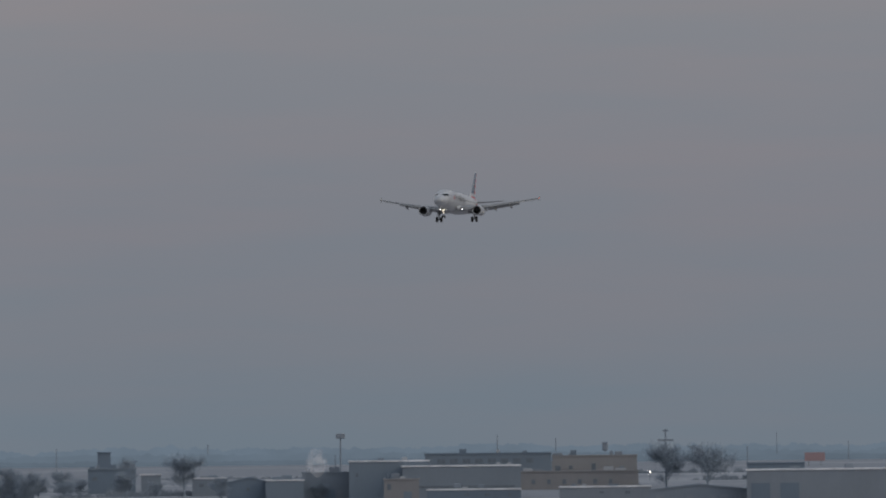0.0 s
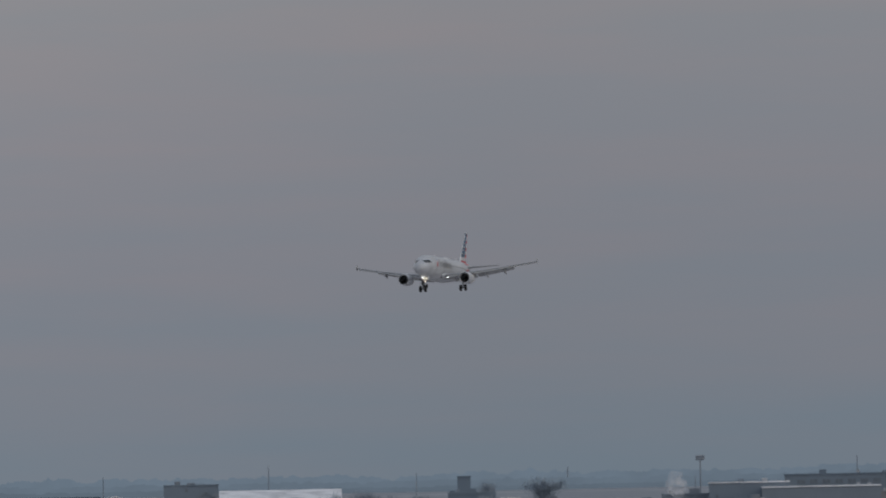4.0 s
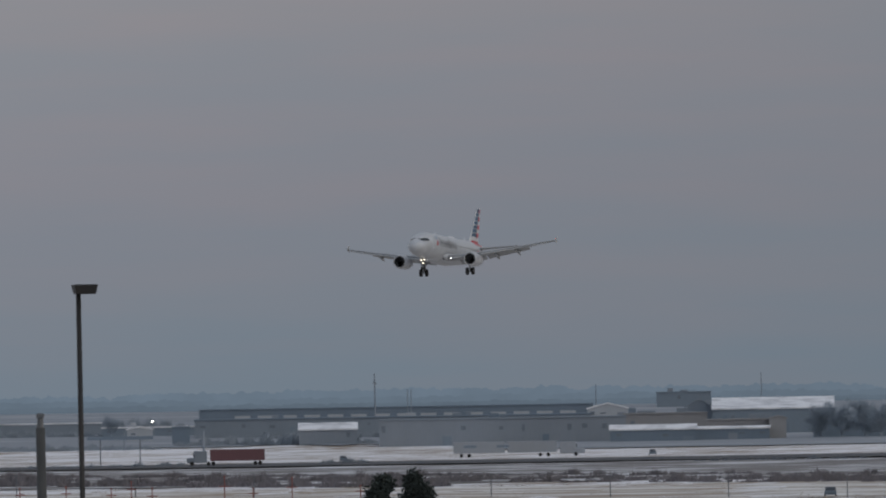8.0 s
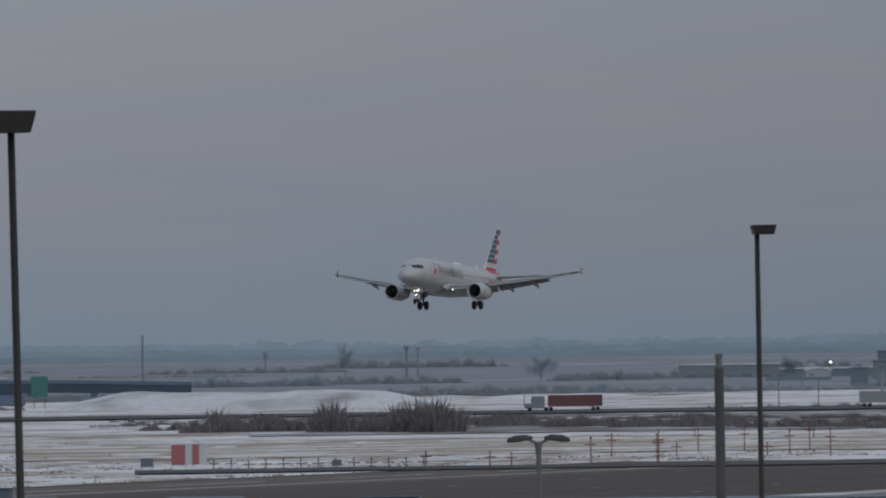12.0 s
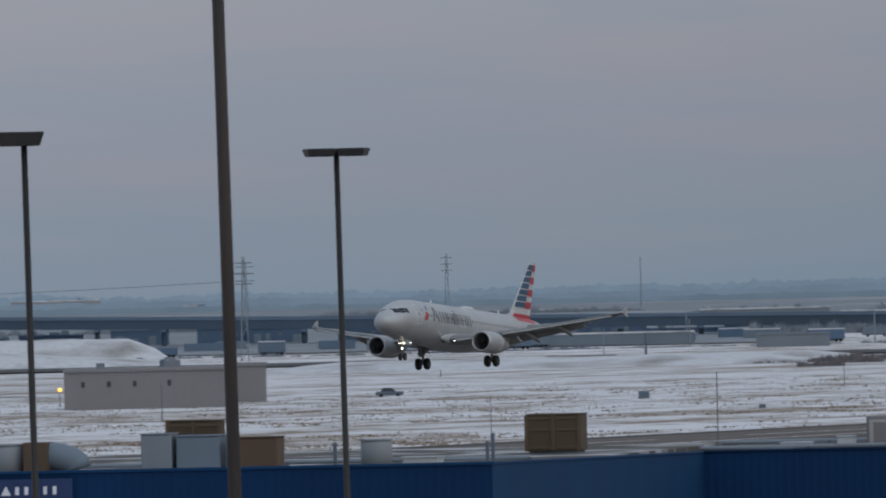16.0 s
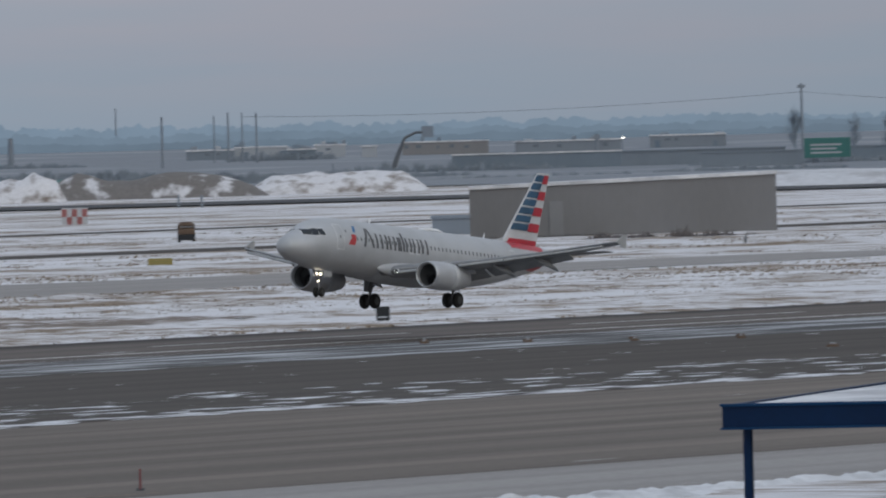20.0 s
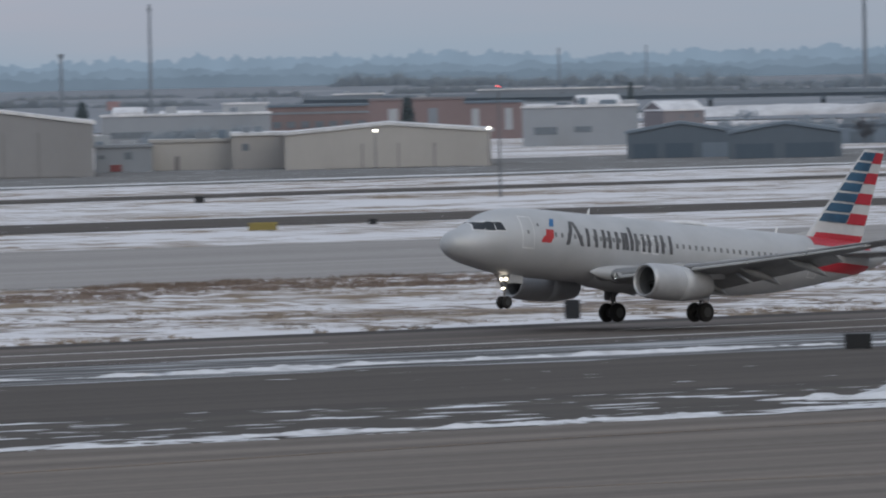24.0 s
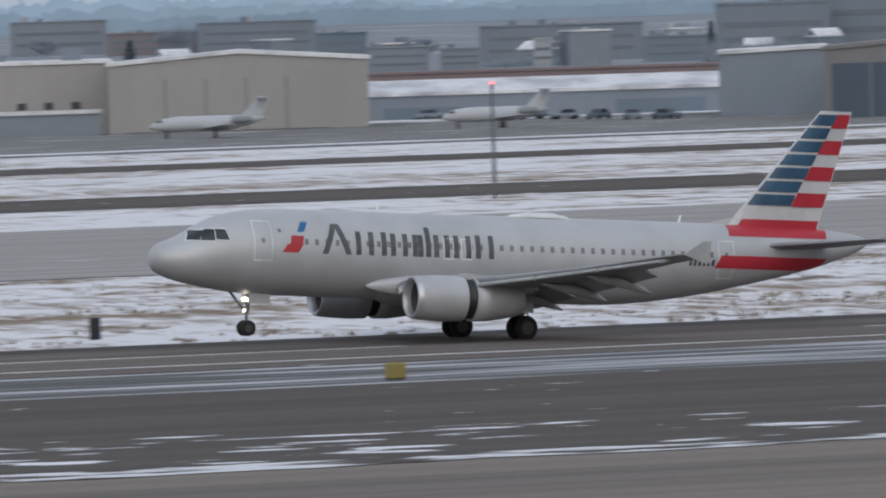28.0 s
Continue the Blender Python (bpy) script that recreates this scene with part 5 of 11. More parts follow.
def berm(x, y, z, w, h, d, seed, label="", name="snow_bank", material=None, category="snow bank", lumps=1.0):
    """A long uneven bank."""
    n, m = max(8, min(60, int(w / 4))), 8
    verts, faces = [], []
    for i in range(n + 1):
        u = i / n
        for j in range(m + 1):
            v = j / m
            env = math.sin(math.pi * v) ** 0.7 * min(1, 6 * u, 6 * (1 - u)) ** 0.7
            q = h * env * (0.78 + 0.4 * lumps * noise.noise((u * w * 0.06, v * 2.0, seed))) + h * 0.18 * lumps * env * noise.noise((u * w * 0.35, v * 5, seed))
            verts.append(((u - 0.5) * w, (v - 0.2) * d, q - 0.15))
    for i in range(n):
        for j in range(m):
            a = i * (m + 1) + j
            faces.append((a, a + m + 1, a + m + 2, a + 1))
    ob = mesh_ob(name, verts, faces, material or BANK_SNOW, smooth=True)
    ob.matrix_basis = pose(x, y, z, 0, 0, facing(x, y))
    return tagged(ob, label or "ploughed bank of dirty snow", category, kind="stuff")


def viaduct(x, y, z, pts, wide, deep, tone_name, label, pier=0.9):
    """A road deck through local points (along, back, height) on round piers with crossheads."""
    b = thing("viaduct", (x, y, z), facing(x, y), label, "bridge")
    m = WALLS[tone_name]
    mesh_ob("deck", *lofted([[Vector((u, v + a, h - q)) for a, q in ((-wide / 2, 0), (wide / 2, 0), (wide * 0.38, deep), (-wide * 0.38, deep))] for u, v, h in pts]), m, b)
    edge = m if tone_name == "haze_deep" else WALLS["haze_slate" if math.hypot(x, y) > 2850 else "slate"]
    for a in (-wide / 2, wide / 2):
        mesh_ob("parapet", *lofted([[Vector((u, v + a + e, h + q)) for e, q in ((-0.2, -0.3), (0.2, -0.3), (0.15, 0.85), (-0.15, 0.85))] for u, v, h in pts]), edge, b)
    for (u0, v0, h0), (u1, v1, h1) in zip(pts, pts[1:]):
        u, v, h = (u0 + u1) / 2, (v0 + v1) / 2, (h0 + h1) / 2
        if h - deep < 1.2:
            continue
        part("pier", tube([(u, v, -0.5), (u, v, h - deep - 0.6)], [pier, pier], 8), m, b, smooth=True)
        part("crosshead", box(u - pier * 1.1, u + pier * 1.1, v - wide * 0.4, v + wide * 0.4, h - deep - 0.9, h - deep + 0.05), m, b)
    return b


def panel_sign(x, y, z, w, h, lift, tone_name, name="billboard", label="", category="sign", thick=0.3, bars=0, bar_tone="white", posts=2):
    s = thing(name, (x, y, z), facing(x, y), label or "roadside billboard on posts", category)
    for k in range(posts):
        u = (k - (posts - 1) / 2) * w * 0.6 if posts < 4 else (k / (posts - 1) - 0.5) * w * 0.97
        part("post", tube([(u, 0.2, -0.3), (u, 0.2, lift + h)], [(0.06 + 0.02 * w ** 0.5) * (4 if category == "bridge" else 1), (0.05 + 0.02 * w ** 0.5) * (4 if category == "bridge" else 1)], 6), WALLS[tone_name] if category == "bridge" else GALV_FAR, s)
    p = part("panel", box(-w / 2, w / 2, -thick / 2, thick / 2, lift, lift + h, min(thick, h) * 0.1), WALLS[tone_name], s)
    for k in range(bars):
        part("bar", box(-w * 0.36, w * (0.30 - 0.1 * (k % 2)), -thick / 2 - 0.05, -thick / 2 + 0.02, lift + h * (0.2 + 0.6 * k / max(1, bars)), lift + h * (0.2 + 0.6 * k / max(1, bars)) + h * 0.1), WALLS[bar_tone], p)
    return s


def truck(x, y, z, length, h, body, cab, heading, name="truck", label="", double=False):
    """An articulated lorry, its cab towards local +x."""
    t = thing(name, (x, y, z), heading, label, "truck")
    cl = min(6.5, length * 0.26)
    if double:
        part("trailer", box(-length / 2, -length * 0.11, -1.3, 1.3, 1.1, h, 0.05), WALLS[body], t)
        part("trailer", box(-length * 0.09, length / 2 - cl - 0.8, -1.3, 1.3, 1.1, h, 0.05), WALLS[body], t)
        for u in (-length * 0.42, -length * 0.17):
            part("bar", box(u, u + 3.2, -1.36, -1.28, h * 0.62, h * 0.78), WALLS["blue_grey"], t)
            part("bar", box(u, u + 3.2, 1.28, 1.36, h * 0.62, h * 0.78), WALLS["blue_grey"], t)
    else:
        part("trailer", box(-length / 2, length / 2 - cl - 0.8, -1.3, 1.3, 1.1, h, 0.05), WALLS[body], t)
    bm = box(length / 2 - cl, length / 2 - cl * 0.36, -1.2, 1.2, 0.7, h * 0.93, 0.12)
    part("cab", bm, WALLS[cab], t)
    part("bonnet", box(length / 2 - cl * 0.4, length / 2, -1.0, 1.0, 0.7, h * 0.5, 0.2), WALLS[cab], t)
    part("windscreen", box(length / 2 - cl * 0.38, length / 2 - cl * 0.33, -1.0, 1.0, h * 0.55, h * 0.78), GLASS_FAR, t)
    for u in (-0.44, -0.38, 0.16, 0.22, 0.43):
        for v in (-1.1, 1.1):
            part("wheel", tube([(length * u, v - 0.18, 0.5), (length * u, v + 0.18, 0.5)], [0.5, 0.5], 12), RUBBER, t)
    return t


def car(x, y, z, heading, col="dark", label="", name="car"):
    t = thing(name, (x, y, z), heading, label or f"parked {col} car beside the hangar row", "car", "parked cars")
    bm = bmesh.new()
    add_box(bm, -2.2, 2.2, -0.9, 0.9, 0.35, 0.95, 0.12)
    part("body", bm, WALLS[col], t)
    cab = [[Vector((u, v, q)) for u, q in ((-1.5, 0.95), (1.0, 0.95), (0.45, 1.48), (-1.1, 1.48))] for v in (-0.78, 0.78)]
    mesh_ob("cabin", *lofted(cab), GLASS_FAR, t)
    part("roof", box(-1.1, 0.45, -0.74, 0.74, 1.47, 1.53, 0.03), WALLS[col], t)
    for u in (-1.35, 1.35):
        for v in (-0.82, 0.82):
            part("wheel", tube([(u, v - 0.1, 0.33), (u, v + 0.1, 0.33)], [0.33, 0.33], 12), RUBBER, t)
    return t


def snow_plough_truck(x, y, z, heading, seed=0, label="", col="yellow", boom=True):
    """A heavy airfield vehicle with a cab, a body, big wheels and a boom on top."""
    t = thing("airfield_truck", (x, y, z), heading, label or "yellow airfield snow truck parked on the apron", "truck", "yellow airfield trucks")
    lift = 0.45 * (seed % 3)
    part("chassis", box(-4.2, 4.0, -1.2, 1.2, 0.4, 1.3, 0.05), WALLS["black"], t)
    part("body", box(-4.2, 1.3, -1.3, 1.3, 1.3, 2.2, 0.12), WALLS[col], t)
    part("cab", box(1.7, 4.2, -1.25, 1.25, 1.0, 3.0, 0.18), WALLS[col], t)
    part("windscreen", box(4.14, 4.26, -1.0, 1.0, 1.9, 2.75), GLASS_FAR, t)
    for v in (-1.29, 1.29):
        part("side_window", box(2.3, 3.8, v - 0.04, v + 0.04, 1.9, 2.75), WALLS["black"], t)
        # black plate puts the dark between body and cab into colour
        part("door_gap", box(1.32, 1.68, v - 0.03, v + 0.03, 1.0, 2.5), WALLS["black"], t)
        part("locker", box(-2.9 + 0.3 * (seed % 2), -1.7, v - 0.05, v + 0.05, 1.4, 2.15, 0.03), WALLS["brown" if seed % 2 else "black"], t)
        part("skirt", box(-0.9, 1.5, v - 0.06, v + 0.06, 0.7, 1.2), WALLS["black"], t)
    part("deck", box(-3.9, 1.0, -1.0, 1.0, 2.35, 2.55, 0.05), WALLS["brown"], t)
    part("tank", box(-3.4, -0.4, -0.9, 0.9, 2.55, 2.95, 0.2), WALLS["steel"] if seed % 3 == 1 else WALLS[col], t)
    if boom:
        pts = [(-3.6, 0, 3.0), (0.4, 0, 3.05 + lift * 0.5), (3.4, 0, 3.2 + lift)]
        part("boom", tube(pts, [0.24, 0.30, 0.2], 8), WALLS[col], t)
        part("boom_rail", tube([(a, b + 0.5, c - 0.25) for a, b, c in pts], [0.1, 0.1, 0.1], 6), WALLS["brown"], t)
        part("nozzle", box(3.3, 3.9, -0.3, 0.3, 2.95 + lift, 3.35 + lift, 0.05), WALLS["black"], t)
        part("boom_post", box(-0.2, 0.1, -0.15, 0.15, 2.5, 3.1 + lift * 0.5), WALLS["black"], t)
    else:
        part("beacon_bar", box(2.4, 3.0, -0.9, 0.9, 3.0, 3.2, 0.04), WALLS["rust"], t)
    part("bumper", box(4.2, 4.5, -1.25, 1.25, 0.6, 1.05, 0.05), WALLS["black"], t)
    for u in (-3.1, -1.7, 2.9):
        for v in (-1.1, 1.1):
            part("wheel", tube([(u, v - 0.22, 0.68), (u, v + 0.22, 0.68)], [0.68, 0.68], 14), RUBBER, t)
    return t


def bizjet(x, y, z, heading, length=17.0, label="", t_tail=True):
    """A small parked jet: local -x is forward."""
    t = thing("business_jet", (x, y, z), heading, label or "small white business jet parked before the hangars", "aeroplane", "parked jets")
    k = length / 17.0
    kw = k ** 0.45
    rings = [[Vector(((s - 8.5) * k, w * kw * math.cos(a), (c + w * math.sin(a)) * kw)) for a in [2 * math.pi * q / 16 for q in range(16)]]
             for s, c, w in ((0, 1.75, 0.05), (0.6, 1.8, 0.45), (2, 1.95, 0.85), (4, 2.05, 1.05), (11, 2.05, 1.05), (14, 2.3, 0.7), (16.6, 2.6, 0.15))]
    mesh_ob("fuselage", *lofted(rings), WALLS["white"], t, smooth=True)
    for sd in (-1, 1):
        wing = [[Vector((u * k, sd * v * k, q * kw)) for u, q in ((a, zz), (a + c * 0.4, zz + 0.12), (a + c, zz), (a + c * 0.4, zz - 0.08))] for a, c, v, zz in ((-1.2, 3.6, 0.8, 1.35), (2.4, 1.2, 8.0, 1.9))]
        mesh_ob("wing", *lofted(wing if sd > 0 else [r[::-1] for r in wing]), WALLS["white"], t)
        part("engine", tube([((3.2) * k, sd * 1.6 * kw, 2.5 * kw), (3.6 * k, sd * 1.6 * kw, 2.5 * kw), (5.6 * k, sd * 1.6 * kw, 2.5 * kw), (6.2 * k, sd * 1.6 * kw, 2.5 * kw)], [0.38 * kw, 0.5 * kw, 0.48 * kw, 0.32 * kw], 12), WALLS["steel"], t)
        part("tailplane", box(6.9 * k, 8.2 * k, min(0, sd * 3.2) * k, max(0, sd * 3.2) * k, 5.35 * kw, 5.47 * kw), WALLS["white"], t)
    fin = [[Vector((u * k, v * k, q * kw)) for u, v in ((a, 0), (a + c * 0.4, 0.1), (a + c, 0), (a + c * 0.4, -0.1))] for a, c, q in ((4.4, 3.2, 2.8), (7.0, 1.5, 5.4))]
    mesh_ob("fin", *lofted(fin), WALLS["white"], t)
    part("cockpit_window", box(-7.4 * k, -6.6 * k, -0.75 * kw, 0.75 * kw, 2.3 * kw, 2.6 * kw), GLASS_FAR, t)
    for u, v in ((-6, 0), (0.9, -1.5), (0.9, 1.5)):
        part("wheel_leg", tube([(u * k, v * k, 0), (u * k, v * k, 1.5 * kw)], [0.24 * kw, 0.1 * kw], 8), RUBBER, t)
    return t

def approach_light(x, y, z, h, material="red_post"):
    m = GALV_FAR if material != "red_post" else RED_POST
    p = thing("approach_light", (x, y, z), facing(x, y), "thin frangible approach light post with a crossbar" if m is RED_POST else "small grey approach light on a stem", "light", "approach lights")
    part("post", tube([(0, 0, -0.2), (0, 0, h)], [0.09, 0.07], 6), m, p)
    part("crossbar", box(-0.75, 0.75, -0.06, 0.06, h * 0.72, h * 0.72 + 0.14), m, p)
    part("lamp", tube([(0, 0, h), (0, 0, h + 0.25)], [0.14, 0.10], 8), m, p)
    return p


RED_POST = tone("red_oxide_post", (0.20, 0.07, 0.055))


def striped_shelter(x, y, z, w, h, chequer=False):
    """A hut painted in red and white panels."""
    s = thing("striped_hut", (x, y, z), facing(x, y), "equipment hut painted in red and white " + ("squares" if chequer else "stripes"), "hut", "striped huts")
    part("body", box(-w / 2, w / 2, 0, w * 0.8, -0.3, h, 0.05), WALLS["white"], s)
    n = 5
    for k in range(n):
        if chequer:
            for j in range(2):
                if (k + j) % 2:
                    part("panel", box(-w / 2 + w * k / n, -w / 2 + w * (k + 1) / n, -0.05, 0.03, h * j / 2, h * (j + 1) / 2 - 0.02), WALLS["haze_red"], s)
        elif k % 2 == 1 or k == 0 and w > 4:
            part("panel", box(-w / 2 + w * k / n, -w / 2 + w * (k + 1) / n, -0.05, 0.03, 0.05, h - 0.05), WALLS["haze_red"], s)
    part("roof", box(-w / 2 - 0.1, w / 2 + 0.1, -0.1, w * 0.8 + 0.1, h, h + 0.15, 0.03), SNOW_ROOF, s)


def field_box(x, y, z, w, h):
    s = thing("equipment_box", (x, y, z), facing(x, y), "dark equipment box on the snowy field", "box")
    part("cabinet", box(-w / 2, w / 2, -w / 3, w / 3, 0.2, h, 0.04), WALLS["dark"], s)
    part("plinth", box(-w / 2 - 0.1, w / 2 + 0.1, -w / 3 - 0.1, w / 3 + 0.1, -0.2, 0.2), WALLS["concrete"], s)


def round_tank(x, y, z, r, h):
    s = thing("storage_tank", (x, y, z), facing(x, y), "pale teal upright plastic tank", "tank", "teal tanks")
    part("shell", tube([(0, 0, -0.2), (0, 0, h * 0.9), (0, 0, h * 0.97), (0, 0, h)], [r, r, r * 0.7, r * 0.2], 20), WALLS["teal"], s, smooth=True)
    for k in range(1, 4):
        part("rib", tube([(0, 0, h * 0.22 * k), (0, 0, h * 0.22 * k + 0.1)], [r * 1.03, r * 1.03], 20), WALLS["teal"], s)


def quonset(x, y, z, w, h):
    """A half-round hut lying across the view with an open end."""
    s = thing("quonset_hut", (x, y, z), facing(x, y) - 22, "half-round white storage hut with snow on its shell", "hut")
    d = w * 0.42
    def arc(u, k, n=16):
        return [Vector((u, d / 2 - math.cos(math.pi * j / n) * d / 2 * k, h * k * math.sin(math.pi * j / n) - 0.1)) for j in range(n + 1)]
    mesh_ob("shell", *lofted([arc(-w / 2, 1.0), arc(w / 2, 1.0)], closed=False, caps=False), SNOW_ROOF, s, smooth=True)
    mesh_ob("end_wall", [*arc(w / 2 - 0.2, 0.97)], [tuple(range(17))], WALLS["slate"], s)
    mesh_ob("end_wall", [*arc(-w / 2 + 0.2, 0.97)], [tuple(range(17))], WALLS["slate"], s)
    mesh_ob("rim", *lofted([arc(w / 2 - 0.8, 1.03), arc(w / 2 + 0.1, 1.03)], closed=False, caps=False), WALLS["blue_grey"], s)


def sign_arm(x, y, z, reach, h):
    """A curved highway mast with a board at its end."""
    s = thing("road_sign", (x, y, z), facing(x, y), "curved steel highway mast with a grey board", "sign")
    part("mast", tube([(-reach * 0.35, 0, -0.3), (-reach * 0.2, 0, h * 1.4), (-reach * 0.05, 0, h * 2.6), (reach * 0.2, 0, h * 3.0), (reach * 0.35, 0, h * 3.0)], [reach * 0.06, reach * 0.05, reach * 0.035, reach * 0.03, reach * 0.03], 8), GALV_FAR, s)
    part("board", box(reach * 0.33, reach * 0.6, -0.3, 0.3, h * 2.6, h * 3.5, 0.05), WALLS["slate"], s)


def road_gantry(x, y, z, w, h):
    s = thing("sign_gantry", (x, y, z), facing(x, y), "steel highway gantry with dark sign boards", "sign gantry", "highway gantries")
    r = w * 0.018
    part("frame", tube([(-w / 2, 0, -0.3), (-w / 2, 0, h * 0.75), (-w * 0.44, 0, h * 0.9), (-w * 0.35, 0, h * 0.93), (w * 0.35, 0, h * 0.93), (w * 0.44, 0, h * 0.9), (w / 2, 0, h * 0.75), (w / 2, 0, -0.3)], [r] * 8, 6), GALV_HAZE, s)
    for u0, u1 in ((-0.22, 0.02), (0.05, 0.28)):
        part("board", box(w * u0, w * u1, -0.3, 0.1, h * 0.82, h * 1.06, 0.05), WALLS["haze_dark"], s)


def arched_hangar(x, y, z, w, h, rise, d):
    """A hangar with a shallow barrel roof, its end towards the viewpoint."""
    b = thing("hangar", (x, y, z), facing(x, y), "dark blue-grey hangar with a shallow barrel roof", "hangar")
    prof = [(-w / 2, -0.5), (w / 2, -0.5)] + [(w / 2 * math.cos(math.pi * k / 20), h + rise * math.sin(math.pi * k / 20)) for k in range(21)]
    mesh_ob("wall", *lofted([[Vector((u, v, q)) for u, q in prof] for v in (0, d)]), WALLS["dark"], b)
    roof = [(w * 0.51 * math.cos(math.pi * k / 20), h + rise * math.sin(math.pi * k / 20) + q) for q, ks in ((0.05, range(21)), (0.35, range(20, -1, -1))) for k in ks]
    mesh_ob("roof", *lofted([[Vector((u, v, q)) for u, q in roof] for v in (-0.4, d)]), WALLS["overpass"], b)
    for u in (-0.30, 0.0, 0.30):
        part("door", box(w * u - w * 0.13, w * u + w * 0.13, -0.12, 0.05, 0, h * 0.8), WALLS["blue_grey"], b)


def old_works(x, y, z, w, h, rise, d):
    """A long old hall with a dark pitched roof, partly under snow, a cross gable and a small roof turret."""
    b = thing("works_hall", (x, y, z), facing(x, y), "dark old works hall with snow patches on its pitched roofs", "building")
    part("wall", box(-w / 2, w / 2, 0, d, -0.5, h), WALLS["dark"], b)
    mesh_ob("roof", *lofted([[Vector((u, v, q)) for v, q in ((-0.5, h), (d / 2, h + rise), (d + 0.5, h))] for u in (-w / 2 - 0.5, w / 2 + 0.5)]), WALLS["overpass"], b, label="dark pitched roof")

    def sheet(u0, u1, a, c, skew):
        n = 10
        verts = []
        for k in range(n + 1):
            u = u0 + (u1 - u0) * k / n
            lo, hi = a + 0.10 * noise.noise((u * 0.5, a * 9, 1)), c + 0.08 * noise.noise((u * 0.7, c * 5, 3))
            for q in (lo, hi):
                verts.append((u + skew * q, -0.5 + (d / 2 + 0.5) * q - 0.06, h + rise * q + 0.08))
        mesh_ob("roof_snow", verts, [(2 * k, 2 * k + 2, 2 * k + 3, 2 * k + 1) for k in range(n)], SNOW_ROOF, b, label="snow patch on the roof")
    sheet(-w * 0.46, -w * 0.36, 0.05, 0.75, 3.0)
    sheet(-w * 0.26, -w * 0.06, 0.06, 0.93, 2.0)
    sheet(0.06 * w, 0.20 * w, 0.10, 0.95, 1.0)
    sheet(0.30 * w, 0.36 * w, 0.3, 0.9, 1.0)
    gab = [(-3.6, h - 0.4), (3.6, h - 0.4), (0, h + rise * 0.82)]
    mesh_ob("cross_gable", *lofted([[Vector((u - w * 0.30, v, q)) for u, q in gab] for v in (-2.0, d * 0.4)]), WALLS["dark"], b)
    mesh_ob("gable_snow", *lofted([[Vector((u - w * 0.30, v, q + e)) for u, q, e in ((-3.9, h - 0.5, 0), (0, h + rise * 0.82, 0.1), (3.9, h - 0.5, 0), (3.9, h - 0.5, 0.4), (0, h + rise * 0.82, 0.6), (-3.9, h - 0.5, 0.4))] for v in (-2.3, d * 0.4)]),
            SNOW_ROOF, b)
    part("turret", box(0.02 * w, 0.07 * w, d / 2 - 1, d / 2 + 1, h + rise - 0.4, h + rise + 1.5), WALLS["overpass"], b)
    part("turret_cap", box(0.005 * w, 0.085 * w, d / 2 - 1.3, d / 2 + 1.3, h + rise + 1.5, h + rise + 1.9, 0.1), WALLS["dark"], b)


def flat_shelter(x, y, z, w, h):
    s = thing("vehicle_shelter", (x, y, z), facing(x, y), "open flat-roofed dark vehicle shelter", "shelter")
    part("roof", box(-w / 2, w / 2, 0, 12, h * 0.72, h, 0.05), WALLS["black"], s)
    for u in (-0.38, -0.13, 0.13, 0.38):
        for v in (0.6, 11):
            part("column", box(w * u - 0.25, w * u + 0.25, v - 0.25, v + 0.25, -0.2, h * 0.73), WALLS["black"], s)


def edge_light(x, y, z, r):
    s = thing("edge_light", (x, y, 0.04), 0, "low dark runway edge light on the asphalt", "light", "runway edge lights")
    part("base", tube([(0, 0, 0), (0, 0, 0.12), (0, 0, 0.2)], [r, r * 0.9, r * 0.4], 10), WALLS["rust"], s)
    part("lens", tube([(0, 0, 0.2), (0, 0, 0.32)], [r * 0.3, r * 0.2], 8), WALLS["steel"], s)


def marker_post(x, y, z, h):
    s = thing("marker_post", (x, y, z), 0, "slim red marker post on the taxiway", "post", "marker posts")
    part("post", tube([(0, 0, 0.06), (0, 0, h)], [0.055, 0.05], 8), WALLS["red"], s)
    part("foot", tube([(0, 0, 0.04), (0, 0, 0.1)], [0.26, 0.16], 12), BLACK, s)


def far_field(name, az0, az1, r0, r1, lift, material, label, seed, wob=25.0):
    """A patch of land between two compass angles and two distances, with uneven edges."""
    n, m = 80, 6
    verts, faces = [], []
    for i in range(n + 1):
        a = az0 + (az1 - az0) * i / n
        for j in range(m + 1):
            e = wob * (noise.noise((i * 0.35, seed, j * 0.1)) + 0.5 * noise.noise((i * 1.1, seed, 3)))
            r = r0 + (r1 - r0) * j / m + (e if j in (0, m) else 0)
            verts.append((math.sin(a) * r, math.cos(a) * r, far_z(r) + lift))
    for i in range(n):
        for j in range(m):
            k = i * (m + 1) + j
            faces.append((k, k + 1, k + m + 2, k + m + 1))
    tagged(mesh_ob(name, verts, faces, material), label, "ground", kind="structure")


# grey-blue yard tones with haze mixed into land and snow colours
YARD = surface("hazy_industrial_yard", (0.20, 0.22, 0.25), (0.30, 0.32, 0.35), rough=0.9, scale=0.012, lo=0.52, hi=0.70, fine=0.3, fine_amt=0.25)
SCRUBLAND = surface("scrubland", (0.145, 0.135, 0.135), (0.56, 0.57, 0.60), rough=0.9, scale=0.035, lo=0.50, hi=0.62, fine=0.3, fine_amt=0.3)
STRAW = surface("straw_field", (0.30, 0.25, 0.20), (0.60, 0.59, 0.58), rough=0.9, scale=0.03, lo=0.42, hi=0.6, fine=0.25, fine_amt=0.3)
ROAD = surface("highway_asphalt", (0.085, 0.087, 0.095), (0.11, 0.11, 0.115), rough=0.95, scale=0.05, spec=0.1)
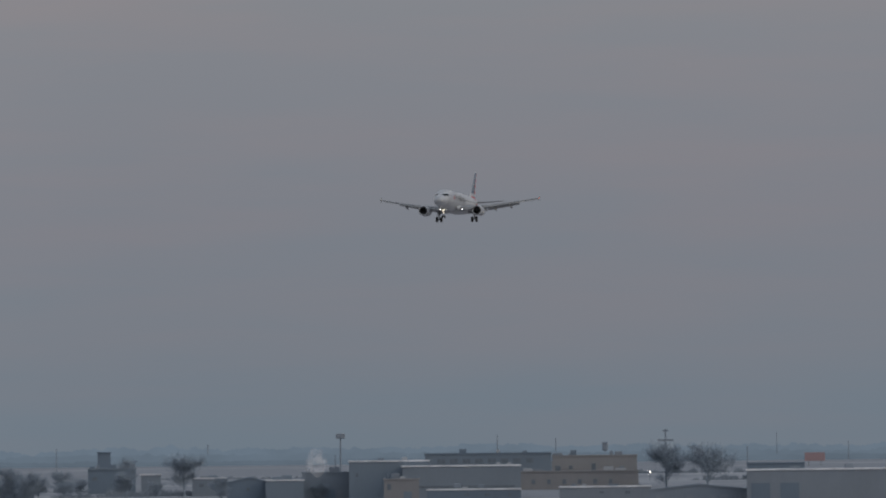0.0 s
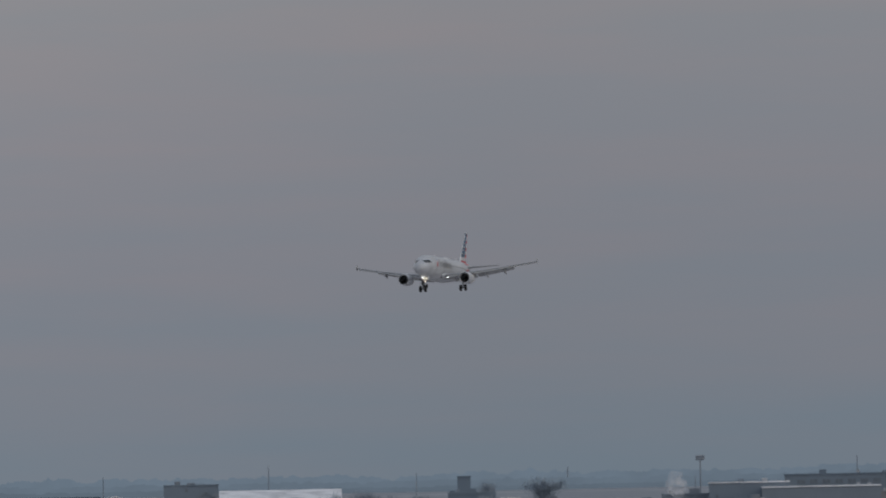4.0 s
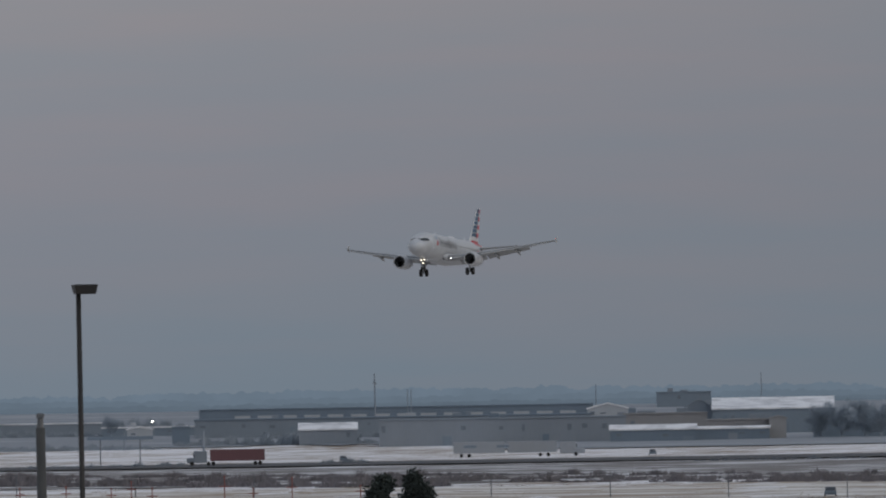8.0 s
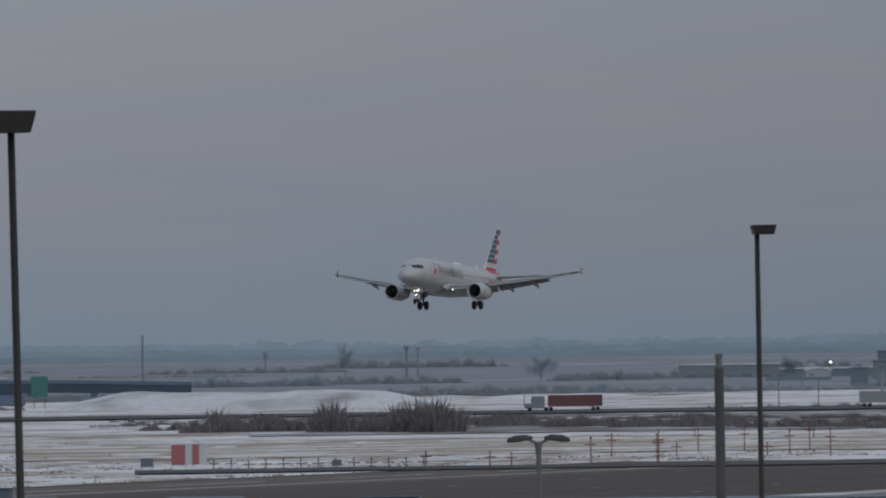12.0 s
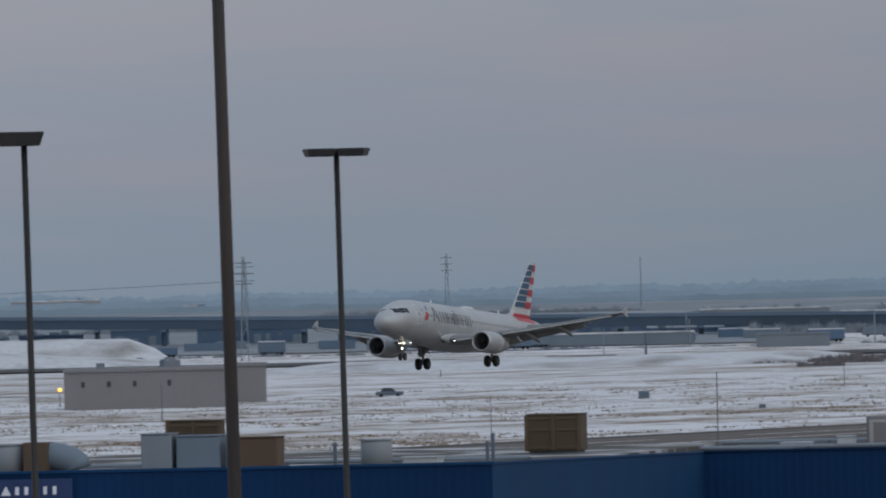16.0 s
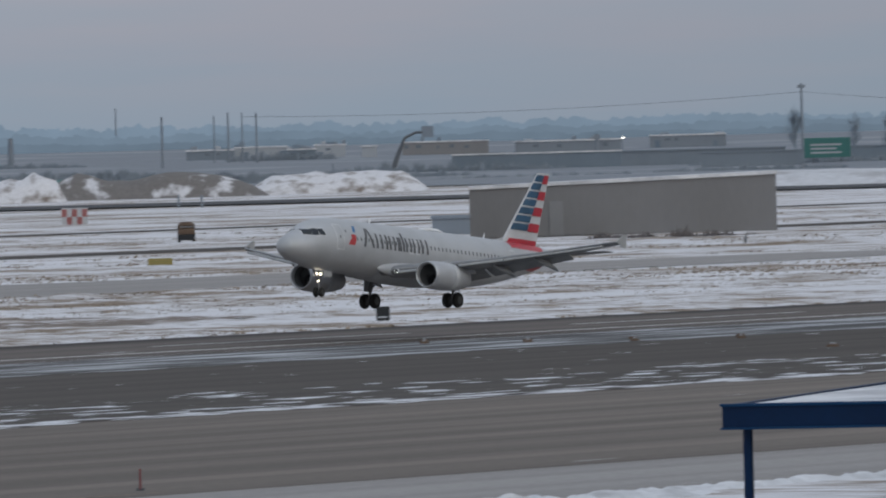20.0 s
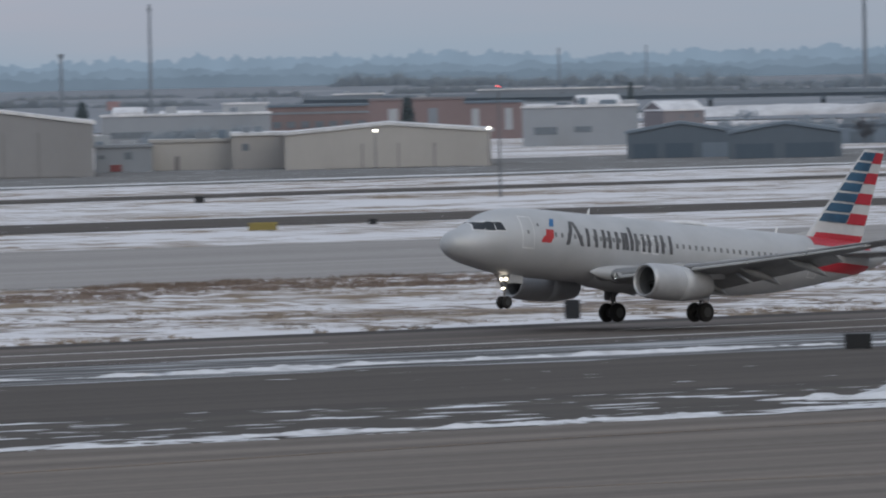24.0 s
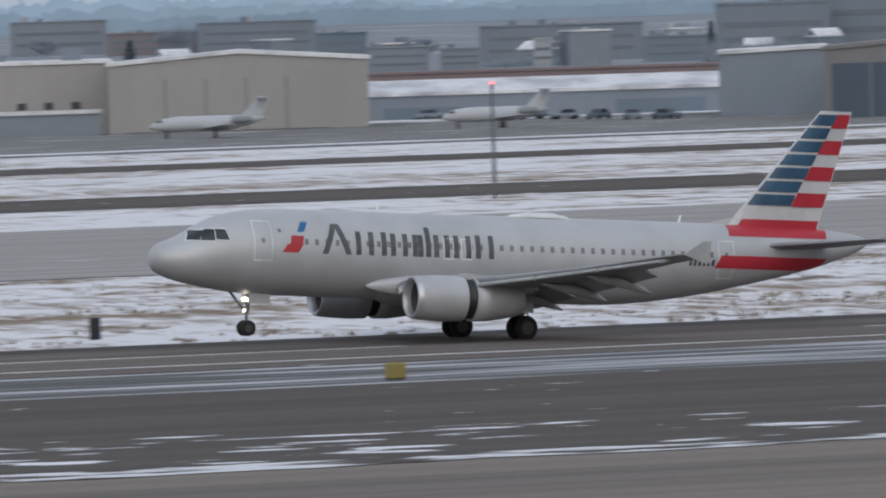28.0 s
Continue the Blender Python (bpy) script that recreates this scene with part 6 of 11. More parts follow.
far_field("yard_land", 0.55, 1.17, 3420, 5180, 0.30, YARD, "dull industrial land with thin snow far off", 1.5, 40)
far_field("yard_land", 1.285, 1.55, 3420, 5180, 0.30, YARD, "dull industrial land with thin snow far off", 1.7, 40)
far_field("yard_land", 1.17, 1.285, 3700, 5180, 0.30, YARD, "dull industrial land with thin snow far off", 1.5, 40)
far_field("city_land", -0.1, 0.60, 1900, 5180, 0.25, YARD, "dull town land with thin snow behind the hangars", 4.5, 20)
far_field("scrubland", 1.205, 1.46, 2120, 2700, 0.15, SCRUBLAND, "brown scrub with thin snow beside the highway", 2.5)
far_field("straw_field", 1.185, 1.46, 1700, 2010, 0.12, STRAW, "straw-coloured field with thin snow", 6.5)
far_field("highway", 0.95, 1.46, 2720, 2870, 0.35, ROAD, "dark highway across the plain", 3.5, 6)
far_field("perimeter_road", 1.195, 1.46, 1485, 1530, 0.2, ROAD, "dark perimeter road", 8.5, 5)


def road_traffic():
    """Lorries that run along the highway during the shot."""
    for label, az, rate, r, length, h, body, cab, double in (
            ("red box trailer lorry on the highway", 1.2621, -0.00742, 2790, 19.0, 3.9, "maroon", "haze_grey", False),
            # steel tone greys the white trailer: haze put into its paint
            ("pale double trailer lorry on the highway", 1.2877, 0.0085, 2960, 34.0, 4.0, "steel", "steel", True)):
        rows = []
        for t in (0.0, 4.0, 8.0, 12.0, 16.0, 20.0, 24.0, 28.0):
            a = az + rate * (t - 8.0)
            deg = 180 - math.degrees(a) if rate < 0 else -math.degrees(a)
            rows.append((t, pose(math.sin(a) * r, math.cos(a) * r, 0.36, 0, 0, deg)))
        MOVING.append((truck(0, 0, 0, length, h, body, cab, 0, label=label, double=double, name="truck"), rows))
    rows = []
    for t in (0.0, 4.0, 8.0, 12.0, 16.0, 20.0, 24.0, 28.0):
        a = 1.2535 + 0.0085 * (t - 11.0)
        rows.append((t, pose(math.sin(a) * 2770, math.cos(a) * 2770, 0.36, 0, 0, -math.degrees(a))))
    # white trailer in the steel tone, greyed for haze
    MOVING.append((truck(0, 0, 0, 21.0, 3.9, "steel", "steel", 0, label="white box trailer lorry on the highway"), rows))


road_traffic()


def roof_plant(u, v, w, d, h, tone_name, name, label, shape="box"):
    """A machine on the cargo roof."""
    p = cargo_point(u, v, ROOF - (0.55 if u > 41 else 0.13))
    s = thing(name, p, CARGO_TURN, label, "roof unit")
    if shape == "box":
        part("casing", box(-w / 2, w / 2, -d / 2, d / 2, 0.08, h, 0.04), WALLS[tone_name], s)
        part("curb", box(-w / 2 + 0.1, w / 2 - 0.1, -d / 2 + 0.1, d / 2 - 0.1, 0, 0.1), WALLS["dark"], s)
        if tone_name == "tanbox":
            for k in (-0.5, 0.0, 0.5):
                part("batten", box(w * k - 0.07, w * k + 0.07, -d / 2 - 0.05, -d / 2 + 0.02, 0.1, h), WALLS["rust"], s)
            for q in (0.16, 0.62, 0.92):
                part("batten", box(-w / 2, w / 2, -d / 2 - 0.035, -d / 2 + 0.02, h * q - 0.05, h * q + 0.05), WALLS["plyedge"], s)
        part("lid", box(-w / 2 - 0.04, w / 2 + 0.04, -d / 2 - 0.04, d / 2 + 0.04, h, h + 0.05, 0.01), WALLS[tone_name], s)
    elif shape == "fan":
        part("casing", box(-w / 2, w / 2, -d / 2, d / 2, 0.05, h, 0.04), WALLS[tone_name], s)
        for k in (-0.26, 0.26):
            part("grille_frame", box(w * k - w * 0.2, w * k + w * 0.2, -d / 2 - 0.04, -d / 2 + 0.01, h * 0.14, h * 0.9), WALLS["beige"], s)
            part("grille", box(w * k - w * 0.15, w * k + w * 0.15, -d / 2 - 0.06, -d / 2, h * 0.22, h * 0.82), WALLS["taupe"], s)
    elif shape == "round":
        part("drum", tube([(0, 0, 0), (0, 0, h * 0.92), (0, 0, h)], [w / 2, w / 2, w * 0.47], 20), WALLS[tone_name], s, smooth=True)
        part("rim", tube([(0, 0, h), (0, 0, h + 0.06)], [w * 0.53, w * 0.53], 20), WALLS["steel"], s)
    elif shape == "elbow":
        pts = [(-w * 0.25, 0, h * 0.55)] + [(-w * 0.2 + w * 0.5 * math.sin(a), 0, h * 0.5 - h * 0.42 * (1 - math.cos(a)) + 0.1) for a in [math.pi * k / 12 for k in range(7)]]
        part("duct", tube(pts, [h * 0.42] * len(pts), 16), WALLS["blue_grey"], s, smooth=True)
        part("casing", box(-w / 2, -w * 0.12, -d / 2, d / 2, 0, h, 0.03), WALLS[tone_name], s)
    elif shape == "pipe":
        part("pipe", tube([(0, 0, 0), (0, 0, h)], [w / 2, w / 2], 10), WALLS[tone_name], s)
        part("cap", tube([(0, 0, h), (0, 0, h + 0.12)], [w * 0.8, w * 0.3], 10), WALLS[tone_name], s)
    return s


def build_roof():
    for row in (ROOF_PLANT):
        roof_plant(*row)


def build_cargo_sign():
    s = thing("wall_sign", cargo_point(SIGN_U, -0.10, 7.83), CARGO_TURN, "dark blue wall sign with red emblem and pale lettering", "sign")
    part("panel", box(0, 5.75, -0.12, 0.0, 0, 1.38, 0.02), BLUE_SIGN, s)
    red = part("emblem_panel", box(0.02, 1.85, -0.17, -0.1, 0.02, 1.36, 0.01), SIGN_RED, s, "red panel with a dark folded shape")
    mesh_ob("emblem_fold", [(0.05, -0.185, 0.72), (0.05, -0.185, 1.0), (0.95, -0.185, 0.62), (1.78, -0.185, 1.3), (1.82, -0.185, 0.05), (0.5, -0.185, 0.05)], [(0, 5, 2, 1), (2, 5, 4, 3)], SIGN_DARK, red)
    mesh_ob("triangle", [(3.0, -0.13, 0.78), (3.40, -0.13, 0.78), (3.20, -0.13, 1.14)], [(0, 1, 2)], LOGO_WHITE, s)
    for k in range(5):
        part("letter_block", box(3.56 + 0.36 * k, 3.70 + 0.36 * k, -0.15, -0.1, 0.80, 1.10), LOGO_WHITE, s, "pale letter-sized block")
    font = bpy.data.curves.new("cargo_text", "FONT")
    font.body = "CARGO"
    font.size = 0.28
    font.extrude = 0.01
    font.space_character = 1.35
    txt = new("cargo_lettering", font)
    txt.data.materials.append(LOGO_WHITE)
    txt.parent = s
    txt.matrix_basis = Matrix.Translation((4.25, -0.14, 0.36)) @ Euler((math.pi / 2, 0, 0)).to_matrix().to_4x4()


BLUE_SIGN = surface("sign_blue", (0.010, 0.030, 0.11), rough=0.4)
SIGN_RED = surface("sign_red", (0.36, 0.035, 0.045), (0.30, 0.03, 0.04), rough=0.4)
SIGN_DARK = surface("sign_fold_red", (0.13, 0.014, 0.025), rough=0.4)


def far_treeline(r, tall, material, seed):
    """A wooded skyline with haze put in as glow: one long band with a ragged top."""
    verts, faces = [], []
    n = 13000
    for i in range(n + 1):
        az = -0.1 + 1.62 * i / n
        size = 20.0 if az < 0.62 else 20.0 - 11.0 * min(1.0, (az - 0.62) / 0.5)
        s = i * 0.207
        q = 0.46 + 0.12 * noise.noise((s * 0.012, seed, 0)) + 0.15 * noise.noise((s * 0.06, seed, 2)) + 0.16 * noise.noise((s * 0.25, seed, 4)) + 0.12 * noise.noise((s * 0.9, seed, 6)) + 0.07 * noise.noise((s * 2.9, seed, 8))
        z = far_z(r)
        x, y = place(az, r)
        verts += [(x, y, z - 2), (x, y, z + tall * size * max(0.10, q))]
    for i in range(n):
        faces.append((2 * i, 2 * i + 2, 2 * i + 3, 2 * i + 1))
    tagged(mesh_ob("backdrop", verts, faces, material), "self-lit hazy blue-grey wooded skyline far off", "woods", kind="structure")


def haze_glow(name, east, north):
    """Emission standing in for haze before far woods: the horizon sky's colour, dimmed and scaled by compass bearing,
    with the woods' broad masses in it.
    """
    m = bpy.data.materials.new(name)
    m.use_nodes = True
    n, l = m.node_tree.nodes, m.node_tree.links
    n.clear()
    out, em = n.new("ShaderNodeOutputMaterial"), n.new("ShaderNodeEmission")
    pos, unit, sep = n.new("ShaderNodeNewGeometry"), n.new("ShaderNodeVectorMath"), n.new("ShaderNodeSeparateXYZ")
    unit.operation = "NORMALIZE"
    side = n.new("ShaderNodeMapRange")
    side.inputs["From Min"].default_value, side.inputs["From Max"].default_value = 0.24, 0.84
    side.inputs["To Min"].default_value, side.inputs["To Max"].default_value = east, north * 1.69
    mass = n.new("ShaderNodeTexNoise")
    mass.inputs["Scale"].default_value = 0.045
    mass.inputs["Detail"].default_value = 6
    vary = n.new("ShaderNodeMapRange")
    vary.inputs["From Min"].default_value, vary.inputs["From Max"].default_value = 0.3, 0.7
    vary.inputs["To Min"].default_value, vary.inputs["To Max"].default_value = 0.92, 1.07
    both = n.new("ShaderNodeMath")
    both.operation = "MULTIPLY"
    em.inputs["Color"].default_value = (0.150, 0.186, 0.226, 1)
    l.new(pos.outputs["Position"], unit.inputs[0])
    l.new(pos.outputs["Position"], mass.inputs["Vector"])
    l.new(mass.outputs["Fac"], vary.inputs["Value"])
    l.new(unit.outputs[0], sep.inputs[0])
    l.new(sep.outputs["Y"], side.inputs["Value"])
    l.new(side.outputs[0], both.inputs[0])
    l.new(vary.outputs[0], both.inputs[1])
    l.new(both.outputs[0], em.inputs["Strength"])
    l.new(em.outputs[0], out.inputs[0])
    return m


# the bands light themselves: haze is put in as emission, not scattered light
far_treeline(4690, 0.62, haze_glow("skyline_glow_near", 0.76, 0.56), 1.0)
far_treeline(4800, 0.90, haze_glow("skyline_glow_middle", 0.85, 0.67), 4.0)
far_treeline(4910, 1.25, haze_glow("skyline_glow_far", 0.93, 0.81), 8.0)
# haze is in this brush colour
WOODS = surface("hazy_winter_woods", (0.25, 0.285, 0.325), (0.215, 0.25, 0.29), rough=0.95, scale=0.05)


def paved(x, y):
    r = math.hypot(x, y)
    return (y < 514.5 and x < 1490) or 650 < y < 818 and x < 900 or 680 < y < 742 and x < 1210 or 890 < y < 960 and x < 1820 or 1115 < y < 1170 or (y > 1255 and x < 1850) or (1470 < r < 1545 and math.atan2(x, y) > 1.19) or r > 2050


def grass_tufts():
    """Dry grass that pokes through the snow in ragged clumps, over the whole field."""
    rs = random.Random(5)
    spots = []
    for k in range(15000):
        x, y = rs.uniform(90, 1000), 515.0 + rs.uniform(0, 136)
        if noise.noise((x * 0.020, y * 0.075, 1.0)) + 0.7 * noise.noise((x * 0.16, y * 0.16, 5.0)) > 0.085 + 0.12 * math.sin(y * 0.13) + max(0.0, (340 - x) * 0.0012):
            spots.append((x, y, rs.uniform(0.8, 3.2), rs.uniform(0.0, 0.09)))
    for k in range(26000):
        x, y = rs.uniform(90, 660), 514.6 + 136 * rs.random() ** 1.3
        if noise.noise((x * 0.05, y * 0.03, 11.0)) + 0.8 * noise.noise((x * 0.25, y * 0.12, 15.0)) > 0.02:
            spots.append((x, y, rs.uniform(0.25, 1.3), rs.uniform(0.02, 0.24)))
    for k in range(46000):
        r, az = 1 / rs.uniform(1 / 2050, 1 / 640), rs.uniform(0.80, 1.42)
        x, y = place(az, r)
        if not paved(x, y) and noise.noise((x * 0.006, y * 0.012, 3.0)) + 0.8 * noise.noise((x * 0.05, y * 0.05, 7.0)) > -0.12:
            spots.append((x, y, rs.uniform(1.6, 6.5), rs.uniform(0.0, 0.16)))
    tuft_mesh(rs, spots, DRY_GRASS, "dry straw-coloured grass tufts poking through snow")
    spots = []
    for k in range(15000):
        x, y = rs.uniform(400, 760), 651 - 44 * rs.random() ** 1.6
        if noise.noise((x * 0.030, y * 0.05, 21.0)) + 0.6 * noise.noise((x * 0.11, y * 0.10, 25.0)) > 0.0:
            spots.append((x, y, rs.uniform(0.5, 2.2), rs.uniform(0.12, 0.42)))
    tuft_mesh(rs, spots, RUSSET_GRASS, "dead russet grass in dark patches along the taxiway")


def tuft_mesh(rs, spots, material, label):
    verts, faces = [], []
    for x, y, w, h in spots:
        for q in range(7):
            u, v = x + rs.uniform(-0.5, 0.5) * w, y + rs.uniform(-0.5, 0.5) * w
            b, hh = rs.uniform(0.04, 0.12) + 0.03 * w, 0.13 + h * rs.uniform(0.4, 1.0)
            a = rs.uniform(0, math.pi)
            dx, dy = math.cos(a) * b, math.sin(a) * b
            i = len(verts)
            verts += [(u - dx, v - dy, 0), (u + dx, v + dy, 0), (u + rs.uniform(-0.2, 0.2), v + rs.uniform(-0.2, 0.2), hh)]
            faces.append((i, i + 1, i + 2))
    tagged(mesh_ob("grass_tufts", verts, faces, material), label, "grass", kind="stuff")


def rough_snow():
    """Lumpy snow beside the runway and over the wide field, low mounds and hollows."""
    def lump(x, y, big):
        return 0.5 * noise.noise((x * 0.45 / big, y * 0.28 / big, 0)) + 0.35 * noise.noise((x * 1.1 / big, y * 0.6 / big, 3)) + 0.4 * noise.noise((x * 0.07, y * 0.07, 5))
    xs, ys = [80 + 0.9 * i for i in range(1030)], [515.0 + 1.65 * j for j in range(84)]
    verts = [(x, y, 0.015 + (0.0 if j in (0, 83) else 0.10 + 0.26 * lump(x, y, 1.0))) for j, y in enumerate(ys) for x in xs]
    n = len(xs)
    faces = [(j * n + i, j * n + i + 1, (j + 1) * n + i + 1, (j + 1) * n + i) for j in range(len(ys) - 1) for i in range(n - 1)]
    tagged(mesh_ob("snow_field", verts, faces, MATS["snowy_grass"], smooth=True), "lumpy thin snow over grass beside the runway", "snow", kind="structure")
    rows, cols = 105, 1250
    verts, faces = [], []
    for j in range(rows + 1):
        r = 660 * (2060 / 660) ** (j / rows)
        for i in range(cols + 1):
            x, y = place(0.15 + 1.26 * i / cols, r)
            edge = j in (0, rows) or i in (0, cols)
            verts.append((x, y, -0.4 if edge or paved(x, y) or y < 655 and x < 1010 else 0.04 + 0.45 * max(-0.3, lump(x, y, 2.2))))
    m = cols + 1
    faces = [(j * m + i, j * m + i + 1, (j + 1) * m + i + 1, (j + 1) * m + i) for j in range(rows) for i in range(cols)]
    tagged(mesh_ob("snow_field", verts, faces, MATS["snowy_grass"], smooth=True), "lumpy thin snow over the wide airfield grass", "snow", kind="structure")


rough_snow()
BARE_GRASS = surface("bare_dead_grass", (0.125, 0.098, 0.084), (0.25, 0.21, 0.18), rough=0.95, scale=0.10, stretch=(0.6, 1.5, 1), lo=0.35, hi=0.68, fine=1.4, fine_amt=0.35)
strip("bare_grass", 556, 628, 655, 840, 0.13, BARE_GRASS, "dead brown grass showing through thin snow", "grass", 6.0, 3.0, seed=22.0)
strip("bare_grass", 530, 560, 470, 690, 0.11, BARE_GRASS, "dead brown grass showing through thin snow", "grass", 5.0, 3.0, seed=23.0)
strip("bare_grass", 570, 640, 250, 428, 0.06, BARE_GRASS, "dead brown grass showing through thin snow", "grass", 5.0, 3.0, seed=24.0)
RUSSET_GRASS = surface("russet_grass", (0.155, 0.120, 0.102), (0.225, 0.180, 0.150), rough=0.95, scale=0.2, fine=1.0, fine_amt=0.3)
DRY_GRASS = surface("dry_grass", (0.32, 0.27, 0.215), (0.18, 0.15, 0.125), rough=0.95, scale=0.15, fine=1.0, fine_amt=0.3)
grass_tufts()


def town_trees():
    """Low hazy brush and gardens between the far sheds."""
    rs = random.Random(91)
    for k in range(120):
        az = 0.62 + 0.0074 * k + rs.uniform(-0.003, 0.003)
        r = rs.uniform(3650, 4450)
        x, y = place(az, r)
        scrub_clump(x, y, far_z(r), rs.uniform(35, 95), rs.uniform(2.5, 6.5), 30, 700 + k, "far_brush", "hazy winter brush between far sheds", WOODS)


town_trees()


def steam_plume(az, r, height, half, alpha, seed):
    """A thin ragged cloud of steam: two lumpy shells, one in the other, patchy and nearly clear."""
    m = bpy.data.materials.new("thin_steam")
    m.use_nodes = True
    nt = m.node_tree
    b = nt.nodes["Principled BSDF"]
    b.inputs["Base Color"].default_value = (0.84, 0.84, 0.86, 1)
    b.inputs["Roughness"].default_value = 1.0
    b.inputs["Specular IOR Level"].default_value = 0.0
    tc, nz, mr = nt.nodes.new("ShaderNodeTexCoord"), nt.nodes.new("ShaderNodeTexNoise"), nt.nodes.new("ShaderNodeMapRange")
    nz.inputs["Scale"].default_value = 2.2 / half[2]
    nz.inputs["Detail"].default_value = 4.0
    mr.inputs["From Min"].default_value, mr.inputs["From Max"].default_value = 0.38, 0.66
    mr.inputs["To Min"].default_value, mr.inputs["To Max"].default_value = 0.0, alpha
    nt.links.new(tc.outputs["Object"], nz.inputs["Vector"])
    nt.links.new(nz.outputs["Fac"], mr.inputs["Value"])
    nt.links.new(mr.outputs["Result"], b.inputs["Alpha"])
    bm = bmesh.new()
    for share in (1.0, 0.72):
        shell = bmesh.ops.create_icosphere(bm, subdivisions=4, radius=1.0)["verts"]
        for v in shell:
            q = v.co.copy()
            k = share * (1 + 0.32 * noise.noise(q * 1.7 + Vector((seed, 0, 0))) + 0.10 * noise.noise(q * 4.5 + Vector((0, seed, 0))))
            v.co = Vector((q.x * half[0] * k, q.y * half[1] * k, q.z * half[2] * k))
    x, y = place(az, r)
    ob = part("steam_plume", bm, m, smooth=True)
    ob.matrix_basis = pose(x, y, height, 0, 0, facing(x, y))
    tagged(ob, "thin pale steam drifting over low roofs", "steam", kind="stuff")


steam_plume(1.34439, 3700, far_z(3700) + 12.5, (3.4, 2.4, 4.2), 0.26, 12)
steam_plume(0.5035, 2760, 33.0, (46.0, 12.0, 15.0), 0.17, 13)


def town_houses():
    """Small houses and sheds with snowy pitched roofs, haze-tinted trees and dark firs between them."""
    rs = random.Random(404)
    for k in range(64):
        az, r = 0.365 + 0.42 * (k + rs.uniform(-0.4, 0.4)) / 64, rs.uniform(2780, 3450)
        x, y = place(az, r)
        w, h = rs.uniform(6, 13), rs.uniform(3.0, 6.5)
        tall = rs.random()
        building(x, y, far_z(r), w, h if tall < 0.75 else h * 1.9, rs.uniform(8, 16), rs.choice(("haze_grey", "haze_slate", "haze_blue", "haze_beige", "haze_white", "haze_brick", "haze_sand")), "house",
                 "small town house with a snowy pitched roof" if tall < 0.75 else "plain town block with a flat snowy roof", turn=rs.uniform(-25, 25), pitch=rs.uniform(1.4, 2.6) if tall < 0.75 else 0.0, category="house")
    for k in range(56):
        az, r = 0.365 + 0.45 * (k + rs.uniform(-0.4, 0.4)) / 56, rs.uniform(2450, 3200)
        x, y = place(az, r)
        if k % 3:
            scrub_clump(x, y, far_z(r), rs.uniform(14, 42), rs.uniform(5.0, 10.5), 12, 900 + k, "town_trees", "bare haze-tinted trees between town houses", HAZE_BARK)
        else:
            evergreen(x, y, far_z(r), rs.uniform(7, 13), rs.uniform(4, 7), 900 + k, "dark blue-green fir among town houses", FIR)


FIR = surface("blue_green_fir", (0.085, 0.115, 0.130), (0.120, 0.150, 0.170), rough=0.95, scale=0.6)

# ---- the things of the distance, place by place ----
town_houses()

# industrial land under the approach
building(3792.0, 945.0, 3.36, 16.2, 8.5, 20, 'haze_dark', label='dark low works building beside trees', roof='haze_blue')
building(4241.6, 1060.0, 8.43, 5.0, 9.3, 10, 'haze_dark', label='dark square tower of a works building', roof='haze_dark')
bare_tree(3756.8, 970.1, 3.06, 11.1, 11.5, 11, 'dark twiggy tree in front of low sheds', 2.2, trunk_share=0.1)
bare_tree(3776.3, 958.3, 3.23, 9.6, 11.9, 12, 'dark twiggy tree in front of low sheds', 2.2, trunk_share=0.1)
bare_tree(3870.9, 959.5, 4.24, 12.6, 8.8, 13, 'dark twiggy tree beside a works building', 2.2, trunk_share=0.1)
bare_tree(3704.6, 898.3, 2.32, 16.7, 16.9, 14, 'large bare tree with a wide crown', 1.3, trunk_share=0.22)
building(3760.3, 923.5, 2.97, 6.7, 6.9, 12, 'haze_slate', label='small pale brown block')
building(3726.0, 895.1, 2.53, 11.3, 6.0, 14, 'haze_slate', label='low grey shed beyond the airfield')
building(3643.4, 862.0, 1.57, 14.0, 5.5, 20, 'haze_dark', label='dark gabled shed beyond the airfield', gable=1.66, roof='haze_dark')
building(3638.3, 848.7, 1.49, 12.5, 6.3, 25, 'haze_blue', label='shed with a snow-covered roof')
building(3657.0, 839.0, 1.66, 16.1, 8.5, 25, 'haze_slate', label='plain grey flat-roofed block', roof='haze_slate')
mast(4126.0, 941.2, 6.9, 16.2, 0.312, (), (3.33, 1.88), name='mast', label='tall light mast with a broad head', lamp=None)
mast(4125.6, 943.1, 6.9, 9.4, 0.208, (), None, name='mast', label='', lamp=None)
building(3645.9, 815.5, 1.49, 26.2, 12.2, 35, 'haze_blue', label='long grey hall with a snowy roof edge')
building(3649.1, 819.7, 1.53, 7.7, 10.9, 20, 'haze_dark', label='dark stair tower of a hall', roof='haze_dark')
building(3635.3, 789.1, 1.31, 38.5, 10.6, 40, 'haze_slate', label='long grey hall with a snowy roof edge', windows=[(0.05, 0.95, 0.35, 0.42)])
building(3946.1, 847.0, 4.76, 44.5, 11.1, 40, 'haze_blue', label='large dark warehouse with unreadable lettering', roof='haze_dark', windows=[(0.1, 0.16, 0.72, 0.86), (0.2, 0.26, 0.72, 0.86), (0.30000000000000004, 0.36, 0.72, 0.86), (0.4, 0.4600000000000001, 0.72, 0.86), (0.5, 0.56, 0.72, 0.86), (0.6, 0.66, 0.72, 0.86), (0.7000000000000001, 0.7600000000000001, 0.72, 0.86), (0.8, 0.8600000000000001, 0.72, 0.86)])
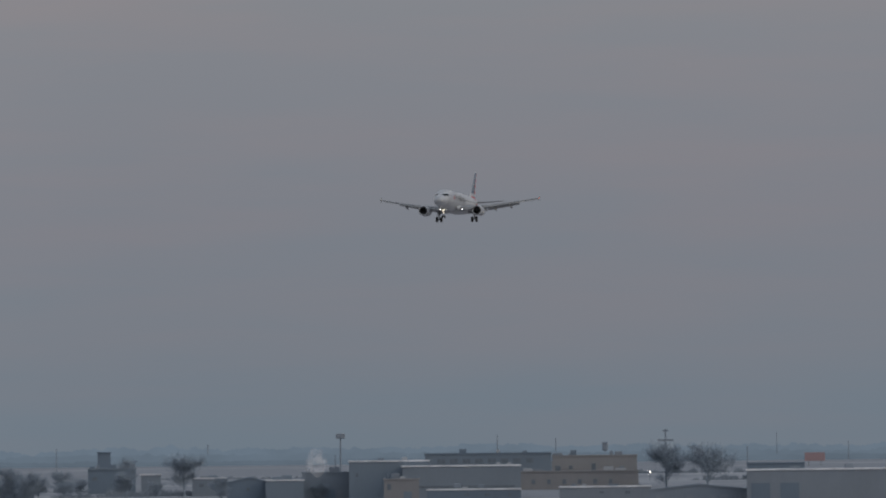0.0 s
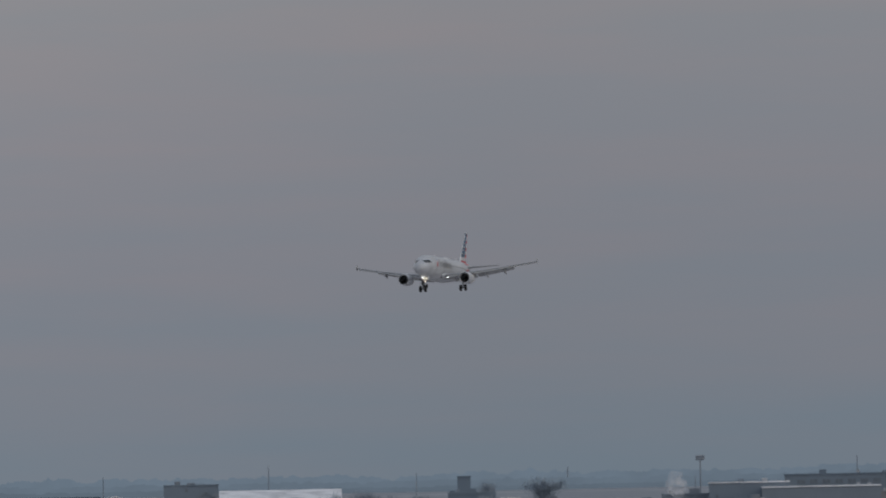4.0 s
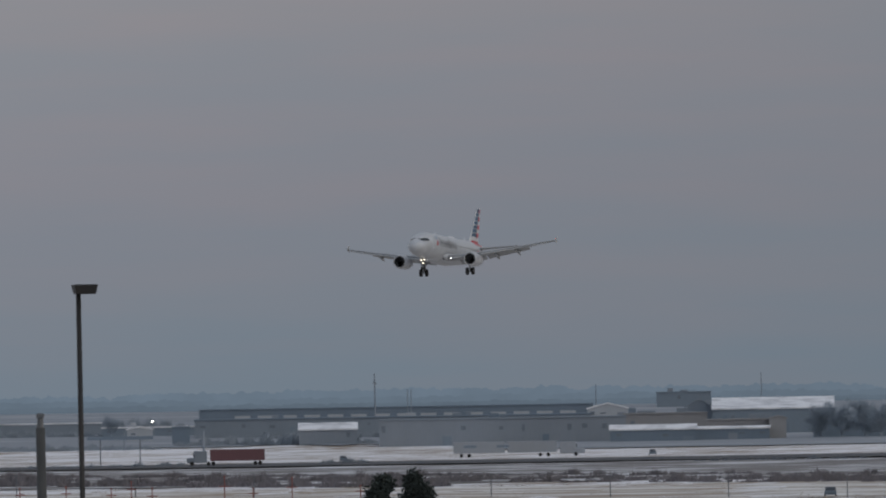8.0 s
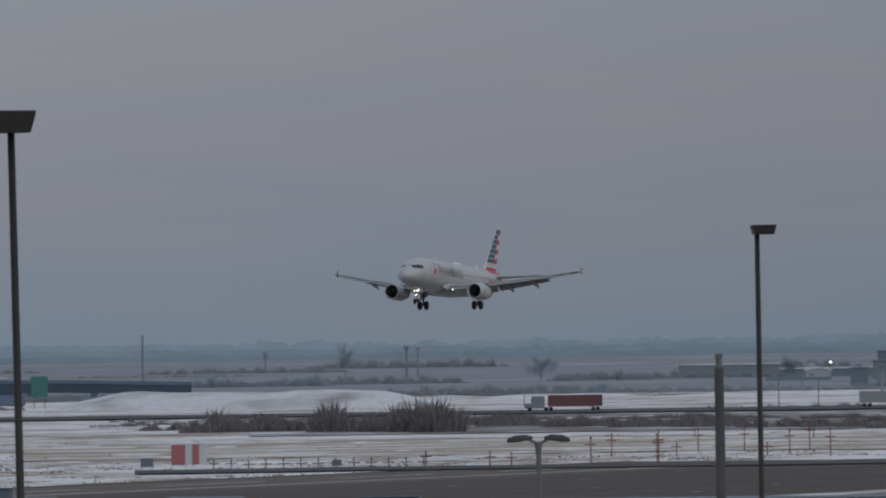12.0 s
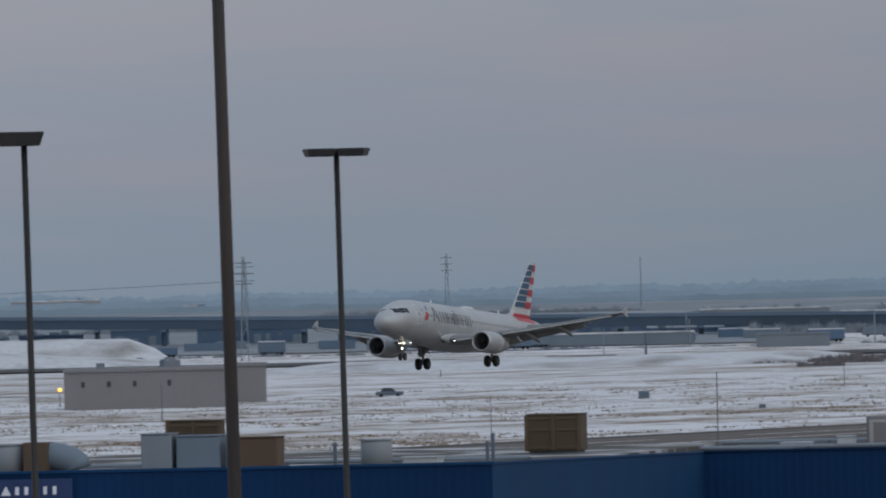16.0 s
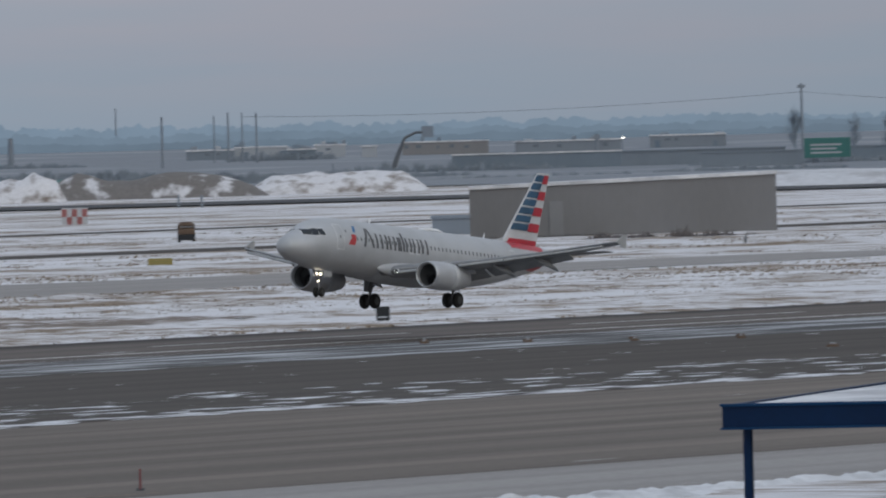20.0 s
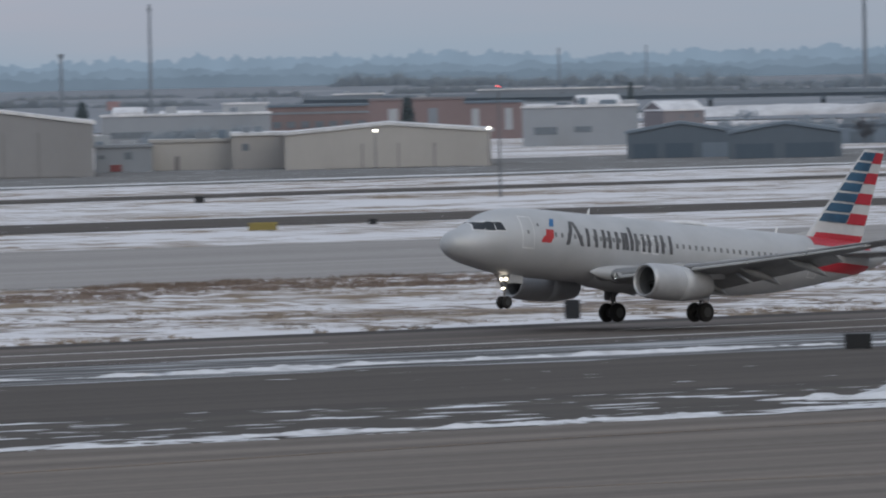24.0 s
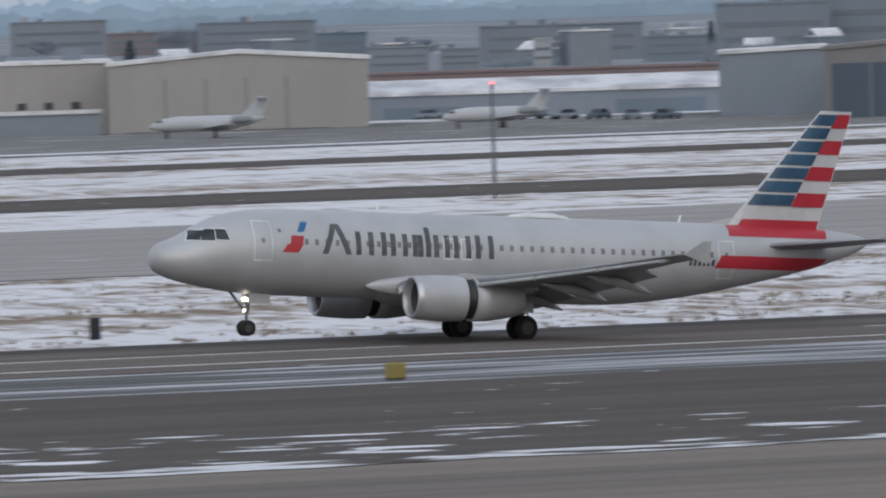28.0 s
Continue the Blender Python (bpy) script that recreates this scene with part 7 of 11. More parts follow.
building(3844.1, 787.8, 3.54, 29.0, 11.2, 40, 'haze_beige', label='wide beige factory block', roof='haze_beige')
building(3819.5, 788.2, 3.28, 40.4, 6.2, 20, 'haze_sand', label='beige block with a row of small windows', roof='haze_sand', windows=[(0.1, 0.13, 0.35, 0.6), (0.23, 0.26, 0.35, 0.6), (0.36, 0.39, 0.35, 0.6), (0.49, 0.52, 0.35, 0.6), (0.62, 0.65, 0.35, 0.6), (0.75, 0.78, 0.35, 0.6)])
building(3543.0, 722.8, 0.17, 28.9, 4.8, 20, 'haze_grey', label='low shed with a white snowy roof')
building(3538.4, 764.1, 0.22, 29.6, 4.3, 20, 'haze_dark', label='low dark shed with a snowy roof')
building(3596.0, 800.3, 0.92, 11.3, 6.9, 20, 'haze_sand', label='plain brown block beyond the airfield', roof='haze_sand')
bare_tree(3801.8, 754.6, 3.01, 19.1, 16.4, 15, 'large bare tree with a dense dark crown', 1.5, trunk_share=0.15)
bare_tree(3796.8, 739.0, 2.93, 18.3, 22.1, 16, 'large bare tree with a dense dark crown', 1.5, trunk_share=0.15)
building(3435.0, 671.6, 0.0, 30.0, 4.1, 25, 'haze_slate', label='low gabled grey shed with lamps', gable=1.55, roof='haze_slate')
building(3430.0, 633.2, 0.0, 44.3, 10.0, 40, 'haze_grey', label='long grey depot with dark gates', doors=[(0.03, 0.16, 0.1, 0.62, 'haze_dark'), (0.23, 0.36, 0.1, 0.62, 'haze_dark')])
building(4032.9, 760.4, 5.51, 20.6, 5.9, 30, 'haze_dark', label='dark roof storey on a depot', roof='haze_dark')
panel_sign(4413.1, 816.5, 9.7, 7.96, 3.32, 2.21, 'haze_pink', 'billboard', 'pale red billboard far off', 'sign', 0.3, 0, 'haze_white', 2)
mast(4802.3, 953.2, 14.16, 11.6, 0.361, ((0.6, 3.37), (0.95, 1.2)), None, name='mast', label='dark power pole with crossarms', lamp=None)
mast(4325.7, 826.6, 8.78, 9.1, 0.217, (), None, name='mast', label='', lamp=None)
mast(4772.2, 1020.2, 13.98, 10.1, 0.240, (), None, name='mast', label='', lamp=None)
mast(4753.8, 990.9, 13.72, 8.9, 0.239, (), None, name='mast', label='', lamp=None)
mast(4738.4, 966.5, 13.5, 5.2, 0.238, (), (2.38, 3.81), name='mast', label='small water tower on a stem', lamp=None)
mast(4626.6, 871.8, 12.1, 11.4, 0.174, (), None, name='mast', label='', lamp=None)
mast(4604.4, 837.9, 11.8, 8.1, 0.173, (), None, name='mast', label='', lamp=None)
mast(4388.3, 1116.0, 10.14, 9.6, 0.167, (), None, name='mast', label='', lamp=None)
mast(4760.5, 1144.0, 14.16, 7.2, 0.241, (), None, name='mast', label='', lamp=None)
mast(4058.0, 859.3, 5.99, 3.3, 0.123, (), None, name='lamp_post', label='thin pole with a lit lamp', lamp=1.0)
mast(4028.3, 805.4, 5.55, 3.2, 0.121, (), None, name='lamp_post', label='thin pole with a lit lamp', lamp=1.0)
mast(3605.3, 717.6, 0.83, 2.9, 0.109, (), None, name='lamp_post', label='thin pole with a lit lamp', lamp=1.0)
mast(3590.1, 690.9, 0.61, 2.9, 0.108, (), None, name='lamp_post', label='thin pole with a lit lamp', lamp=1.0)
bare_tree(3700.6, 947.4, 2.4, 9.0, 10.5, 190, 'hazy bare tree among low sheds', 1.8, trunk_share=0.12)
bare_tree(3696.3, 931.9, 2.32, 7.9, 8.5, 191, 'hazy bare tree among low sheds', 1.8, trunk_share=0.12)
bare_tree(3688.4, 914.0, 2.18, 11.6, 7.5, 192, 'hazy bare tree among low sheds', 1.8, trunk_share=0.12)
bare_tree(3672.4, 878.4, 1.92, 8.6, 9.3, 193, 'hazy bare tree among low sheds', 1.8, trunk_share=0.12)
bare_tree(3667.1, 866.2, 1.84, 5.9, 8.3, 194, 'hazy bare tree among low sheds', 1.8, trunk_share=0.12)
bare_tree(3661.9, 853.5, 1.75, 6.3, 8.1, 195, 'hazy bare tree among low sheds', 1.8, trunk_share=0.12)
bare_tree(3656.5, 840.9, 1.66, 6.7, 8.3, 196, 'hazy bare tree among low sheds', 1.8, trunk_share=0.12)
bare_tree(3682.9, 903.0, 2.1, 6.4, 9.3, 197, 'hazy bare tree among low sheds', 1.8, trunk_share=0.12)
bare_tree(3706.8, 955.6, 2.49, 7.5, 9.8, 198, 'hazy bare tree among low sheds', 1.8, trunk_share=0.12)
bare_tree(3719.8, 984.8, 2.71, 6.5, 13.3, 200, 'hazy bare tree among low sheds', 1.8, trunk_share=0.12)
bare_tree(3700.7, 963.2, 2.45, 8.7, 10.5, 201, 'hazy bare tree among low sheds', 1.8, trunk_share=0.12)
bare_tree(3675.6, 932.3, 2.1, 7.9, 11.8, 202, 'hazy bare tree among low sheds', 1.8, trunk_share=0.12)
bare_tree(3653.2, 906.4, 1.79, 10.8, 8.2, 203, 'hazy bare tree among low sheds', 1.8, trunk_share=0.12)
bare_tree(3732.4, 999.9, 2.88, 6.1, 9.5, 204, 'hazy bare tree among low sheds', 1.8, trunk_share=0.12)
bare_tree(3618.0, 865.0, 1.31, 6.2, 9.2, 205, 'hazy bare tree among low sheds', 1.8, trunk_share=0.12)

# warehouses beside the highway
building(4408.0, 1213.7, 10.62, 21.8, 5.9, 30, 'haze_blue', label='dark block behind a large roof', roof='haze_blue')
building(3699.7, 1013.5, 2.58, 16.1, 6.2, 50, 'haze_slate', label='dark gabled end of a large hall', gable=5.29, roof='haze_slate')
building(3675.3, 981.3, 2.23, 40.1, 8.2, 60, 'haze_blue', label='large hall with a sloping snow-covered roof', pitch=3.75)
building(3557.8, 924.5, 0.83, 23.6, 4.7, 20, 'haze_dark', label='dark sheds among trees', roof='haze_dark')
bare_tree(3543.8, 930.7, 0.7, 13.7, 11.6, 20, 'dark twiggy tree beside the depot', 2.2, trunk_share=0.1)
bare_tree(3537.8, 922.1, 0.61, 13.0, 11.5, 21, 'dark twiggy tree beside the depot', 2.2, trunk_share=0.1)
bare_tree(3531.9, 913.1, 0.52, 13.7, 11.5, 22, 'dark twiggy tree beside the depot', 2.2, trunk_share=0.1)
bare_tree(3525.5, 905.9, 0.44, 12.9, 11.5, 23, 'dark twiggy tree beside the depot', 2.2, trunk_share=0.1)
building(3736.4, 1131.6, 3.32, 134.8, 6.2, 45, 'haze_slate', label='very long warehouse with a dark roof over pale panels', roof='haze_dark', windows=[])
building(4173.2, 1262.5, 8.3, 149.8, 4.3, 40, 'haze_dark', label='dark long roof storey of the warehouse', roof='haze_dark', doors=[(0.09, 0.13, 0, 0.5, 'haze_white'), (0.149, 0.189, 0, 0.5, 'haze_white'), (0.208, 0.248, 0, 0.5, 'haze_white'), (0.267, 0.307, 0, 0.5, 'haze_white'), (0.32599999999999996, 0.366, 0, 0.5, 'haze_white'), (0.385, 0.425, 0, 0.5, 'haze_white'), (0.44399999999999995, 0.484, 0, 0.5, 'haze_white'), (0.503, 0.5429999999999999, 0, 0.5, 'haze_white'), (0.5619999999999999, 0.602, 0, 0.5, 'haze_white'), (0.6209999999999999, 0.6609999999999999, 0, 0.5, 'haze_white'), (0.6799999999999999, 0.72, 0, 0.5, 'haze_white'), (0.739, 0.779, 0, 0.5, 'haze_white'), (0.7979999999999999, 0.838, 0, 0.5, 'haze_white'), (0.8569999999999999, 0.8969999999999999, 0, 0.5, 'haze_white'), (0.9159999999999999, 0.956, 0, 0.5, 'haze_white')])
building(4045.7, 1142.9, 6.6, 14.9, 4.3, 20, 'haze_white', label='pale twin-gabled hall beyond the airfield', gable=1.86)
building(3509.0, 1026.2, 0.61, 78.6, 8.3, 40, 'haze_grey', label='broad grey flat-roofed warehouse block', roof='haze_slate')
building(3608.0, 999.8, 1.57, 27.3, 7.9, 40, 'haze_sand', label='long beige warehouse beyond the airfield', roof='haze_sand')
building(3541.0, 956.9, 0.74, 21.0, 6.5, 30, 'haze_sand', label='long beige warehouse wing', roof='haze_sand')
building(3532.6, 941.7, 0.61, 5.4, 6.8, 20, 'haze_beige', label='beige gabled end wall', gable=0.72, roof='haze_sand')
# the next two open fronts are solid, their inner shade put into dark walls
building(3495.2, 972.6, 0.31, 27.2, 4.3, 18, 'haze_dark', label='open shed with a white snowy roof', pitch=1.61)
building(3521.2, 953.6, 0.52, 23.4, 4.0, 15, 'haze_dark', label='open storage shed with a snowy roof edge', pitch=0.72)
building(3531.9, 1061.7, 0.96, 11.8, 3.3, 12, 'haze_dark', label='small dark shed with a snowy roof')
building(3554.1, 1098.4, 1.31, 18.7, 4.8, 25, 'haze_grey', label='pale gabled workshop with a snowy roof', pitch=2.20)
building(3593.1, 1161.1, 1.92, 5.8, 5.6, 12, 'haze_dark', label='dark square hut beyond the airfield', roof='haze_dark')
building(3837.5, 1288.3, 4.89, 35.9, 4.0, 20, 'haze_slate', label='low grey wall of sheds under snow')
building(3680.1, 1203.8, 2.97, 8.6, 3.8, 10, 'haze_white', label='small white-roofed house beyond the airfield', gable=0.95)
building(3783.7, 1234.6, 4.15, 32.4, 3.1, 15, 'haze_blue', label='low grey shed row under snow')
mast(4132.6, 1258.5, 7.86, 17.7, 0.319, ((0.8, 0.64),), None, name='mast', label='slim lattice tower beside the airfield', lamp=None)
mast(4120.9, 1242.1, 7.69, 11.7, 0.212, (), None, name='mast', label='', lamp=None)
mast(4117.4, 1239.7, 7.65, 11.7, 0.212, (), None, name='mast', label='', lamp=None)
mast(4145.6, 1111.3, 7.56, 15.9, 0.211, (), None, name='mast', label='', lamp=None)
mast(4210.0, 1193.9, 8.48, 11.9, 0.216, (), None, name='mast', label='', lamp=None)
mast(3768.9, 1228.2, 3.98, 5.3, 0.117, (), None, name='lamp_post', label='thin pole with a lit lamp', lamp=1.3)
scrub_clump(2695.4, 828.9, 0.0, 13.9, 3.1, 10, 31, label='')
scrub_clump(2662.8, 741.2, 0.0, 6.8, 2.0, 10, 32, label='')
scrub_clump(2709.3, 877.9, 0.0, 7.0, 2.8, 10, 33, label='')
scrub_clump(2585.6, 689.8, 0.0, 51.1, 2.0, 10, 34, label='')
scrub_clump(2654.1, 799.7, 0.0, 23.2, 1.4, 10, 35, label='')
scrub_clump(2665.2, 884.0, 0.0, 45.6, 2.5, 10, 36, label='')
scrub_clump(2381.8, 810.8, 0.0, 16.1, 2.5, 30, 40, label='')
scrub_clump(2348.5, 784.3, 0.0, 15.9, 2.1, 30, 41, label='')
scrub_clump(2315.0, 758.2, 0.0, 15.6, 1.7, 30, 42, label='')
scrub_clump(2285.1, 733.8, 0.0, 15.4, 2.4, 30, 43, label='')
scrub_clump(2255.0, 709.7, 0.0, 15.1, 2.0, 30, 44, label='')
scrub_clump(2224.6, 685.9, 0.0, 14.9, 1.6, 30, 45, label='')
scrub_clump(2198.0, 663.8, 0.0, 14.7, 2.3, 30, 46, label='')
scrub_clump(2171.1, 641.9, 0.0, 14.5, 1.9, 30, 47, label='')
scrub_clump(2144.1, 620.4, 0.0, 14.3, 1.5, 30, 48, label='')
scrub_clump(2116.8, 599.2, 0.0, 14.1, 2.2, 30, 49, label='')
scrub_clump(2089.4, 578.3, 0.0, 13.9, 1.8, 30, 50, label='')
scrub_clump(2065.7, 558.9, 0.0, 13.7, 1.5, 30, 51, label='')
scrub_clump(2041.9, 539.7, 0.0, 13.5, 2.1, 30, 52, label='')
scrub_clump(2017.9, 520.9, 0.0, 13.3, 1.7, 30, 53, label='')
car(2794.7, 859.8, 0.0, facing(2794.7, 859.8) + 90, 'dark', 'dark car on the highway')
car(2886.3, 803.4, 0.0, facing(2886.3, 803.4) + 90, 'dark', 'dark car on the highway')
car(1660.1, 434.6, 0.0, facing(1660.1, 434.6) + 90, 'dark', 'dark car on the perimeter road')
mast(1848.6, 626.9, 0.0, 4.2, 0.096, (), None, name='fence_post', label='thin perimeter fence post', lamp=None)
mast(1817.0, 595.3, 0.0, 4.0, 0.094, (), None, name='fence_post', label='thin perimeter fence post', lamp=None)
mast(1784.9, 564.4, 0.0, 4.1, 0.092, (), None, name='fence_post', label='thin perimeter fence post', lamp=None)
mast(1752.4, 534.2, 0.0, 3.8, 0.090, (), None, name='fence_post', label='thin perimeter fence post', lamp=None)
mast(1723.3, 506.0, 0.0, 3.9, 0.088, (), None, name='fence_post', label='thin perimeter fence post', lamp=None)
mast(1693.8, 478.3, 0.0, 3.6, 0.087, (), None, name='fence_post', label='thin perimeter fence post', lamp=None)
mast(1663.9, 451.4, 0.0, 3.7, 0.085, (), None, name='fence_post', label='thin perimeter fence post', lamp=None)
mast(1637.5, 426.1, 0.0, 3.5, 0.083, (), None, name='fence_post', label='thin perimeter fence post', lamp=None)
panel_sign(2743.3, 902.6, 0.0, 16.64, 0.85, 6.69, 'haze_dark', 'sign_gantry', 'dark sign gantry over the highway', 'sign', 0.3, 0, 'haze_white', 2)

# brush and approach lights
for _k, (_u, _h) in enumerate(((-22, 5.0), (-8, 6.5), (6, 5.2), (20, 6.0))):
    scrub_clump(3671.8 + 0.36 * _u, 1406.5 - 0.93 * _u, 3.63, 19.0, _h, 12, 700 + _k, "hedge", "bare haze-tinted hedge along the highway", HAZE_BARK)
bare_tree(3889.8, 1452.1, 6.03, 13.9, 7.4, 61, 'bare tree beside the wall', 0.7, trunk_share=0.22)
bare_tree(3763.1, 1332.3, 4.28, 9.8, 15.7, 62, '', 1.0, trunk_share=0.22)
bare_tree(3764.5, 1241.6, 3.98, 8.8, 7.8, 63, '', 1.0, trunk_share=0.22)
scrub_clump(2117.6, 812.1, 0.0, 25.7, 7.0, 40, 64, label='')
scrub_clump(2086.2, 782.1, 0.0, 9.2, 10.2, 40, 65, label='')
scrub_clump(2070.3, 767.5, 0.0, 7.3, 5.4, 40, 66, label='')
scrub_clump(2061.3, 757.2, 0.0, 7.0, 9.8, 40, 67, label='')
scrub_clump(2048.4, 746.1, 0.0, 10.3, 11.0, 40, 68, label='')
scrub_clump(2237.4, 799.7, 0.0, 14.1, 5.6, 40, 69, label='')
scrub_clump(2208.1, 774.6, 0.0, 13.8, 4.0, 40, 70, label='')
scrub_clump(2159.9, 730.3, 0.0, 15.7, 5.4, 40, 71, label='')
scrub_clump(2081.5, 661.2, 0.0, 14.0, 4.6, 40, 72, label='')
scrub_clump(2169.8, 774.9, 0.0, 14.8, 4.0, 40, 80, label='')
scrub_clump(2147.7, 753.4, 0.0, 14.6, 4.0, 40, 81, label='')
scrub_clump(2121.7, 730.8, 0.0, 14.4, 3.8, 40, 82, label='')
scrub_clump(2099.3, 709.8, 0.0, 14.2, 3.8, 40, 83, label='')
scrub_clump(2076.7, 689.1, 0.0, 14.0, 3.8, 40, 84, label='')
scrub_clump(2053.9, 668.6, 0.0, 13.8, 3.7, 40, 85, label='')
scrub_clump(2031.0, 648.5, 0.0, 13.7, 3.7, 40, 86, label='')
scrub_clump(2007.9, 628.6, 0.0, 13.5, 3.7, 40, 87, label='')
scrub_clump(1988.5, 610.2, 0.0, 13.3, 3.7, 40, 88, label='')
scrub_clump(1968.9, 592.0, 0.0, 13.2, 3.5, 40, 89, label='')
mast(3871.2, 1421.8, 5.72, 11.0, 0.508, (), (2.03, 1.02), name='mast', label='curved highway lamp beside the airfield', lamp=None)
mast(3868.8, 1416.6, 5.68, 10.5, 0.406, (), (1.62, 1.01), name='mast', label='curved highway lamp beside the airfield', lamp=None)
mast(2984.8, 1061.8, 0.0, 4.8, 0.156, (), None, name='mast', label='', lamp=None)
mast(4066.4, 1550.5, 8.21, 6.4, 0.429, (), (1.72, 2.15), name='mast', label='', lamp=None)
mast(3488.4, 1146.4, 0.79, 5.8, 0.362, (), None, name='mast', label='', lamp=None)
mast(2890.7, 927.9, 0.0, 8.1, 0.374, (), None, name='mast', label='dark gantry post beside the airfield', lamp=None)
approach_light(1469.0, 513.1, 0.0, 3.4)
approach_light(1556.8, 540.6, 0.0, 3.1)
approach_light(1472.0, 504.4, 0.0, 4.1)
approach_light(1445.4, 495.5, 0.0, 3.9)
approach_light(1591.2, 539.1, 0.0, 3.5)
approach_light(1616.1, 540.3, 0.0, 3.4)
approach_light(1572.6, 518.9, 0.0, 3.4)
approach_light(1619.1, 531.1, 0.0, 4.0)
approach_light(1517.4, 494.7, 0.0, 3.8)
approach_light(1544.7, 526.6, 0.0, 1.8)
approach_light(1554.2, 523.4, 0.0, 1.9)
approach_light(1545.0, 513.1, 0.0, 1.7)
approach_light(1427.7, 509.8, 0.0, 1.7)
approach_light(1377.8, 494.9, 0.0, 2.5)
approach_light(1427.6, 521.8, 0.0, 2.1)
approach_light(1570.0, 500.9, 0.0, 4.9)
approach_light(1553.9, 485.7, 0.0, 4.7)
approach_light(1628.5, 515.1, 0.0, 2.7)
approach_light(1625.6, 497.5, 0.0, 2.9)
approach_light(1380.4, 533.7, 0.0, 1.8, 'GALV_FAR')
approach_light(1381.2, 531.6, 0.0, 1.8, 'GALV_FAR')
approach_light(1378.3, 528.1, 0.0, 1.7, 'GALV_FAR')
approach_light(1379.1, 526.0, 0.0, 1.7, 'GALV_FAR')
approach_light(1379.9, 523.9, 0.0, 1.7, 'GALV_FAR')
approach_light(1380.7, 521.8, 0.0, 1.7, 'GALV_FAR')
approach_light(1381.5, 519.7, 0.0, 1.7, 'GALV_FAR')
approach_light(1382.3, 517.6, 0.0, 1.7, 'GALV_FAR')
approach_light(1383.1, 515.4, 0.0, 1.7, 'GALV_FAR')
approach_light(1383.9, 513.3, 0.0, 1.7, 'GALV_FAR')
approach_light(1384.6, 511.2, 0.0, 1.7, 'GALV_FAR')
approach_light(1385.4, 509.1, 0.0, 1.7, 'GALV_FAR')
approach_light(1386.2, 507.0, 0.0, 1.7, 'GALV_FAR')

def highway_brush():
    """Low leafless brush on the slope between the highway and the approach lights."""
    rs = random.Random(91)
    for row in range(3):
        for k in range(26):
            az = 1.196 + 0.150 * (k + rs.uniform(-0.4, 0.4)) / 26
            r = 2340 - (az - 1.2281) * 4026 + (15, 70, 190)[row] + rs.uniform(-12, 12)
            x, y = place(az, r)
            scrub_clump(x, y, 0.0, rs.uniform(11, 19), (2.6, 3.0, 2.4)[row] * rs.uniform(0.6, 1.2), 10, 800 + 30 * row + k, "roadside_brush", "grey leafless brush on the highway slope", HEATH)


highway_brush()

# overpass and fields
def long_overpass():
    """The raised highway: a long falling deck on piers, the shade beneath put into dark colours, with snow-topped
    trailers parked below.
    """
    x, y = place(1.14, 3750)
    stops = [(-360, 11.4), (-185, 10.7), (-76, 8.5), (3, 7.2), (53, 6.6), (109, 5.8), (183, 5.0), (225, 3.9)]
    pts = []
    for (u0, h0), (u1, h1) in zip(stops, stops[1:]):
        n = max(1, round((u1 - u0) / 24))
        pts += [(u0 + (u1 - u0) * k / n, 0.0, h0 + (h1 - h0) * k / n) for k in range(n)]
    viaduct(x, y, far_z(3750), pts + [(225, 0.0, 3.9)], 16, 3.3, "haze_deep", "long highway overpass with a dark deck on piers", 0.8)
    rs = random.Random(77)
    for k in range(19):
        az = 1.062 + 0.128 * (k + rs.uniform(-0.3, 0.3)) / 19
        r = rs.uniform(3770, 3790)
        w = rs.uniform(18, 34)
        bx, by = place(az, r)
        building(bx, by, far_z(r), w, rs.uniform(2.6, 5.4) if az < 1.15 else rs.uniform(1.6, 2.8), 8, "haze_shade", "building", "low dark depot with overpass shade in its colour", roof="haze_shade")
    for k in range(30):
        az = 1.070 + 0.118 * (k + rs.uniform(-0.4, 0.4)) / 30
        r = rs.uniform(3330, 3640)
        bx, by = place(az, r)
        trailer(bx, by, far_z(r), rs.uniform(7, 14), rs.uniform(2.2, 3.6), rs.choice(("haze_deep", "haze_shade", "haze_dark", "haze_deep")), rs.random() < 0.45)
    for k in range(34):
        az = 1.066 + 0.122 * (k + rs.uniform(-0.4, 0.4)) / 34
        r = rs.uniform(3230, 3300)
        bx, by = place(az, r)
        scrub_clump(bx, by, 0.0, rs.uniform(9, 17), rs.uniform(1.2, 2.6), 10, 720 + k, "roadside_brush", "haze-blue bare brush along the highway", HAZE_BRUSH)


def trailer(x, y, z, w, h, tone_name, snowy):
    t = thing("lorry_trailer", (x, y, z), facing(x, y) + 4, "snow-topped box trailer parked below the overpass" if snowy else "dark box trailer parked below the overpass", "trailer", "trailers below the overpass")
    part("box", box(-w / 2, w / 2, 0, 2.5, 0.9, h + 0.4, 0.06), WALLS[tone_name], t)
    part("chassis", box(-w / 2 + 0.3, w / 2 - 0.3, 0.4, 2.1, 0.6, 0.9), WALLS["haze_shade"], t)
    if snowy:
        part("roof_snow", box(-w / 2 + 0.05, w / 2 - 0.05, 0.05, 2.45, h + 0.4, h + 0.72, 0.08), SNOW_ROOF, t)
    for u in (w / 2 - 1.2, w / 2 - 2.5, -w / 2 + 1.6):
        part("wheel", tube([(u, 0.1, 0.5), (u, 0.5, 0.5)], [0.5, 0.5], 10), RUBBER, t)


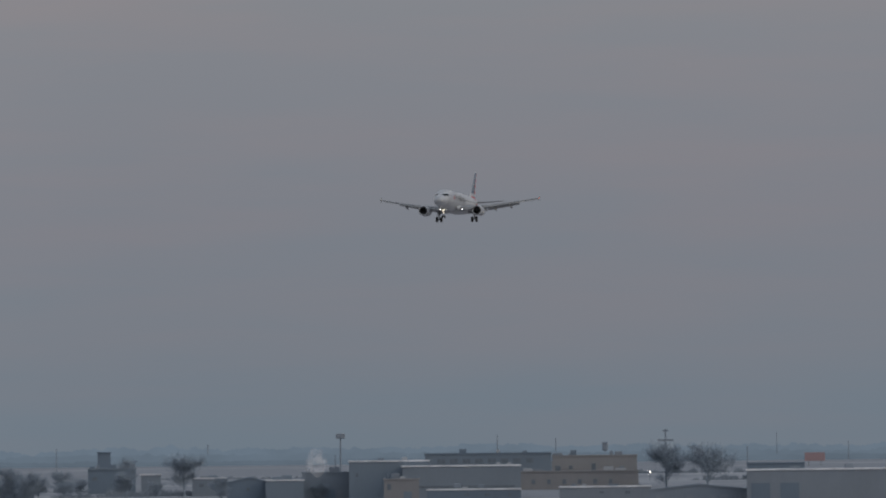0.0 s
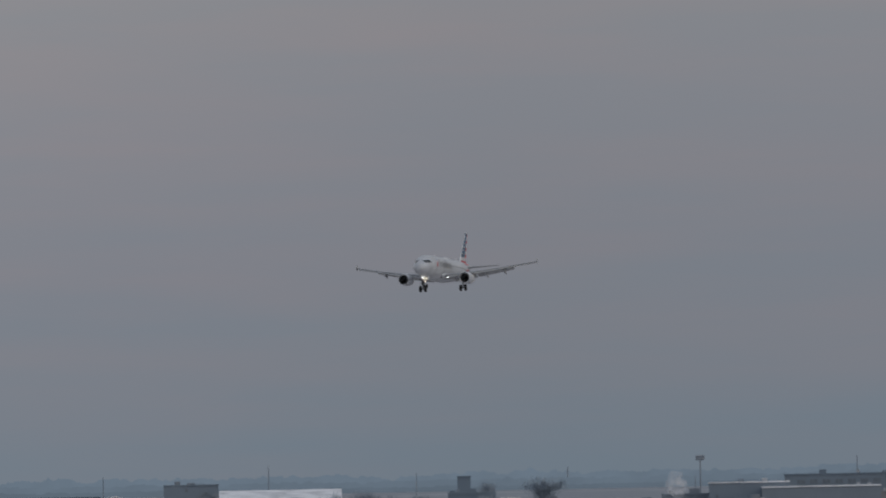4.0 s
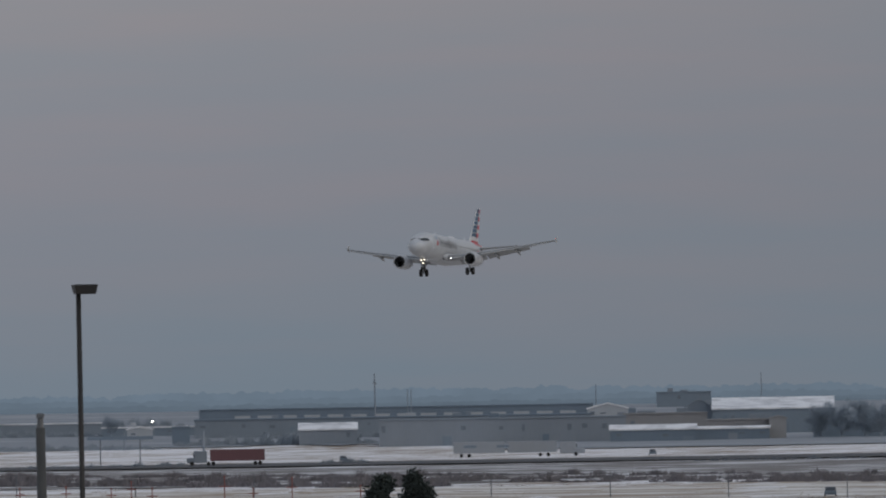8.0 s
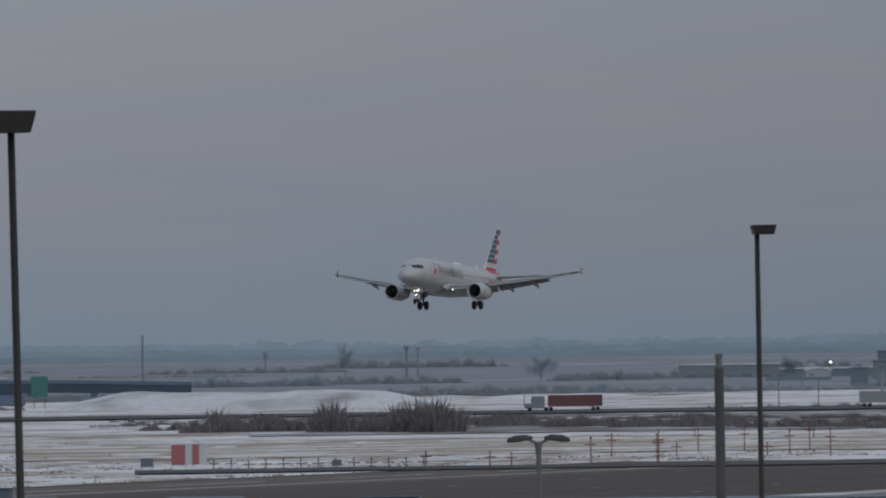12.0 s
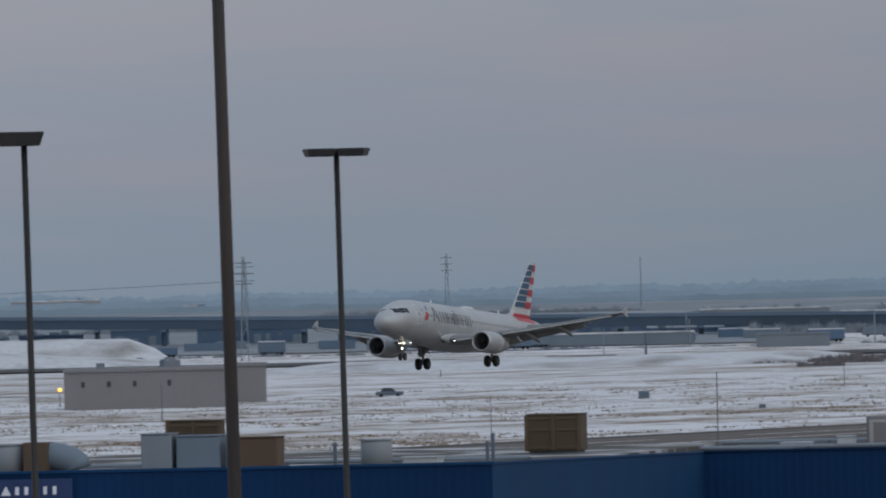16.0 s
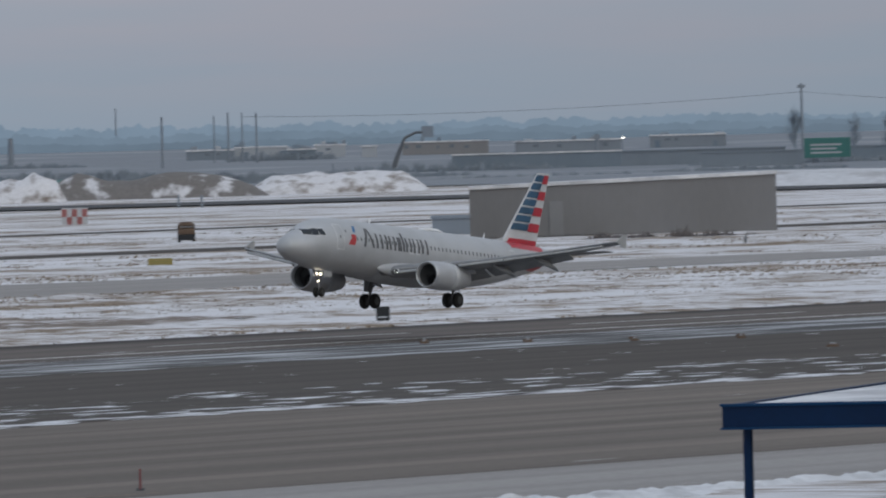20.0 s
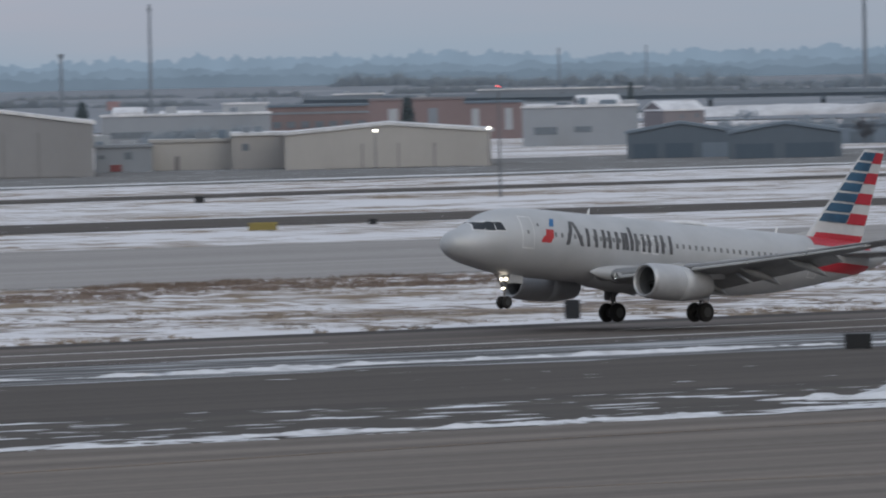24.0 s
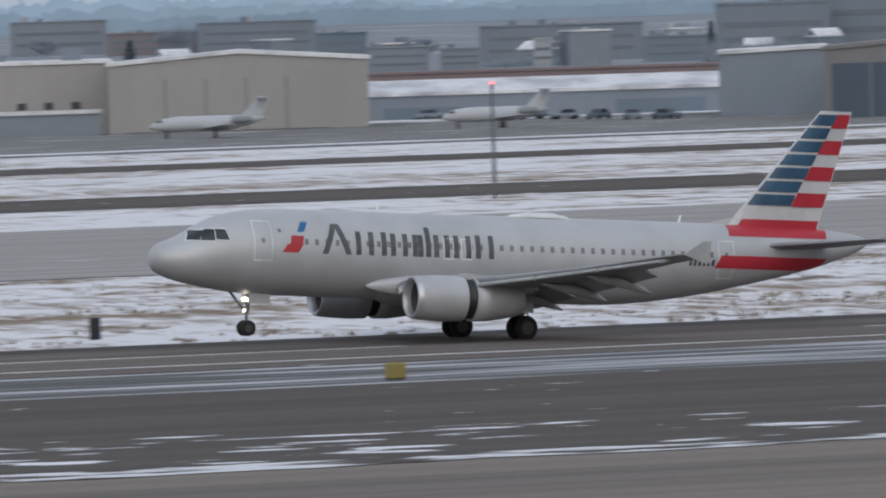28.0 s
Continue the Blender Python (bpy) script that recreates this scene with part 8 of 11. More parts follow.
long_overpass()
building(2911.8, 1248.2, 0.0, 20.3, 3.4, 5, 'haze_slate', label='grey trailer row below the overpass', roof='haze_slate')
building(3147.0, 1409.0, 0.0, 50.9, 3.7, 5, 'haze_blue', label='dark trailer row below the overpass')
building(3741.8, 1554.9, 4.94, 55.9, 2.6, 20, 'haze_white', label='long pale-roofed sheds behind the overpass')
building(3779.1, 1630.8, 5.64, 46.7, 3.4, 20, 'haze_grey', label='low pale sheds far behind')
berm(2980.8, 1141.8, 0.0, 110.1, 6.29, 60, 91, 'snow-covered highway embankment beside the airfield', material=EMBANKMENT, lumps=0.25)
berm(2342.9, 1031.8, 0.0, 89.5, 2.77, 40, 92, 'snow-covered highway embankment beside the airfield', material=EMBANKMENT, lumps=0.25)
building(2275.5, 1025.6, 0.0, 14.8, 2.0, 4, 'brown', label='low brown concrete wall', roof='brown')
scrub_clump(2149.3, 915.1, 0.0, 10.4, 3.5, 20, 93, label='dark evergreen shrub thicket on the bank')
scrub_clump(2328.3, 974.4, 0.0, 7.5, 3.2, 16, 94, label='')
scrub_clump(2183.7, 852.0, 0.0, 17.3, 3.2, 20, 95, label='')
scrub_clump(2119.5, 807.2, 0.0, 20.1, 3.8, 30, 96, label='')
scrub_clump(2091.8, 778.5, 0.0, 18.5, 5.7, 30, 97, label='')
scrub_clump(2345.3, 1065.4, 0.0, 5.1, 4.2, 8, 98, label='')
mast(3005.4, 1263.0, 0.0, 9.6, 0.241, (), None, name='mast', label='pale highway pole beside the airfield', lamp=None)
mast(3079.8, 1353.2, 0.0, 7.8, 0.249, (), None, name='mast', label='pale highway pole beside the airfield', lamp=None)
mast(3692.3, 1453.3, 4.02, 18.2, 0.488, (), None, name='mast', label='', lamp=None)
mast(2303.2, 1022.5, 0.0, 6.8, 0.311, (), None, name='mast', label='', lamp=None)
mast(2416.3, 1083.3, 0.0, 7.8, 0.130, (), None, name='mast', label='', lamp=None)
mast(2979.6, 1241.8, 0.0, 10.3, 0.159, (), None, name='mast', label='', lamp=None)
mast(1125.4, 491.4, 0.0, 6.7, 0.060, (), None, name='mast', label='thin airfield mast beside the airfield', lamp=None)
mast(1368.2, 564.2, 0.0, 4.0, 0.055, (), None, name='mast', label='', lamp=None)
mast(1657.5, 701.9, 0.0, 3.5, 0.066, (), None, name='mast', label='', lamp=None)
panel_sign(3137.5, 1267.8, 0.0, 5.00, 6.17, 3.33, 'green', 'road_sign', 'green highway sign beside the airfield', 'sign', 0.3, 0, 'haze_white', 2)
striped_shelter(1498.5, 583.1, 0.0, 4.9, 2.9)
striped_shelter(1828.7, 1272.8, 0.0, 5.0, 3.0, True)
striped_shelter(887.2, 1159.5, 0.0, 4.0, 2.9)
striped_shelter(1620.3, 1416.2, 0.0, 5.1, 3.0)
field_box(1553.6, 690.2, 0.0, 1.64, 1.17)
field_box(1474.1, 579.8, 0.0, 1.75, 1.25)
field_box(1461.0, 546.9, 0.0, 1.29, 0.92)
field_box(1395.4, 602.8, 0.0, 0.84, 0.60)

# concrete works beside the field
building(1658.6, 893.7, 0.0, 8.8, 10.4, 25, 'concrete', label='plain concrete block building with dark gates', roof='concrete', doors=[(0.25, 0.68, 0, 0.62, 'blue_grey')])
building(1631.4, 868.1, 0.0, 11.7, 11.7, 25, 'concrete', label='taller concrete block beyond the airfield', roof='concrete', doors=[(0.5, 0.82, 0.05, 0.66, 'steel')])
building(1640.1, 860.1, 0.0, 14.7, 10.8, 25, 'concrete', label='concrete block wing with snow on its roof', doors=[(0.15, 0.92, 0.04, 0.7, 'concrete')])
building(1640.6, 876.4, 0.0, 5.1, 4.1, 6, 'blue_grey', label='small dark lean-to shed', roof='blue_grey')
building(1477.3, 808.4, 0.0, 7.6, 3.5, 8, 'beige', label='pale site cabin beyond the airfield', roof='concrete', windows=[(0.75, 0.85, 0.3, 0.6)])
round_tank(1773.3, 925.0, 0.0, 1.48, 3.15)
round_tank(1657.8, 860.8, 0.0, 1.29, 4.05)
berm(1571.8, 826.8, 0.0, 18.4, 2.62, 14, 101, '')
berm(1643.2, 862.8, 0.0, 6.4, 2.56, 12, 102, '')
building(1547.6, 768.8, 0.0, 26.0, 5.7, 20, 'taupe', label='long low concrete building', roof='taupe', windows=[(0.1, 0.12, 0.6, 0.75), (0.25, 0.27, 0.6, 0.75), (0.4, 0.42, 0.6, 0.75), (0.6, 0.62, 0.6, 0.75)])
building(1622.5, 788.5, 0.0, 5.1, 5.7, 14, 'taupe', label='end block of a low concrete building', roof='taupe')
mast(1591.4, 806.3, 0.0, 2.5, 0.066, (), None, name='lamp_post', label='amber flashing vehicle lamp on a stem', lamp=1.1)
berm(2962.0, 1508.0, 0.0, 78.0, 8.20, 50, 103, 'snow-covered embankment beside the airfield', material=EMBANKMENT, lumps=0.25)
berm(2254.1, 1024.5, 0.0, 130.5, 3.1, 60, 104, 'snow-covered highway embankment beside the airfield', material=EMBANKMENT, lumps=0.25)
pylon(2748.1, 1336.8, 0.0, 27.9, 4.8)
pylon(3982.9, 1850.9, 8.65, 23.8, 4.3)
mast(4127.0, 1833.7, 10.01, 20.0, 0.223, (), None, name='mast', label='', lamp=None)
mast(3291.8, 1447.4, 0.0, 9.6, 0.266, (), None, name='mast', label='pale highway pole beside the airfield', lamp=None)
scrub_clump(2272.8, 962.1, 0.0, 17.4, 4.3, 20, 105, label='')
scrub_clump(2375.2, 1077.1, 0.0, 19.9, 3.0, 20, 106, label='')
car(1653.7, 779.0, 0.0, facing(1653.7, 779.0), 'dark', 'dark van parked on the field road')
mast(2056.1, 957.3, 0.0, 1.5, 0.112, (), None, name='mast', label='', lamp=None)
mast(1030.1, 449.8, 0.0, 7.8, 0.055, (), None, name='mast', label='thin airfield mast beside the airfield', lamp=None)
mast(1365.5, 676.7, 0.0, 5.1, 0.075, (), None, name='mast', label='thin airfield mast beside the airfield', lamp=None)
mast(1184.5, 545.3, 0.0, 4.5, 0.048, (), None, name='mast', label='', lamp=None)
building(4331.5, 2195.3, 13.72, 38.3, 4.2, 15, 'haze_white', label='hazy low pale block far off')
building(4255.0, 2097.6, 12.5, 16.4, 0.9, 15, 'haze_white', label='hazy low pale block far off')
building(3694.6, 1955.1, 6.34, 18.9, 8.6, 30, 'haze_blue', label='dark arched hangar beyond the airfield', gable=2.06, roof='haze_blue')
building(4139.2, 2175.4, 11.75, 24.4, 5.5, 20, 'haze_grey', label='pale low hall with a snowy roof')
bare_tree(3775.4, 2016.0, 7.43, 10.5, 12.7, 107, '', 1.0, trunk_share=0.22)
bare_tree(3813.0, 2081.2, 8.13, 8.6, 10.3, 108, '', 1.0, trunk_share=0.22)
pylon(3636.8, 1768.6, 4.85, 24.9, 6.8)

# quonset hut, poplars and sign
quonset(3479.7, 1964.7, 4.33, 33.5, 7.9)
panel_sign(3268.5, 1969.4, 2.36, 15.41, 6.58, 2.07, 'green', 'road_sign', 'green highway sign with unreadable lines', 'sign', 0.3, 3, 'haze_white', 2)
bare_tree(3526.3, 2138.4, 5.72, 19.7, 8.5, 110, 'narrow bare poplar beside the airfield', 1.0, trunk_share=0.08)
bare_tree(3496.3, 2095.1, 5.2, 16.9, 6.0, 111, 'narrow bare poplar beside the airfield', 1.0, trunk_share=0.08)
bare_tree(3481.7, 2072.8, 4.94, 16.0, 6.4, 112, 'narrow bare poplar beside the airfield', 1.0, trunk_share=0.08)
mast(3520.9, 2131.8, 5.64, 24.7, 0.507, ((0.96, 1.42),), None, name='mast', label='wooden power pole beside the airfield', lamp=None)
mast(2822.1, 1542.1, 0.0, 21.1, 0.317, ((0.95, 1.27),), None, name='mast', label='wooden power pole beside the airfield', lamp=None)
mast(2793.8, 1609.0, 0.0, 6.3, 0.556, (), None, name='mast', label='dark post beside the airfield', lamp=None)
building(3528.3, 2032.9, 5.16, 24.1, 3.4, 10, 'haze_blue', label='dark low sheds beyond the airfield')
building(3231.6, 1976.2, 2.05, 33.6, 4.9, 6, 'haze_slate', label='low grey wall beside the highway', roof='haze_slate')
building(3348.6, 2007.1, 3.32, 34.6, 4.2, 6, 'haze_blue', label='low works wall beyond the airfield', roof='haze_slate')
berm(2539.4, 1425.3, 0.0, 330.0, 5.31, 60, 113, 'snow-covered highway embankment beside the airfield', material=EMBANKMENT, lumps=0.25)
bare_tree(3619.3, 1976.8, 5.72, 11.2, 9.1, 114, '', 1.0, trunk_share=0.22)
bare_tree(3952.0, 2110.0, 9.61, 11.0, 11.0, 115, '', 1.0, trunk_share=0.22)
building(4019.9, 2127.1, 10.36, 17.9, 5.8, 20, 'haze_blue', label='dark arched hangar far off', gable=1.79)
building(1470.7, 803.7, 0.0, 6.0, 3.1, 8, 'beige', label='pale site cabin with snow on top')
snow_plough_truck(1570.8, 879.0, 0.0, facing(1570.8, 879.0) + 180, 3, 'grey works truck beside a cabin', 'slate', False)

# long concrete store
building(1446.9, 907.6, 0.0, 45.7, 7.2, 22, 'brown', label='long windowless brown concrete store with snow on its edge', slope=1.18, doors=[(0.26, 0.305, 0, 0.72, 'concrete')])
building(1493.6, 968.3, 0.0, 6.1, 2.5, 8, 'slate', label='low grey annex beyond the airfield', roof='slate')
scrub_clump(1396.4, 867.7, 0.0, 27.5, 2.3, 4, 121, label='dark stacked scrap and weeds against the wall')
berm(2667.8, 1767.2, 0.0, 52.8, 7.26, 18, 122, 'large heap of ploughed snow')
berm(2543.0, 1786.9, 0.0, 24.5, 8.58, 20, 123, 'low heap of dirty ploughed snow')
berm(2609.2, 1789.7, 0.0, 65.4, 8.10, 24, 124, 'weedy earth bank with patches of snow', material=BANK_SOIL, name='earth_bank', category='bank')
scrub_clump(3076.3, 2119.9, 1.49, 27.6, 5.5, 8, 126, label='bare brush on an earth bank')
scrub_clump(3101.3, 2104.6, 1.62, 25.8, 6.1, 8, 127, label='bare brush on an earth bank')
scrub_clump(2920.4, 2036.0, 0.0, 19.3, 6.1, 8, 128, label='bare brush on an earth bank')
sign_arm(3284.7, 2146.8, 3.54, 15.1, 4.3)
building(2695.5, 1875.8, 0.0, 10.5, 5.5, 8, 'teal', label='teal and brick site cabin', roof='haze_slate')
panel_sign(2729.2, 1826.5, 0.0, 4.53, 2.91, 0.97, 'haze_dark', 'billboard', 'dark board on posts', 'sign', 0.3, 0, 'haze_white', 2)
mast(3403.1, 2329.4, 5.72, 18.7, 0.508, (), None, name='mast', label='weathered wooden pole beside the airfield', lamp=None)
mast(3506.0, 2370.2, 6.9, 18.8, 0.417, (), None, name='mast', label='weathered wooden pole beside the airfield', lamp=None)
mast(3498.9, 2359.2, 6.77, 18.7, 0.312, (), None, name='mast', label='weathered wooden pole beside the airfield', lamp=None)
mast(3491.9, 2348.2, 6.64, 18.7, 0.415, (), None, name='mast', label='weathered wooden pole beside the airfield', lamp=None)
mast(3509.7, 2379.0, 6.99, 17.7, 0.313, (), None, name='mast', label='weathered wooden pole beside the airfield', lamp=None)
mast(2970.5, 1969.3, 0.0, 7.4, 0.351, (), None, name='mast', label='weathered wooden pole beside the airfield', lamp=None)
mast(2230.0, 1522.2, 0.0, 3.1, 0.332, (), None, name='mast', label='weathered wooden pole beside the airfield', lamp=None)
mast(2213.2, 1504.2, 0.0, 3.0, 0.329, (), None, name='mast', label='weathered wooden pole beside the airfield', lamp=None)
mast(2821.2, 1982.4, 0.0, 5.4, 0.679, (), None, name='mast', label='weathered wooden pole beside the airfield', lamp=None)
building(3581.6, 2429.7, 7.95, 18.1, 3.6, 20, 'haze_slate', label='low hall far off')
building(3598.9, 2418.4, 8.04, 19.9, 4.3, 20, 'haze_white', label='white hall far off')
building(3596.8, 2385.6, 7.82, 11.9, 4.7, 20, 'haze_white', label='white hall far off')
building(3578.2, 2355.6, 7.47, 5.9, 4.2, 8, 'haze_white', label='white silo block beyond the airfield')
building(3554.4, 2369.9, 7.34, 10.5, 3.8, 20, 'haze_blue', label='low hall far off')
building(3613.9, 2344.9, 7.73, 32.5, 4.9, 20, 'haze_sand', label='pale hall under snow')
building(3598.3, 2280.4, 7.21, 39.5, 4.6, 20, 'haze_grey', label='pale hall under snow')
building(3291.3, 2032.0, 2.93, 55.2, 5.0, 6, 'haze_slate', label='long grey wall with posts', roof='haze_slate')
building(3261.4, 2079.6, 2.93, 57.1, 5.3, 6, 'haze_blue', label='dark trailers row beyond the airfield')
building(3683.1, 2280.6, 8.0, 28.8, 4.7, 20, 'haze_grey', label='pale hall under snow')
mast(3356.9, 2115.7, 4.02, 10.2, 0.781, ((0.9, 1.17),), None, name='mast', label='dark leaning post beside the airfield', lamp=None)
mast(3531.2, 2214.3, 6.2, 6.0, 0.154, (), None, name='lamp_post', label='thin pole with a lit lamp', lamp=1.1)
mast(4029.1, 2781.6, 14.16, 16.1, 0.361, (), None, name='mast', label='', lamp=None)
mast(3463.7, 2438.6, 6.95, 11.3, 1.253, (), None, name='mast', label='dark sign gantry leg', lamp=None)
snow_plough_truck(1457.5, 993.6, 0.0, facing(1457.5, 993.6) + 90, 5, 'dark red works vehicle half behind a snow bank', 'rust', False)
panel_sign(1194.5, 818.4, 0.0, 3.07, 0.86, 0.07, 'yellow', 'airfield_sign', 'low yellow airfield sign', 'sign', 0.3, 0, 'white', 2)

def bridge_yard():
    """Sheds, trailers and brush below the long low bridge, its shade put into their dark colours."""
    rs = random.Random(83)
    for k in range(16):
        az, r = 0.826 + 0.062 * (k + rs.uniform(-0.3, 0.3)) / 16, rs.uniform(2318, 2350)
        x, y = place(az, r)
        building(x, y, 0.0, rs.uniform(7, 14), rs.uniform(1.8, 3.6), 5, rs.choice(("haze_shade", "haze_deep", "haze_shade", "slate")), "building", "low dark yard shed below the highway bridge", roof=rs.choice(("haze_shade", "haze_shade", "snow")))
    for k in range(26):
        az, r = 0.824 + 0.064 * (k + rs.uniform(-0.4, 0.4)) / 26, rs.uniform(2240, 2300)
        x, y = place(az, r)
        if k % 3 == 0:
            trailer(x, y, 0.0, rs.uniform(5, 9), rs.uniform(1.5, 2.4), rs.choice(("haze_shade", "haze_deep", "slate")), rs.random() < 0.3)
        else:
            scrub_clump(x, y, 0.0, rs.uniform(6, 12), rs.uniform(1.2, 2.8), 8, 760 + k, "roadside_brush", "haze-blue bare brush along the highway", HAZE_BRUSH)
    for k in range(22):
        az, r = 0.848 + 0.040 * (k + rs.uniform(-0.4, 0.4)) / 22, rs.uniform(2262, 2290)
        x, y = place(az, r)
        mast(x, y, 0.0, rs.uniform(6.5, 9.5), 0.16, (), None, name="yard_post", label="dark post beside the low bridge", lamp=None)


# interchange
viaduct(2890.3, 2367.2, 1.49, [(-195.2, 30.0, 9.94), (-180.5, 25.6, 10.87), (-162.1, 20.7, 11.23), (-136.3, 14.6, 11.23), (-114.2, 10.3, 10.87), (-92.1, 6.7, 9.94), (-70.0, 3.9, 8.84), (-44.2, 1.5, 8.29), (-18.4, 0.3, 8.29), (18.4, 0.3, 8.66), (55.2, 2.4, 9.02), (90.2, 6.4, 8.84), (125.2, 12.3, 7.37), (162.1, 20.7, 4.79), (195.2, 30.0, 1.84)], 12, 1.29, 'haze_sand', 'curving concrete highway ramp on piers', 0.9)
viaduct(2855.8, 2513.0, 2.23, [(-59.7, -12.0, 8.24), (-41.4, -5.8, 6.37), (-18.9, -1.2, 5.06), (3.6, -0.0, 4.12), (31.6, -3.4, 3.18), (59.7, -12.0, 2.62)], 8, 1.31, 'haze_blue', 'low concrete slip road on short piers', 0.6)
viaduct(1756.1, 1447.9, 0.0, [(-108.2, 0.0, 3.7), (-98.1, 0.0, 4.04), (-89.1, 0.0, 4.26), (-80.2, 0.0, 4.48), (-71.2, 0.0, 4.71), (-60.0, 0.0, 5.04), (-48.8, 0.0, 5.27), (-37.6, 0.0, 5.61), (-26.3, 0.0, 5.94), (-15.1, 0.0, 6.17), (-3.9, 0.0, 6.5), (14.9, 0.0, 6.84), (36.4, 0.0, 7.29), (61.1, 0.0, 7.4), (76.8, 0.0, 6.28), (92.5, 0.0, 4.48), (108.2, 0.0, 2.47)], 9, 0.98, 'haze_dark', 'long low highway bridge on piers', 0.6)
viaduct(2689.3, 2673.4, 2.1, [(-170.1, 0.0, 6.36), (-129.0, 0.0, 5.98), (-91.6, 0.0, 5.61), (-54.2, 0.0, 5.42), (-16.8, 0.0, 5.23), (20.6, 0.0, 5.05), (57.9, 0.0, 5.05), (95.3, 0.0, 5.05), (132.7, 0.0, 4.67), (170.1, 0.0, 4.11)], 10, 1.50, 'haze_blue', 'far highway deck on piers', 0.8)
berm(2505.6, 2500.7, 0.0, 115.2, 5.41, 30, 191, 'snow-covered highway slope beside the airfield', material=EMBANKMENT, lumps=0.5)
berm(2288.6, 2161.5, 0.0, 52.7, 4.34, 26, 192, 'snow-covered highway slope beside the airfield', material=EMBANKMENT, lumps=0.5)
berm(2264.7, 2081.6, 0.0, 40.9, 4.24, 26, 193, 'snow-covered highway slope beside the airfield', material=EMBANKMENT, lumps=0.5)
building(1673.6, 1583.5, 0.0, 13.6, 3.4, 14, 'sand', label='low sand-coloured hall beside the highway', roof='sand', doors=[(0.3, 0.55, 0, 0.7, 'brown')])
building(2260.0, 2092.6, 0.0, 19.0, 3.9, 14, 'haze_slate', label='shed with a pitched snowy roof', pitch=1.82)
building(2278.9, 2077.9, 0.0, 11.7, 4.3, 14, 'haze_slate', label='shed with a pitched snowy roof', pitch=2.13)
building(2094.0, 1918.5, 0.0, 26.6, 2.4, 4, 'overpass', label='dark trailer row beside the highway', roof='overpass')
scrub_clump(2613.2, 2551.2, 0.57, 54.0, 7.6, 14, 194, label='bare dark tree belt beside the highway', material=HAZE_BRUSH)
scrub_clump(2635.6, 2493.2, 0.31, 68.0, 7.2, 14, 195, label='bare dark tree belt beside the highway', material=HAZE_BRUSH)
scrub_clump(1605.2, 1486.8, 0.0, 33.4, 5.0, 10, 196, label='bare brush beside the highway')
scrub_clump(1556.1, 1404.1, 0.0, 31.0, 4.1, 10, 197, label='bare brush beside the highway')
berm(2728.7, 2409.2, 0.44, 69.9, 7.6, 30, 131, 'snow-covered interchange slope beside the airfield', material=EMBANKMENT, lumps=0.1)
berm(2796.5, 2379.8, 0.79, 95.8, 6.3, 30, 132, 'snow-covered interchange slope beside the airfield', material=EMBANKMENT, lumps=0.1)
berm(2596.9, 1997.1, 0.0, 41.9, 3.87, 30, 133, 'snow-covered interchange slope beside the airfield', material=EMBANKMENT, lumps=0.35)
berm(2582.6, 2079.9, 0.0, 102.9, 3.92, 20, 134, 'snow on the road bank')
bridge_yard()
scrub_clump(2490.1, 2367.6, 0.0, 28.8, 8.5, 14, 180, label='bare brush beside the highway')
scrub_clump(2404.0, 2249.0, 0.0, 27.6, 7.1, 14, 181, label='bare brush beside the highway')
scrub_clump(2322.1, 2137.3, 0.0, 26.4, 5.9, 14, 182, label='bare brush beside the highway')
scrub_clump(2247.5, 2035.2, 0.0, 25.4, 7.5, 14, 183, label='bare brush beside the highway')
scrub_clump(2180.3, 1942.4, 0.0, 24.5, 6.3, 14, 184, label='bare brush beside the highway')
scrub_clump(2114.8, 1853.4, 0.0, 23.5, 5.3, 14, 185, label='bare brush beside the highway')
scrub_clump(2057.0, 1773.5, 0.0, 22.8, 6.7, 14, 186, label='bare brush beside the highway')
scrub_clump(2001.2, 1697.2, 0.0, 22.0, 5.7, 14, 187, label='bare brush beside the highway')
scrub_clump(1950.4, 1627.1, 0.0, 21.3, 4.8, 14, 188, label='bare brush beside the highway')
scrub_clump(1901.7, 1560.4, 0.0, 20.6, 6.1, 14, 189, label='bare brush beside the highway')
scrub_clump(1855.2, 1497.2, 0.0, 20.0, 5.2, 14, 190, label='bare brush beside the highway')
scrub_clump(1810.9, 1437.3, 0.0, 19.4, 4.3, 14, 191, label='bare brush beside the highway')
scrub_clump(1852.4, 1690.8, 0.0, 64.3, 4.9, 12, 135, label='bare brush under the bridge')
scrub_clump(1737.0, 1501.4, 0.0, 65.6, 3.4, 12, 136, label='bare brush under the bridge')
scrub_clump(1713.8, 1404.8, 0.0, 52.4, 2.6, 12, 137, label='bare brush under the bridge')
bare_tree(1792.4, 1583.9, 0.0, 9.7, 6.5, 138, 'bare tree beside the bridge', 1.2, trunk_share=0.22)
road_gantry(3207.3, 2748.7, 6.82, 16.0, 17.5)
road_gantry(3315.2, 2675.2, 7.21, 21.6, 14.1)
building(3798.2, 3070.4, 14.03, 51.4, 10.1, 40, 'haze_white', label='large white hall beyond the trees', roof='haze_white')
pylon(3416.3, 2848.4, 9.26, 18.0, 6.6)
pylon(3408.9, 2832.3, 9.09, 19.0, 6.6)
mast(1885.0, 1636.1, 0.0, 8.0, 0.431, (), None, name='mast', label='pale post beside the airfield', lamp=None)
scrub_clump(3169.2, 3400.0, 11.45, 43.5, 8.5, 30, 300, label='far dark tree belt beyond the highway', material=HAZE_BRUSH)
scrub_clump(3149.4, 3330.8, 10.75, 42.9, 8.3, 30, 301, label='far dark tree belt beyond the highway', material=HAZE_BRUSH)
